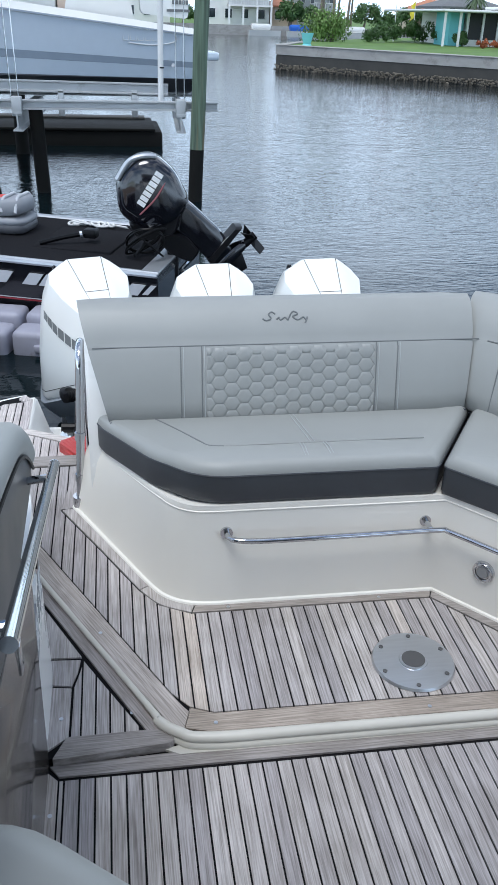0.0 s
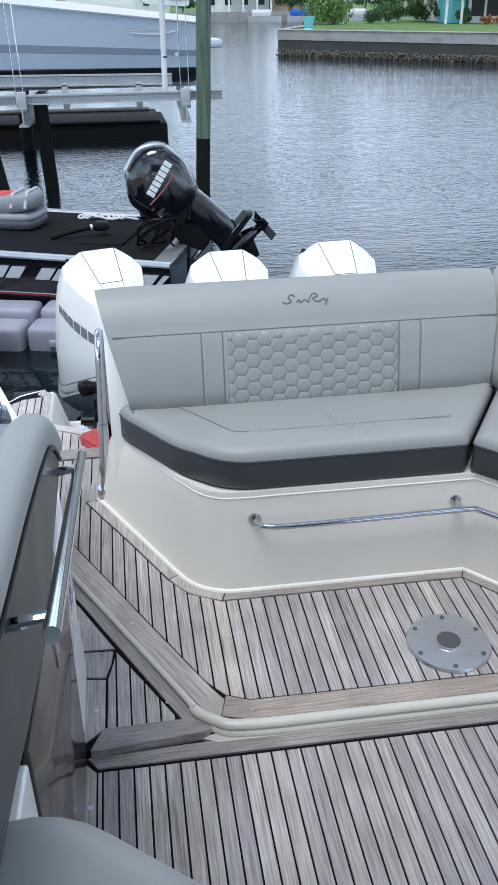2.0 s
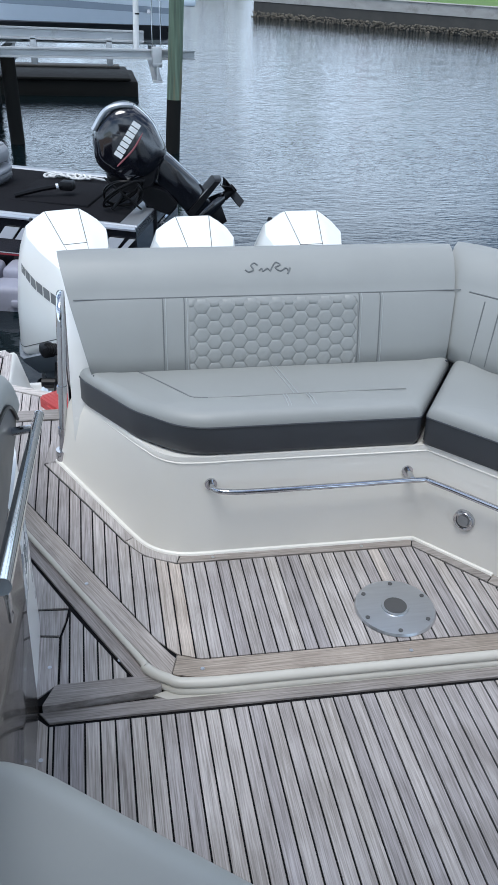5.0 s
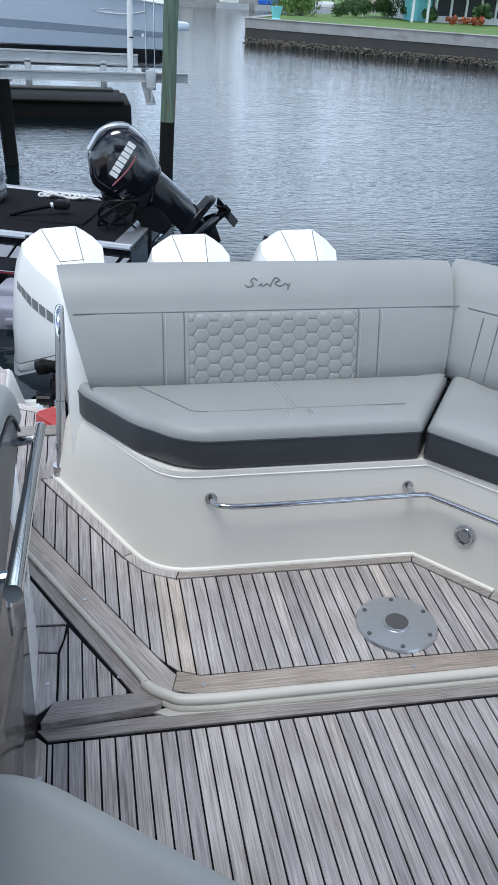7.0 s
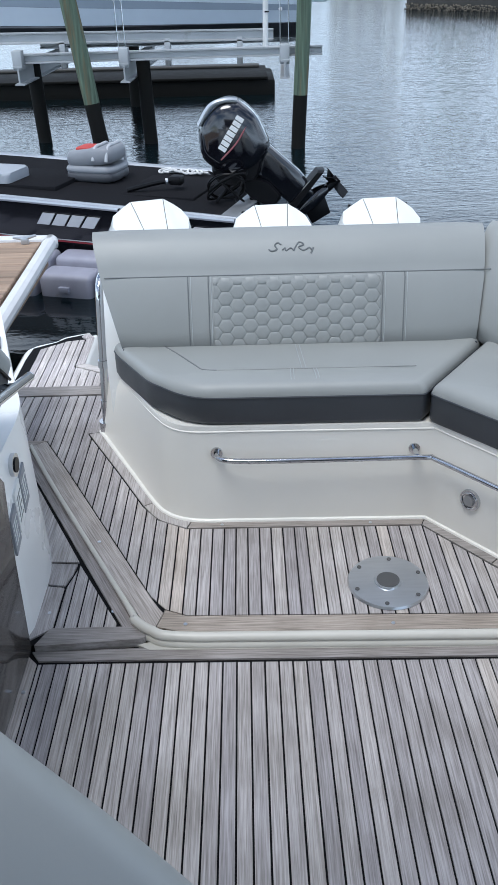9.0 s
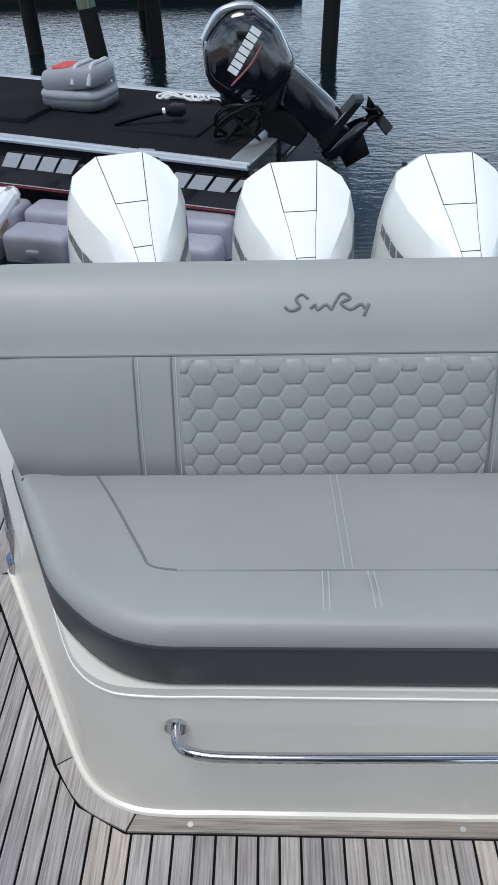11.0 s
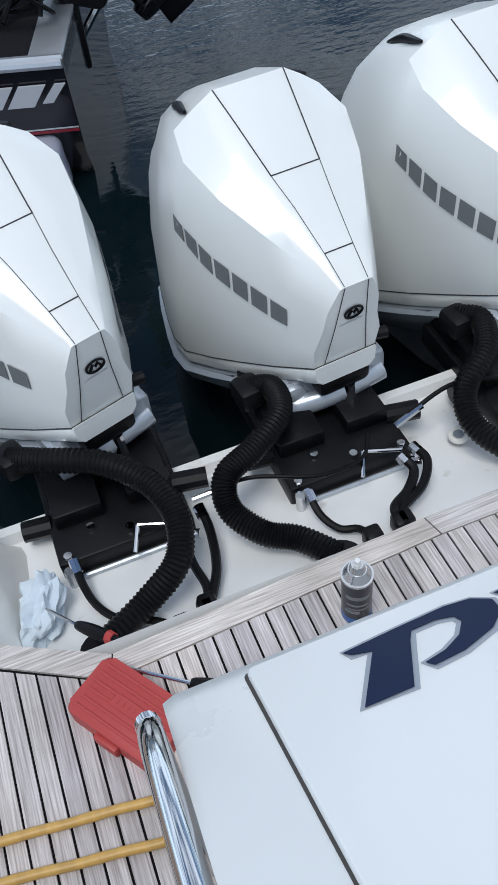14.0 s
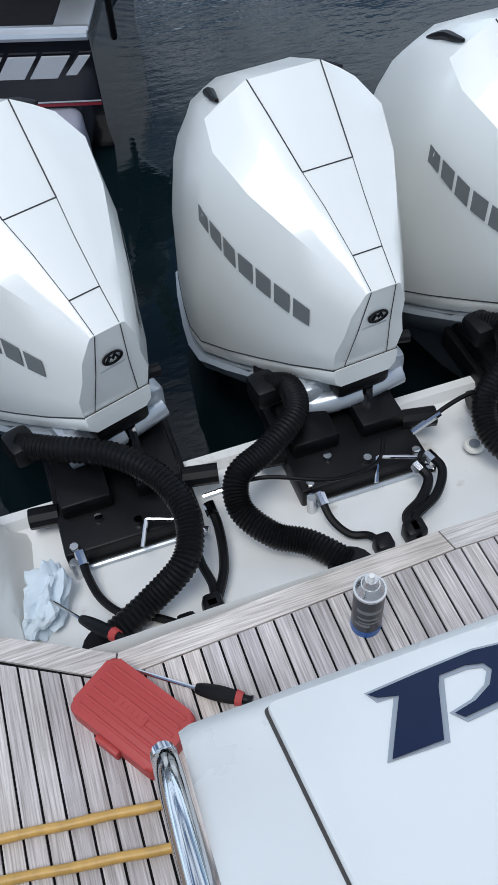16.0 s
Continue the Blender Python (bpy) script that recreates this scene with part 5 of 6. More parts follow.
screwdriver((-0.435, 3.905, PLAT_Z + 0.012), (-0.315, 3.812, PLAT_Z + 0.016), (-0.215, 3.745, PLAT_Z + 0.018), "screwdriver with black and red handle on the teak")
screwdriver((-0.625, 4.29, -0.42), (-0.52, 4.135, -0.37), (-0.43, 4.02, -0.325), "screwdriver with red handle leaning in the splash well")
for (a, b) in (((-1.02, 3.70, PLAT_Z + 0.013), (-0.43, 3.615, PLAT_Z + 0.013)), ((-1.04, 3.635, PLAT_Z + 0.013), (-0.43, 3.535, PLAT_Z + 0.013))):
    pole = thing("bamboo_pole", a, "golden varnished bamboo pole lying on the platform", "pole", "bamboo poles")
    A, B = Vector(a), Vector(b)
    part("shaft", tube([A.lerp(B, k / 12) + Vector((0, 0.0008 * math.sin(k * 2.1), 0)) for k in range(13)], lambda t: 0.0098 + 0.0008 * max(0, math.cos(t * 25)) ** 8, 12, 6), BAMBOO, pole)
towel = thing("paper_towel", (-0.615, 4.25, -0.49), "crumpled pale blue paper towel in the well", "towel")
bm = bmesh.new()
bmesh.ops.create_icosphere(bm, subdivisions=4, radius=1.0)
for v in bm.verts:
    n = v.co.normalized()
    f = 0.8 + 0.45 * noise.noise(n * 2.3 + Vector((3, 1, 7))) + 0.25 * abs(noise.noise(n * 6.0))
    v.co = Vector((-0.60 + n.x * 0.065 * f + 0.03 * n.y, 4.26 + n.y * 0.105 * f, -0.44 + n.z * 0.055 * f + 0.02 * n.y))
part("sheet", bm, PAPER, towel, angle=25)

# ======== skiff moored behind ========
skiff = thing("bass_skiff", (0.095, 6.80, WATER_Z), "low black and grey aluminium fishing skiff with carpeted deck", "boat", rz=161.6)
BEAM = 1.62


def skiff_ring(x):
    """Section of the skiff at x metres from its stern: sheer rises and the sides draw in to the bow."""
    k = max(0.0, (x - 3.2) / 2.6)
    inn = 0.75 * k * k
    sheer = 0.605 + 0.028 * x
    flare = 0.045
    return inn, sheer, flare


xs = [0.0, 0.6, 1.4, 2.2, 3.2, 4.0, 4.8, 5.4, 5.75]


def skiff_band(z0f, z1f, out0, out1):
    """A band of both sides between two shares of the freeboard."""
    bm = bmesh.new()
    for sgn in (0, 1):
        grid = []
        for x in xs:
            inn, sheer, flare = skiff_ring(x)
            row_ = []
            for f, o in ((z0f, out0), (z1f, out1)):
                y = -inn + o - flare * (1 - f)
                y = y if sgn == 0 else -BEAM - y
                row_.append(bm.verts.new((x, y, sheer * f)))
            grid.append(row_)
        for a, b in zip(grid, grid[1:]):
            bm.faces.new((a[0], b[0], b[1], a[1]))
    return bm


hull_bm = loft([[(x, -skiff_ring(x)[0], skiff_ring(x)[1]), (x, -skiff_ring(x)[0] - 0.04, 0.15), (x, -skiff_ring(x)[0] - 0.22, -0.18), (x, -BEAM + skiff_ring(x)[0] + 0.22, -0.18), (x, -BEAM + skiff_ring(x)[0] + 0.04, 0.15), (x, -BEAM + skiff_ring(x)[0], skiff_ring(x)[1])] for x in xs])
part("hull", hull_bm, SKIFF_SIDE, skiff, "black lower hull")
part("side_band", skiff_band(0.50, 0.955, 0.012, 0.010), SKIFF_SIDE, skiff, "glossy black side band")
part("pin_stripe", skiff_band(0.455, 0.480, 0.014, 0.014), material("dark red stripe", (0.25, 0.02, 0.03), 0.3), skiff, "dark red pin stripe")
part("pin_stripe", skiff_band(0.485, 0.498, 0.014, 0.014), DECAL_PALE, skiff, "silver pin stripe")
for sgn in (0, 1):
    line = []
    for x in xs:
        inn, sheer, _ = skiff_ring(x)
        line.append((x, (-inn + 0.012) if sgn == 0 else (-BEAM + inn - 0.012), sheer))
    part("gunwale", tube(line, 0.022, 8, 3), ALU, skiff, "aluminium gunwale")
    line2 = [(x, y + (-0.05 if sgn == 0 else 0.05), z + 0.004) for x, y, z in line]
    part("gunwale_cap", tube(line2, 0.020, 6, 3), ALU, skiff)
deck_pts = [(x, -skiff_ring(x)[0] - 0.05) for x in xs] + [(x, -BEAM + skiff_ring(x)[0] + 0.05) for x in xs[::-1]]
part("carpet_deck", loft([[(x, y, 0.611 + 0.028 * x - dz) for x, y in deck_pts] for dz in (0.05, 0.0)]), CARPET, skiff, "charcoal carpet deck")
part("stern_plate", box(0.0, 0.16, -BEAM + 0.06, -0.03, 0.52, 0.622, 0.006), ALU, skiff, "bare aluminium stern plate")
part("locker_lid", box(1.9, 2.75, -1.05, -0.35, 0.62, 0.705, 0.015), CARPET, skiff)
part("deck_hatch", box(0.55, 1.3, -1.25, -0.45, 0.60, 0.650, 0.012), CARPET, skiff)
part("hinge_plate", box(0.72, 0.84, -0.11, -0.07, 0.62, 0.637, 0.003), ALU, skiff)
SKIFF_MARK = material("silver grey skiff lettering", (0.5, 0.51, 0.53), 0.4)


def skiff_mark(x0, x1, f0, f1, skew=0.075):
    pts = []
    for x, f in ((x0, f0), (x1, f0), (x1 + skew * -1, f1), (x0 - skew, f1)):
        inn, sheer, flare = skiff_ring(max(0, x))
        pts.append(Vector((x, -inn + 0.016 - flare * (1 - f) * 0.4, sheer * f)))
    part("brand_block", loft([pts, [p + Vector((0, 0.012, 0)) for p in pts]]), SKIFF_MARK, skiff)


for k in range(7):
    skiff_mark(0.17 + k * 0.150, 0.17 + k * 0.150 + 0.125, 0.70, 0.86)
for k in range(4):
    skiff_mark(1.34 + k * 0.150, 1.34 + k * 0.150 + 0.125, 0.70, 0.86)
skiff_mark(0.08, 0.13, 0.72, 0.86)


# stack of grey seats and small gear on the skiff's deck
def on_skiff(x, y, z):
    a = radians(161.6)
    return (0.095 + x * math.cos(a) - y * math.sin(a), 6.80 + x * math.sin(a) + y * math.cos(a), WATER_Z + z)


folded = thing("folding_seat", on_skiff(1.75, -0.95, 0.662), "grey folding boat seat with red patch, folded down", "seat", rz=161.6)
SEAT_DARK = material("dark grey seat vinyl", (0.08, 0.082, 0.09), 0.5, vary=0.1)
STRAP = material("pale grey strap", (0.45, 0.46, 0.48), 0.6)


def plump(hx, hy, z0, z1, corner, tip=0.0):
    """A rounded pad between two heights, its crown full and its edge rolled; tip lifts its far end."""
    flat = rounded([(-hx, -hy), (hx, -hy), (hx, hy), (-hx, hy)], corner, 7)
    rings = []
    for k in range(9):
        a = -math.pi / 2 + math.pi * k / 8
        f = 1.0 - 0.16 * (1 - math.cos(a))
        rings.append([(x * f, y * f, (z0 + z1) / 2 + (z1 - z0) / 2 * math.sin(a) + tip * x) for x, y in flat])
    return loft(rings)


part("cushion", plump(0.27, 0.22, 0.0, 0.11, 0.13), SEAT_DARK, folded)
part("cushion_rim", plump(0.275, 0.222, 0.075, 0.15, 0.14), GREY_SEAT, folded, "grey padded rim")
part("backrest", plump(0.26, 0.20, 0.15, 0.30, 0.12, -0.10), GREY_SEAT, folded, "grey backrest pad")
for x in (-0.20, -0.06):
    part("strap", tube([(x, -0.215, 0.10), (x, -0.205, 0.20), (x, -0.13, 0.305 - 0.1 * x), (x, 0.0, 0.312 - 0.1 * x), (x, 0.13, 0.305 - 0.1 * x), (x, 0.205, 0.20)], 0.016, 8, 4), STRAP, folded, "pale grey strap")
part("patch", prism(rounded([(0.0, -0.13), (0.17, -0.13), (0.17, 0.11), (0.0, 0.11)], 0.03, 4), 0.275, 0.298, 0.008), RED_CLOTH, folded, "red cloth patch")
pillow = thing("flat_seat_pad", on_skiff(2.75, -0.55, 0.705), "pale grey flat seat pad on the skiff deck", "seat pad", rz=161.6)
part("pad", prism(rounded([(-0.35, -0.22), (0.4, -0.22), (0.4, 0.2), (-0.35, 0.2)], 0.06, 4), 0.0, 0.09, 0.03), material("pale grey seat pad", (0.36, 0.38, 0.41), 0.55, vary=0.05), pillow)
ropes = thing("mooring_rope", on_skiff(0.9, -1.38, 0.638), "white rope coiled along the skiff gunwale", "rope", rz=161.6)
random.seed(4)
line = [(1.15 - 0.9, 0, 0.02)]
for k in range(26):
    line.append((0.35 - 0.018 * k + 0.05 * math.sin(k * 1.9), 0.05 * math.cos(k * 1.7), 0.015 + 0.012 * (k % 3)))
line += [(-0.25, 0.0, 0.015), (-0.55, -0.05, 0.015), (-0.8, -0.02, 0.015)]
part("line", tube(line, 0.011, 6, 4), ROPE, ropes)
pedal = thing("trolling_pedal", on_skiff(1.02, -0.62, 0.648), "black folding arm lying on the skiff deck", "fishing gear", rz=161.6)
part("arm", tube([(0.22, 0.10, 0.02), (0.0, 0.0, 0.07), (-0.22, -0.10, 0.10)], 0.024, 8, 4), BLACK, pedal)
part("hub", box(-0.26, -0.14, -0.16, -0.05, 0.05, 0.13, 0.015), BLACK, pedal)
part("ring", tube([(-0.13, -0.06, 0.085), (-0.11, -0.05, 0.082)], 0.03, 10), ALU, pedal)
coil = thing("cable_coil", on_skiff(0.22, -0.42, 0.618), "tangle of black control cables at the skiff stern", "cable", rz=161.6)
random.seed(9)
for k in range(6):
    r0, r1, ph = 0.15 + 0.03 * random.random(), 0.10 + 0.03 * random.random(), random.random() * 6
    part("loop", tube([(r0 * math.cos(a + ph), r1 * math.sin(a + ph) , 0.03 + 0.13 * (1 + math.sin(a + ph * 0.5 + 0.3 * k))) for a in (j * math.pi / 8 for j in range(17))], 0.009, 6, 2), RUBBER, coil)
part("cable", tube([(-0.1, 0.05, 0.05), (-0.15, -0.1, 0.25), (-0.2, -0.3, 0.35), (-0.25, -0.4, 0.40)], 0.012, 6, 6), RUBBER, coil)
part("bundle", tube([(0.1, 0.0, 0.02), (0.0, -0.15, 0.16), (-0.12, -0.32, 0.30), (-0.2, -0.4, 0.38)], 0.014, 6, 6), RUBBER, coil)

# black tilted outboard on the skiff
motor = thing("tilted_outboard", (0.30, 7.5, -0.30), "glossy black outboard engine tilted up on the skiff stern", "outboard engine")


def slab_xz(outline, yc, half, bevel, inset=0.75, bm=None):
    """A rounded body: an outline in x and z, swelling over its thickness."""
    cx, cz = sum(p[0] for p in outline) / len(outline), sum(p[1] for p in outline) / len(outline)
    rings = []
    for f, k in ((-1.0, inset), (-0.85, inset + (1 - inset) * 0.6), (-0.45, 1.0), (0.45, 1.0), (0.85, inset + (1 - inset) * 0.6), (1.0, inset)):
        rings.append([(cx + (x - cx) * k, yc + half * f, cz + (z - cz) * k) for x, z in outline])
    return loft(rings, bm)


cowl_xz = rounded([(-0.215, 0.47), (-0.06, 0.66), (0.12, 0.69), (0.30, 0.55), (0.43, 0.29), (0.30, 0.10), (0.02, 0.02), (-0.20, 0.20)], [0.08, 0.08, 0.1, 0.1, 0.08, 0.08, 0.06, 0.08], 5)
part("cowl", slab_xz(cowl_xz, 7.5, 0.21, 0.03, 0.72), BLACK_PAINT, motor, angle=60)
part("cowl_crest", tube([(-0.20, 7.36, 0.48), (-0.10, 7.345, 0.63), (0.02, 7.35, 0.675), (0.13, 7.37, 0.67)], 0.022, 8, 6), ALU, motor, "silver cowl crest")
part("cowl_band", tube([(-0.02, 7.295, 0.20), (0.12, 7.288, 0.34), (0.22, 7.30, 0.50)], 0.008, 6, 5), material("red grey cowl flash", (0.28, 0.08, 0.09), 0.3), motor)
for k in range(7):
    a, b = Vector((-0.045, 7.292, 0.30)).lerp(Vector((0.135, 7.292, 0.575)), k / 7), Vector((-0.045, 7.292, 0.30)).lerp(Vector((0.135, 7.292, 0.575)), (k + 0.82) / 7)
    w = Vector((0.060, 0, -0.040))
    part("brand_block", loft([[a, b, b + w, a + w], [p + Vector((0, -0.004, 0)) for p in (a, b, b + w, a + w)]]), LABEL_WHITE, motor)
part("chin_plate", slab_xz(rounded([(-0.12, 0.12), (0.2, 0.10), (0.36, 0.22), (0.30, 0.02), (0.05, -0.05), (-0.08, 0.0)], 0.04, 4), 7.5, 0.17, 0.02, 0.85), BLACK, motor)
part("leg", slab_xz(rounded([(0.30, 0.36), (0.44, 0.26), (0.70, 0.03), (0.83, -0.16), (0.66, -0.30), (0.48, -0.14), (0.24, 0.06)], 0.05, 4), 7.52, 0.095, 0.02, 0.7), BLACK_PAINT, motor)
part("swivel_bracket", slab_xz(rounded([(0.16, 0.06), (0.40, -0.02), (0.52, -0.16), (0.44, -0.26), (0.24, -0.18), (0.14, -0.06)], 0.04, 4), 7.5, 0.12, 0.02, 0.85), BLACK, motor)
part("clamp", box(0.22, 0.32, 7.40, 7.60, -0.52, -0.02, 0.02), BLACK, motor)
part("tilt_ram", tube([(0.30, 7.5, -0.40), (0.50, 7.5, -0.18)], 0.022, 8), STEEL, motor)
part("cavitation_plate", slab_xz([(0.58, -0.24), (0.84, 0.06), (0.90, 0.06), (0.62, -0.29)], 7.52, 0.12, 0, 0.9), BLACK, motor)
part("gearcase", tube([(0.64, 7.52, -0.36), (0.74, 7.52, -0.27), (0.86, 7.52, -0.16), (0.95, 7.52, -0.10)], lambda t: 0.03 + 0.045 * math.sin(math.pi * min(1, t * 0.9 + 0.1)), 12, 5), BLACK_PAINT, motor)
part("skeg", slab_xz([(0.72, -0.30), (0.90, -0.16), (0.97, -0.34), (0.80, -0.44)], 7.52, 0.012, 0, 0.95), BLACK, motor)
part("decal", loft([[(0.70 + dx, 7.42 + dy, -0.10 + dz) for dx, dz in ((0, 0), (0.07, 0.08), (0.10, 0.05), (0.03, -0.03))] for dy in (0.0, 0.006)]), LABEL_WHITE, motor)
prop = part("propeller", tube([(0.93, 7.52, -0.12), (1.03, 7.52, -0.03)], 0.04, 12, 3), BLACK, motor)
hubc, ax = Vector((0.99, 7.52, -0.065)), Vector((0.74, 0, 0.67)).normalized()
s1, s2 = Vector((0, 1, 0)), ax.cross(Vector((0, 1, 0)))
for k in range(3):
    a0 = radians(120 * k + 25)
    pts, pts2 = [], []
    for r, w in ((0.03, 0.3), (0.09, 0.55), (0.14, 0.5), (0.165, 0.2)):
        for sg, store in ((-1, pts), (1, pts2)):
            a = a0 + sg * w
            store.append(hubc + (s1 * math.cos(a) + s2 * math.sin(a)) * r + ax * (0.03 * sg))
    ring = pts + pts2[::-1]
    part("blade", loft([ring, [p + ax * 0.008 for p in ring]]), BLACK, prop)

# floating plastic blocks under the skiff's side
for i in range(6):
    for j in range(2):
        a = radians(161.6)
        x, y = 0.35 + i * 0.52, 0.02 + j * 0.30 + 0.06 * i
        f = thing("float_block", on_skiff(x, y, -0.08), "lavender grey hollow plastic dock float in the water", "dock float", "dock floats", rz=165)
        part("block", box(-0.245, 0.245, -0.14, 0.14, 0.0, 0.34 - 0.06 * j, 0.05, 3), PLASTIC_DOCK, f)
        part("lug", box(-0.05, 0.05, 0.11, 0.17, 0.12, 0.18, 0.012), PLASTIC_DOCK, f)

# timber dock beside the boat
dock = thing("timber_dock", (-3.4, 3.0, -0.75), "brown timber dock with white bumper edge", "dock")
y, n = -3.0, 0
while y < 6.36:
    part("board", box(-6.0, -1.46, y, y + 0.135, -0.235, -0.205, 0.005, 1), DOCK_WOOD, dock)
    y += 0.142
part("bumper", tube([(-5.9, 6.47, -0.24), (-3.0, 6.47, -0.24), (-1.52, 6.47, -0.24), (-1.42, 6.40, -0.24), (-1.40, 6.2, -0.24), (-1.36, 3.0, -0.24), (-1.34, -3.0, -0.24)], 0.055, 10, 6), BUMPER, dock, "white rounded bumper")
part("fascia", box(-6.0, -1.44, -3.0, 6.42, -0.42, -0.245), DOCK_WOOD, dock)
cl = thing("dock_cleat", (-1.57, 6.30, -0.205), "small galvanised dock cleat on the boards", "cleat")
part("horn", tube([(-1.66, 6.30, -0.15), (-1.57, 6.31, -0.158), (-1.48, 6.32, -0.14)], lambda t: 0.016 - 0.006 * abs(t - 0.5) * 2, 8, 5), ALU, cl)
part("foot", box(-1.60, -1.54, 6.285, 6.33, -0.205, -0.15, 0.008), ALU, cl)
glove = thing("dark_cloth", (-1.95, 6.28, -0.205), "crumpled dark cloth on the dock", "cloth")
bm = bmesh.new()
bmesh.ops.create_icosphere(bm, subdivisions=3, radius=1.0)
for v in bm.verts:
    n_ = v.co.normalized()
    f = 0.8 + 0.5 * noise.noise(n_ * 2.7)
    v.co = Vector((-1.95 + n_.x * 0.14 * f, 6.28 + n_.y * 0.08 * f, -0.17 + n_.z * 0.04 * f))
part("cloth", bm, BLACK, glove)

# ======== boat lift ========
def piling(x, y, top, r, lean, label, wet_top=-0.1):
    p = thing("piling", (x, y, WATER_Z - 1.0), label, "piling", "lift pilings")
    ln = lambda z: (x + lean * (z - WATER_Z), y, z)
    for name_, z0, z1, mat in (("wet_foot", WATER_Z - 1.0, wet_top, PILING_WET), ("shaft", wet_top, top, PILING)):
        if z1 <= z0:
            continue
        bm = tube([ln(z0 + (z1 - z0) * k / 14) for k in range(15)], r, 14, 1, round_path=False)
        for v in bm.verts:
            d = 0.07 * noise.noise(Vector((v.co.x * 9, v.co.y * 9, v.co.z * 1.3)))
            v.co.x += (v.co.x - ln(v.co.z)[0]) * d
            v.co.y += (v.co.y - y) * d
        part(name_, bm, mat, p)
    return p


piling(-1.97, 12.93, 5.6, 0.118, -0.13, "green weathered timber piling with a dark wet foot")
piling(1.00, 12.93, 6.2, 0.105, 0.035, "green weathered timber piling with a dark wet foot", -0.05)
piling(-1.30, 13.6, 0.42, 0.105, -0.03, "dark wet timber post below the lift", 0.42)
piling(-3.05, 13.9, 0.42, 0.11, -0.03, "dark wet timber post below the lift", 0.42)
piling(-1.95, 17.5, 0.6, 0.13, 0.0, "dark wet timber post below the lift", 0.6)
lift = thing("boat_lift", (-0.9, 13.3, 0.2), "weathered aluminium boat lift cradle with beams and bunks", "boat lift")


def i_beam(a, b, h, w, name_, mat=GALV):
    """An I-section beam between two points."""
    a, b = Vector(a), Vector(b)
    d = (b - a).normalized()
    side = d.cross(Vector((0, 0, 1))).normalized()
    sec = [(-w / 2, 0), (w / 2, 0), (w / 2, 0.02), (0.012, 0.03), (0.012, h - 0.03), (w / 2, h - 0.02), (w / 2, h), (-w / 2, h), (-w / 2, h - 0.02), (-0.012, h - 0.03), (-0.012, 0.03), (-w / 2, 0.02)]
    return part(name_, loft([[p + side * s + Vector((0, 0, z)) for s, z in sec] for p in (a, b)]), mat, lift, smooth=False)


i_beam((-3.2, 13.25, 0.43), (1.36, 13.25, 0.45), 0.13, 0.14, "long_beam")
i_beam((-3.3, 15.6, 0.43), (1.36, 15.6, 0.45), 0.13, 0.14, "long_beam")
for x in (-3.1, -1.55, 0.80):
    i_beam((x, 13.0, 0.16), (x + 0.15, 16.2, 0.16), 0.26, 0.14, "cross_beam")
    part("hanger", box(x - 0.07, x + 0.07, 13.02, 13.22, 0.36, 0.62, 0.012), GALV, lift)
i_beam((-4.5, 13.75, 0.66), (0.66, 13.75, 0.62), 0.16, 0.10, "bunk")
i_beam((-4.5, 15.2, 0.66), (0.66, 15.2, 0.62), 0.16, 0.10, "bunk")
for x in (-2.6, -1.0, 0.1):
    part("bunk_bracket", box(x, x + 0.09, 13.70, 13.80, 0.30, 0.68, 0.008), GALV, lift)
part("guide_pole", tube([(0.53, 13.5, 0.45), (0.56, 13.5, 2.8)], 0.042, 12, 2), LABEL_WHITE, lift, "white plastic guide pole")
part("pole_ring", disc((0.545, 13.5, 1.02), 0.045, 0.02, "z", 16), BLACK, lift)
for x in (-1.62, -1.52, 0.74, 0.86):
    part("cable", tube([(x, 13.12, 0.55), (x - 0.03, 13.1, 4.0)], 0.007, 6, 1), STEEL, lift)
back_dock = thing("back_dock", (-3.0, 19.2, WATER_Z), "dark low floating dock behind the lift", "dock")
part("float", box(-9.0, 0.85, 18.6, 20.6, WATER_Z - 0.1, -0.50, 0.05), PILING_WET, back_dock)
part("decking", box(-9.0, 0.70, 18.55, 20.65, -0.495, -0.44, 0.02), PILING_WET, back_dock)
part("cap_board", box(-9.0, 0.55, 20.2, 20.62, -0.436, -0.39, 0.015), CONCRETE_WET, back_dock, "grey cap board")

# lifted boat, its stern near the outer piling
lifted = thing("lifted_boat", (-2.0, 14.5, 0.8), "ice blue centre console boat raised on the lift", "boat")


LX = [1.16, 0.6, 0.0, -0.9, -1.9, -3.0, -4.2, -5.4]


def lifted_line(x):
    t = (1.16 - x) / 3.06
    return 1.53 + 0.34 * t, 0.80 + 0.02 * t, max(0.0, (-x - 2.0) / 3.4) ** 2 * 1.2


def lifted_band(lo, hi, out_lo, out_hi, name_, mat, label=""):
    """A band of the near side between shares of the side's height."""
    bm = bmesh.new()
    rows_ = []
    for x in LX:
        top, chine, inn = lifted_line(x)
        h = top - chine
        rows_.append([bm.verts.new((x, 14.5 + inn + o, chine + h * f)) for f, o in ((lo, out_lo), (hi, out_hi), (hi, out_hi + 0.3), (lo, out_lo + 0.3))])
    for a, b in zip(rows_, rows_[1:]):
        for k in range(4):
            bm.faces.new((a[k], a[(k + 1) % 4], b[(k + 1) % 4], b[k]))
    bm.faces.new(rows_[0]), bm.faces.new(rows_[-1][::-1])
    return part(name_, bm, mat, lifted, label)


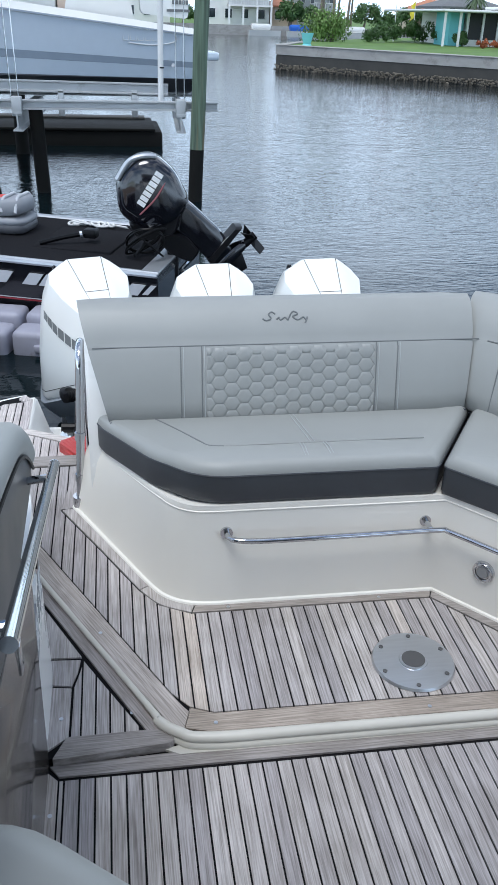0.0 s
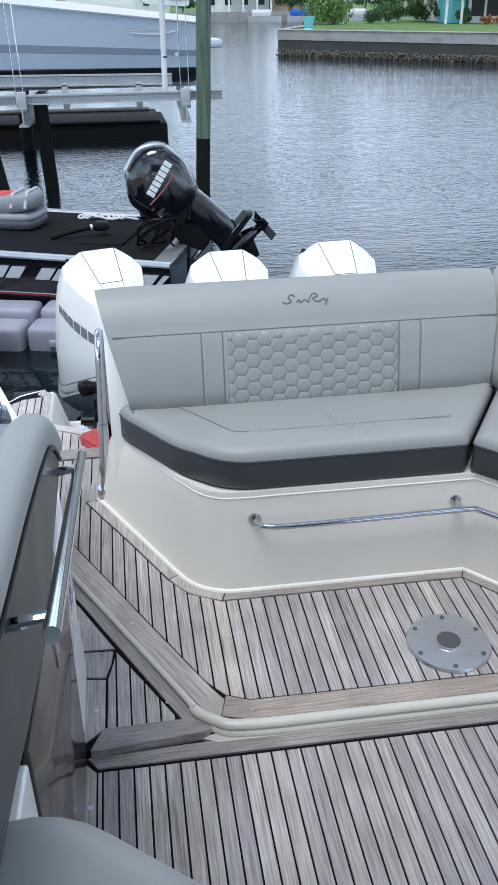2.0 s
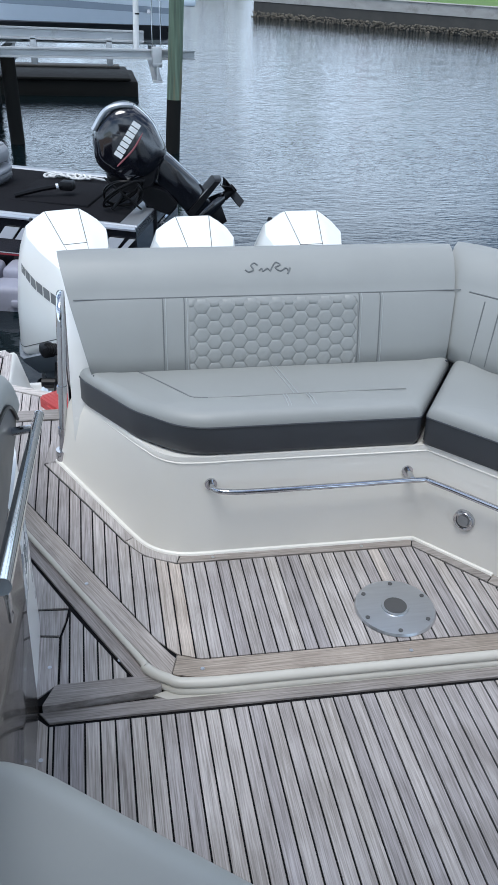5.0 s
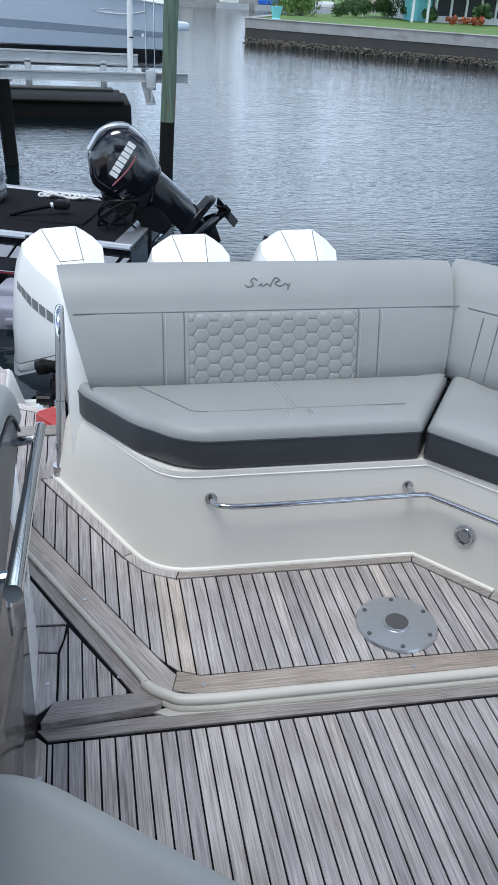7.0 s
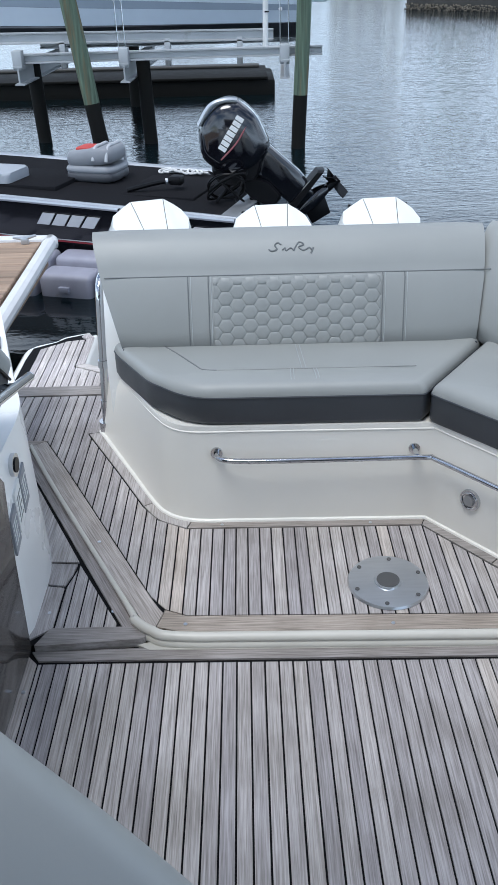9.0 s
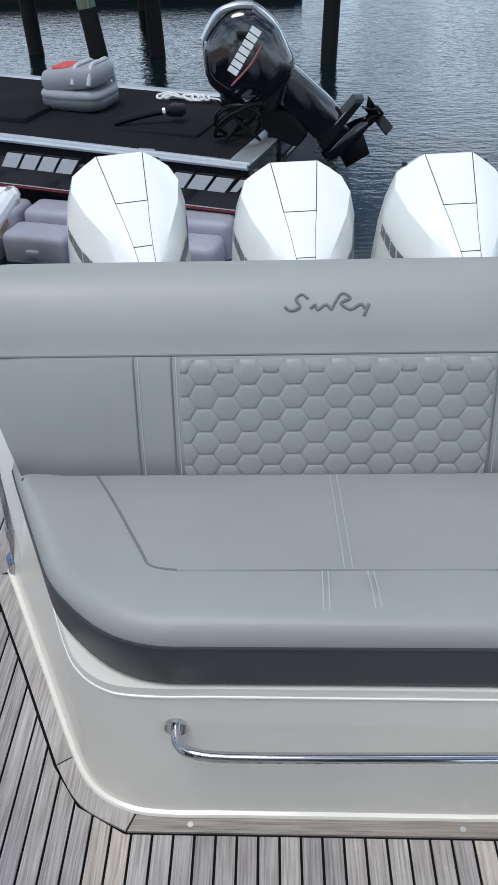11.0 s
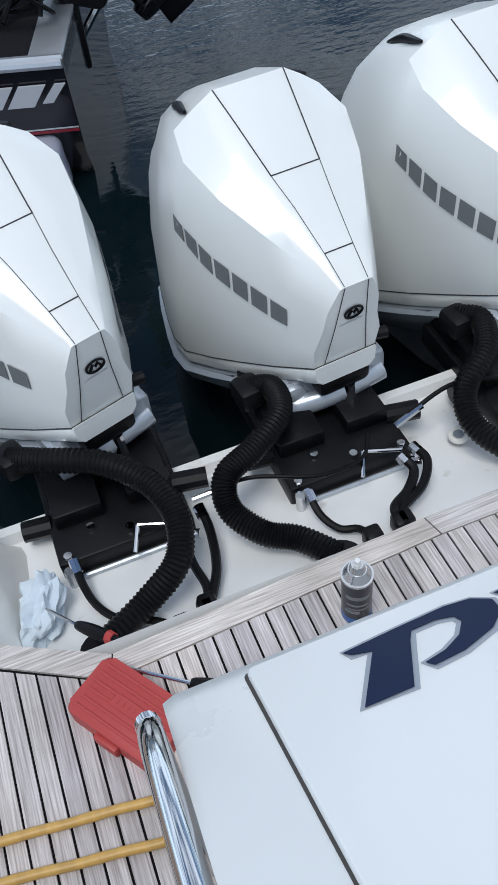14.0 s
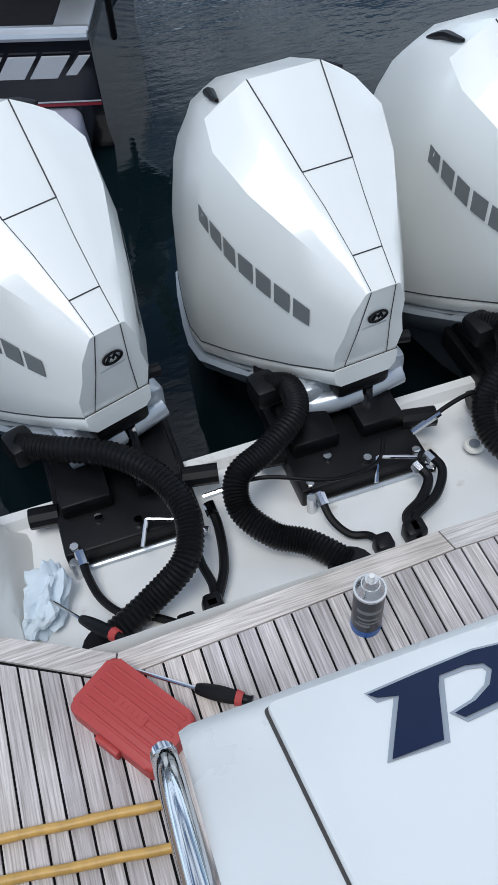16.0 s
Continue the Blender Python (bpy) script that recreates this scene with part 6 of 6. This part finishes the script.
lifted_band(0.0, 0.23, 0.14, 0.09, "lower_side", HULL_BLUE)
lifted_band(0.232, 0.34, 0.088, 0.065, "stripe", HULL_GREY, "slate stripe")
lifted_band(0.342, 0.86, 0.062, 0.0, "upper_side", HULL_BLUE)
lifted_band(0.865, 0.89, -0.025, -0.025, "rub_rail", HULL_GREY, "grey rub rail")
lifted_band(0.892, 1.0, -0.012, 0.03, "gunwale", GEL, "white gunwale")
bm = loft([[(x, 14.64 + lifted_line(x)[2], 0.80), (x, 15.0 + lifted_line(x)[2] * 0.6, 0.60), (x, 15.7, 0.50), (x, 16.7, 0.82), (x, 16.9, 1.50), (x, 14.9 + lifted_line(x)[2], 1.50)] for x in LX])
part("bottom", bm, HULL_DARK, lifted, "dark painted bottom")
part("swim_bracket", box(1.12, 1.55, 14.6, 15.4, 1.08, 1.20, 0.03), HULL_BLUE, lifted)
part("drain", disc((0.80, 14.535, 1.00), 0.03, 0.03, "y", 16), STEEL, lifted)
part("console", loft([[(x0 + dx, y, z) for x0, z in ((-0.9, 1.6), (0.22, 1.55), (0.10, 2.3), (-0.35, 2.4), (-0.75, 2.3))] for y, dx in ((14.95, 0), (16.2, 0))]), GEL, lifted, "white console")
part("windscreen", box(-0.55, 0.10, 14.93, 14.95, 2.08, 2.5, 0.01), WINDOW, lifted)
for x in (-2.15, -1.55):
    part("rod_hole", box(x, x + 0.42, 14.93, 14.97, 1.93, 2.16, 0.05), BLACK, lifted)
part("leaning_post", box(-2.35, -1.0, 14.97, 16.0, 1.6, 2.5, 0.05), GEL, lifted)
part("seat_box", box(-0.98, -0.70, 15.0, 15.8, 1.7, 2.15, 0.03), STUCCO_PEACH, lifted, "tan seat end")
part("white_motor", loft([[(x, y, z) for x, z in rounded([(0.33, 1.72), (1.10, 1.66), (1.12, 2.4), (0.95, 2.75), (0.45, 2.75), (0.30, 2.4)], 0.08, 4)] for y in (15.2, 15.3, 15.7, 15.8)]), COWL, lifted, "white outboard motor")
part("motor_band", box(0.75, 1.125, 15.185, 15.2, 1.76, 1.80), DECAL, lifted)
mk = bmesh.new()
for k in range(5):
    box(0.84 + k * 0.055, 0.84 + k * 0.055 + 0.04, 15.180, 15.2, 1.87, 1.93, 0, 2, mk)
part("motor_mark", mk, DECAL, lifted)
mk = bmesh.new()
for k in range(6):
    top, chine, inn = lifted_line(0.35)
    x0 = 0.02 + k * 0.115
    tube([(x0, 14.523, 1.345), (x0, 14.522, 1.435), (x0 + 0.085, 14.522, 1.435), (x0 + 0.085, 14.523, 1.345), (x0 + 0.0, 14.523, 1.345)], 0.007, 4, 1, mk, round_path=False)
tube([(0.1, 14.53, 1.31), (0.5, 14.525, 1.285), (0.80, 14.52, 1.33), (0.86, 14.515, 1.40), (0.78, 14.51, 1.46), (0.6, 14.51, 1.475)], 0.011, 6, 6, mk)
part("brand_mark", mk, DECAL_PALE, lifted, "chrome brand shapes")
tow = part("trim_tab", box(1.10, 1.24, 14.7, 14.9, 0.70, 0.80, 0.02), BLACK, lifted)

# ======== far shore ========
random.seed(21)
SHORE = [(8.7, 47.6), (17.0, 38.3), (25.5, 28.8), (60.0, 12.0), (90.0, 20.0), (90.0, 95.0), (36.0, 92.0), (20.0, 70.0), (12.0, 56.0)]
structure("ground", prism(SHORE, WATER_Z - 1, 0.36), LAWN, "bright mown lawn behind the sea wall", category="lawn")
face = [Vector(p) for p in SHORE]


def wall_run(a, b, z0, z1, thick, out, name_, mat, label):
    a, b = Vector(a), Vector(b)
    d = (b - a).normalized()
    nrm = Vector((d.y, -d.x))
    pts = [a + nrm * out - d * out, b + nrm * out, b - nrm * thick, a - nrm * thick]
    return structure(name_, prism([tuple(p) for p in pts], z0, z1, 0.02, 1), mat, label, category="sea wall")


for a, b in ((SHORE[0], SHORE[1]), (SHORE[1], SHORE[2]), (SHORE[2], SHORE[3]), (SHORE[8], SHORE[0])):
    wall_run(a, b, -0.07, 0.38, 0.3, 0.06, "sea_wall", CONCRETE, "grey weathered concrete sea wall")
    wall_run(a, b, WATER_Z - 0.5, -0.075, 0.3, 0.03, "sea_wall_foot", CONCRETE_WET, "dark tide-stained foot of the sea wall")
    wall_run(a, b, 0.382, 0.42, 0.35, 0.10, "sea_wall_cap", CONCRETE, "pale concrete cap of the sea wall")
rocks = bmesh.new()
for a, b in ((SHORE[0], SHORE[1]), (SHORE[1], SHORE[2])):
    a, b = Vector(a), Vector(b)
    d = (b - a).normalized()
    nrm = Vector((d.y, -d.x))
    for k in range(700):
        p = a + (b - a) * random.random() + nrm * random.uniform(0.05, 0.26)
        bmesh.ops.create_icosphere(rocks, subdivisions=1, radius=random.uniform(0.025, 0.055), matrix=Matrix.Translation((p.x, p.y, random.uniform(-0.80, -0.52))) @ Matrix.Rotation(random.random() * 3, 4, "X") @ Matrix.Diagonal((1.2, 1, 0.8, 1)))
tagged(part("oyster_bank", rocks, OYSTER, None, smooth=False), "brown oyster shells along the sea wall foot", "oysters", "", "stuff")

structure("far_ground", prism([(-900, 128), (900, 128), (900, 1450), (-900, 1450)], WATER_Z - 1, 0.30), LAWN, "far bank of the canal", category="ground")
structure("far_sea_wall", box(-900, 900, 127.4, 128.2, WATER_Z - 1, 0.45), CONCRETE, "long grey sea wall of the far bank", category="sea wall")


def house(x0, x1, y0, depth, storeys, sh, base, wall, roof_mat, label, roof="hip", cols=4, balcony=False, roof_h=2.0):
    """A house: walls, storeys of windows with frames, balconies and a roof."""
    h = thing("house", ((x0 + x1) / 2, y0 + depth / 2, base), label, "house", "waterside houses")
    top = base + storeys * sh
    part("wall", box(x0, x1, y0, y0 + depth, base, top, 0.05, 1), wall, h)
    e = 0.6
    if roof == "hip":
        ring0 = [(x0 - e, y0 - e, top), (x1 + e, y0 - e, top), (x1 + e, y0 + depth + e, top), (x0 - e, y0 + depth + e, top)]
        ring1 = [(x, y, z + 0.18) for x, y, z in ring0]
        cx, cy, w = (x0 + x1) / 2, y0 + depth / 2, (x1 - x0) / 2
        ring2 = [(cx - w * 0.35, cy - 0.3, top + roof_h), (cx + w * 0.35, cy - 0.3, top + roof_h), (cx + w * 0.35, cy + 0.3, top + roof_h), (cx - w * 0.35, cy + 0.3, top + roof_h)]
        part("roof", loft([ring0, ring1, ring2]), roof_mat, h, smooth=False)
    else:
        part("roof", box(x0 - 0.5, x1 + 0.5, y0 - 1.2, y0 + depth + 0.5, top, top + 0.25, 0.04, 1), roof_mat, h)
    step = (x1 - x0) / cols
    for s in range(storeys):
        for c in range(cols):
            wx = x0 + step * (c + 0.28)
            wz = base + s * sh + 0.9
            win = part("window", box(wx, wx + step * 0.46, y0 - 0.06, y0 + 0.02, wz, wz + sh * 0.48), LABEL_WHITE, h)
            part("pane", box(wx + 0.08, wx + step * 0.46 - 0.08, y0 - 0.075, y0 - 0.062, wz + 0.08, wz + sh * 0.48 - 0.08), WINDOW, win)
        if balcony and s > 0:
            bz = base + s * sh
            part("balcony", box(x0 + (x1 - x0) * 0.35, x1 + 0.1, y0 - 2.0, y0 - 0.1, bz - 0.25, bz), wall, h)
            rail = bmesh.new()
            bx = x0 + (x1 - x0) * 0.35
            box(bx, x1 + 0.1, y0 - 2.0, y0 - 1.92, bz + 0.95, bz + 1.05, 0, 2, rail)
            while bx < x1:
                box(bx, bx + 0.06, y0 - 2.0, y0 - 1.94, bz, bz + 0.95, 0, 2, rail)
                bx += 0.35
            part("railing", rail, LABEL_WHITE, h, smooth=False)
            for c in range(4):
                px = x0 + (x1 - x0) * (0.35 + 0.21 * c)
                part("post", box(px, px + 0.25, y0 - 2.0, y0 - 1.75, bz - sh, bz - 0.25), LABEL_WHITE, h)
    return h


house(13.5, 23.0, 131, 10, 3, 2.7, 0.3, STUCCO, SHINGLE, "white three-storey waterside house with balconies", cols=4, balcony=True)
house(23.6, 27.5, 133, 8, 1, 2.6, 0.3, STUCCO_PEACH, TERRACOTTA, "small peach house with a terracotta roof", cols=2, roof_h=1.0)
house(29.0, 35.0, 140, 9, 2, 2.35, 0.3, STUCCO_GREY, SHINGLE, "grey two-storey waterside house", cols=4, roof="flat", balcony=True)
house(31.5, 37.0, 84, 6, 2, 1.25, 0.36, STUCCO, SHINGLE, "white house with grey roof across the lawn", cols=4, roof_h=1.1)
house(0.0, 9.0, 134, 9, 2, 2.8, 0.3, STUCCO, SHINGLE, "pale two-storey waterside house", cols=4)
house(50, 60, 146, 9, 1, 2.6, 0.3, STUCCO_PEACH, TERRACOTTA, "peach single-storey waterside house", cols=4)
house(-16, -4, 135, 9, 2, 2.9, 0.3, STUCCO_GREY, SHINGLE, "grey waterside house with hipped roof", cols=4)

# screened bungalow on the lawn
bung = thing("bungalow", (27.0, 57.0, 0.36), "turquoise bungalow with dark screened porch and white posts", "house")
part("wall", box(23.0, 34.0, 57.5, 66, 0.36, 2.30), STUCCO, bung)
part("end_wall", box(21.9, 22.85, 57.4, 60, 0.36, 2.30), STUCCO_TEAL, bung, "turquoise end wall")
part("roof", box(20.3, 35.0, 54.6, 67, 2.31, 2.45, 0.05), LABEL_WHITE, bung, "white flat roof")
part("porch_roof", box(24.4, 35.0, 54.0, 58, 2.52, 2.68, 0.05), LABEL_WHITE, bung, "white porch roof")
for k in range(7):
    x = 22.9 + k * 1.05
    part("screen", box(x + 0.07, x + 0.98, 56.9, 56.96, 0.75, 2.28), SCREEN, bung)
    part("post", box(x - 0.07, x + 0.07, 56.8, 56.98, 0.36, 2.31), LABEL_WHITE, bung)
part("kick_wall", box(22.9, 30.3, 56.9, 57.0, 0.36, 0.75), STUCCO, bung)
for x in (20.6, 21.6):
    part("post", box(x, x + 0.13, 55.0, 55.13, 0.36, 2.31), LABEL_WHITE, bung)


def leaf_cloud(name_, blobs, count, size, mat, owner, droop=0.0):
    """Many small leaf faces scattered over several lumps."""
    verts, faces = [], []
    for _ in range(count):
        cx, cy, cz, r = random.choice(blobs)
        d = Vector((random.gauss(0, 1), random.gauss(0, 1), random.gauss(0, 1))).normalized()
        q = Vector((cx, cy, cz)) + d * r * random.uniform(0.55, 1.05)
        q.z -= droop * random.random() * r
        a = Vector((random.gauss(0, 1), random.gauss(0, 1), random.gauss(0, 1) - droop)).normalized() * size
        b = a.cross(d).normalized() * size * 0.45
        i = len(verts)
        verts += [tuple(q - a), tuple(q + b), tuple(q + a), tuple(q - b)]
        faces.append((i, i + 1, i + 2, i + 3))
    me = bpy.data.meshes.new(name_)
    me.from_pydata(verts, [], faces)
    me.materials.append(mat)
    ob = new(name_, me)
    ob.parent = owner
    up = owner
    ob.location = -BASES.get(owner.name, Vector((0, 0, 0)))
    return ob


def palm(x, y, base, height, lean, crown=1.6):
    p = thing("palm_tree", (x, y, base), "tall slim palm tree with a feathery crown", "palm tree", "palm trees")
    part("trunk", tube([(x + lean * t * t, y, base + height * t) for t in (0, 0.25, 0.5, 0.75, 1.0)], lambda t: 0.22 - 0.1 * t, 8, 3), TRUNK, p)
    verts, faces = [], []
    for k in range(22):
        a, up_ = k * 2.4, random.uniform(-0.5, 1.0)
        prev = None
        L = crown * random.uniform(0.8, 1.15)
        for j in range(7):
            t = j / 6
            c = Vector((x + lean + math.cos(a) * L * t, y + math.sin(a) * L * t, base + height + L * (up_ * t - (0.5 + 0.5 * up_) * 1.5 * t * t)))
            w = Vector((-math.sin(a), math.cos(a), -0.6)).normalized() * (0.30 * (1 - t) ** 0.6 + 0.02)
            w2 = Vector((math.sin(a), -math.cos(a), -0.6)).normalized() * (0.30 * (1 - t) ** 0.6 + 0.02)
            i = len(verts)
            verts += [tuple(c), tuple(c + w), tuple(c + w2)]
            if prev is not None and j % 1 == 0:
                faces += [(prev, prev + 1, i + 1, i), (prev, i, i + 2, prev + 2)]
            prev = i
    me = bpy.data.meshes.new("crown")
    me.from_pydata(verts, [], faces)
    me.materials.append(PALM_LEAF)
    ob = new("crown", me)
    ob.parent = p
    ob.location = -Vector((x, y, base))


for x, y, h, ln in ((22.3, 137, 11.5, 0.3), (23.2, 140, 12.5, -0.2), (26.2, 131, 9.0, 0.3), (30.8, 132, 7.2, 0.2), (31.6, 134, 8.2, -0.1), (32.4, 131, 8.6, 0.2), (33.6, 133, 7.4, 0.5), (34.6, 131, 7.8, 0.6), (37.5, 140, 6.0, 0.2)):
    palm(x, y, 0.3, h, ln)
palm(31.0, 60.0, 0.36, 3.1, 0.2, 1.5)
palm(33.6, 82.0, 0.36, 3.4, 0.1, 1.3)


def shrub(name_, x, y, base, w, h, mat, label, cat, count=700, size=0.16, trunk=True, droop=0.0, group=""):
    s = thing(name_, (x, y, base), label, cat, group)
    if trunk:
        part("trunk", tube([(x, y, base), (x + 0.05 * w, y, base + h * 0.35), (x, y, base + h * 0.7)], lambda t: 0.05 * h * (1 - 0.6 * t) + 0.02, 7, 4), TRUNK, s)
        for k in range(4):
            a = k * 1.6
            part("limb", tube([(x, y, base + h * 0.35), (x + math.cos(a) * w * 0.2, y + math.sin(a) * w * 0.2, base + h * 0.6), (x + math.cos(a) * w * 0.35, y + math.sin(a) * w * 0.35, base + h * 0.75)], 0.018 * h, 5, 3), TRUNK, s)
    blobs = []
    for k in range(9):
        blobs.append((x + random.uniform(-0.38, 0.38) * w, y + random.uniform(-0.3, 0.3) * w, base + h * random.uniform(0.3 if not trunk else 0.45, 0.78), random.uniform(0.16, 0.27) * min(w, h * 1.3)))
    leaf_cloud("crown", blobs, count, size, mat, s, droop)


shrub("weeping_tree", 14.2, 58.0, 0.36, 4.0, 2.3, LEAF_LIGHT, "light green weeping tree on the lawn", "tree", 2600, 0.11, True, 1.6)
for x, y, w, h in ((17.6, 60, 2.8, 1.2), (19.4, 61, 3.0, 1.5), (21.0, 61.5, 2.6, 1.3), (22.6, 60, 1.8, 1.4), (22.0, 55.5, 1.0, 1.0), (24.6, 53.4, 1.1, 1.3)):
    shrub("hedge_shrub", x, y, 0.36, w, h, LEAF, "dense green garden shrub on the lawn", "shrub", 1800, 0.085, False, 0.0, "garden shrubs")
for x in (22.4, 23.2, 24.0):
    shrub("croton_shrub", x, 52.5, 0.36, 1.1, 0.5, FLOWER, "low red and orange croton shrub", "shrub", 350, 0.09, False, 0.0, "croton shrubs")
for x, y, w, h in ((25.6, 129.5, 4.0, 3.6), (28.2, 130, 5.0, 3.0), (37, 131, 6, 3.4), (41, 132, 6, 2.6), (46, 133, 6, 3.2), (10.5, 131, 4, 2.5), (55, 131, 8, 3.5), (65, 132, 8, 4.0), (-2, 131, 5, 3.0)):
    shrub("shore_tree", x, y, 0.3, w, h, LEAF, "dark green tree on the far bank", "tree", 1800, 0.22, True, 0.0, "far trees")
shrub("agave_plant", 14.6, 61.0, 0.10, 1.0, 1.3, PALM_LEAF, "spiky dark plant beside the lawn", "plant", 300, 0.18, False)

pot = thing("garden_urn", (10.6, 49.0, 0.36), "teal planter urn at the corner of the lawn", "planter")
part("bowl", disc((10.6, 49.0, 0.72), 0.22, 0.5, "z", 16, 0.34), STUCCO_TEAL, pot)
part("foot", disc((10.6, 49.0, 0.42), 0.26, 0.12, "z", 16, 0.18), STUCCO_TEAL, pot)
for x, y, h, mat, nm in ((20.3, 64.0, 5.2, FLAG_RED, "red and white striped flag hanging from a pole"), (27.2, 80.0, 3.0, FLAG_YELLOW, "small yellow flag on a pole")):
    fl = thing("flag_pole", (x, y, 0.36), nm, "flag")
    part("pole", tube([(x, y, 0.36), (x, y, 0.36 + h)], 0.035, 8), LABEL_WHITE, fl)
    part("flag", loft([[(x - 0.06 + 0.10 * math.sin(k * 1.3) - 0.12 * k / 6, y - 0.02 + 0.04 * math.cos(k * 2), 0.36 + h - 0.1 - k * 0.22) , (x - 0.42 + 0.08 * math.sin(k * 1.7), y - 0.05, 0.36 + h - 0.5 - k * 0.2), (x - 0.40 + 0.08 * math.sin(k * 1.7), y - 0.02, 0.36 + h - 0.5 - k * 0.2), (x - 0.05, y, 0.36 + h - 0.1 - k * 0.22)] for k in range(7)]), mat, fl)
for x, y, mat, lab in ((27.0, 126.6, TARP, "small moored boat under a blue tarpaulin"), (21.5, 126.4, GEL, "small white boat moored at the far bank"), (35.0, 126.4, GEL, "small white boat moored at the far bank"), (39.5, 126.6, HULL_DARK, "small dark boat moored at the far bank")):
    sb = thing("moored_boat", (x, y, WATER_Z), lab, "boat", "far moored boats")
    part("hull", loft([[(x + dx, y - w, WATER_Z + 0.7), (x + dx, y - w * 0.6, WATER_Z - 0.1), (x + dx, y + w * 0.6, WATER_Z - 0.1), (x + dx, y + w, WATER_Z + 0.7)] for dx, w in ((-2.2, 0.7), (0.5, 0.8), (1.8, 0.5), (2.4, 0.05))]), GEL, sb)
    part("cover", box(x - 1.8, x + 0.9, y - 0.65, y + 0.65, WATER_Z + 0.7, WATER_Z + 1.5, 0.25), mat, sb)
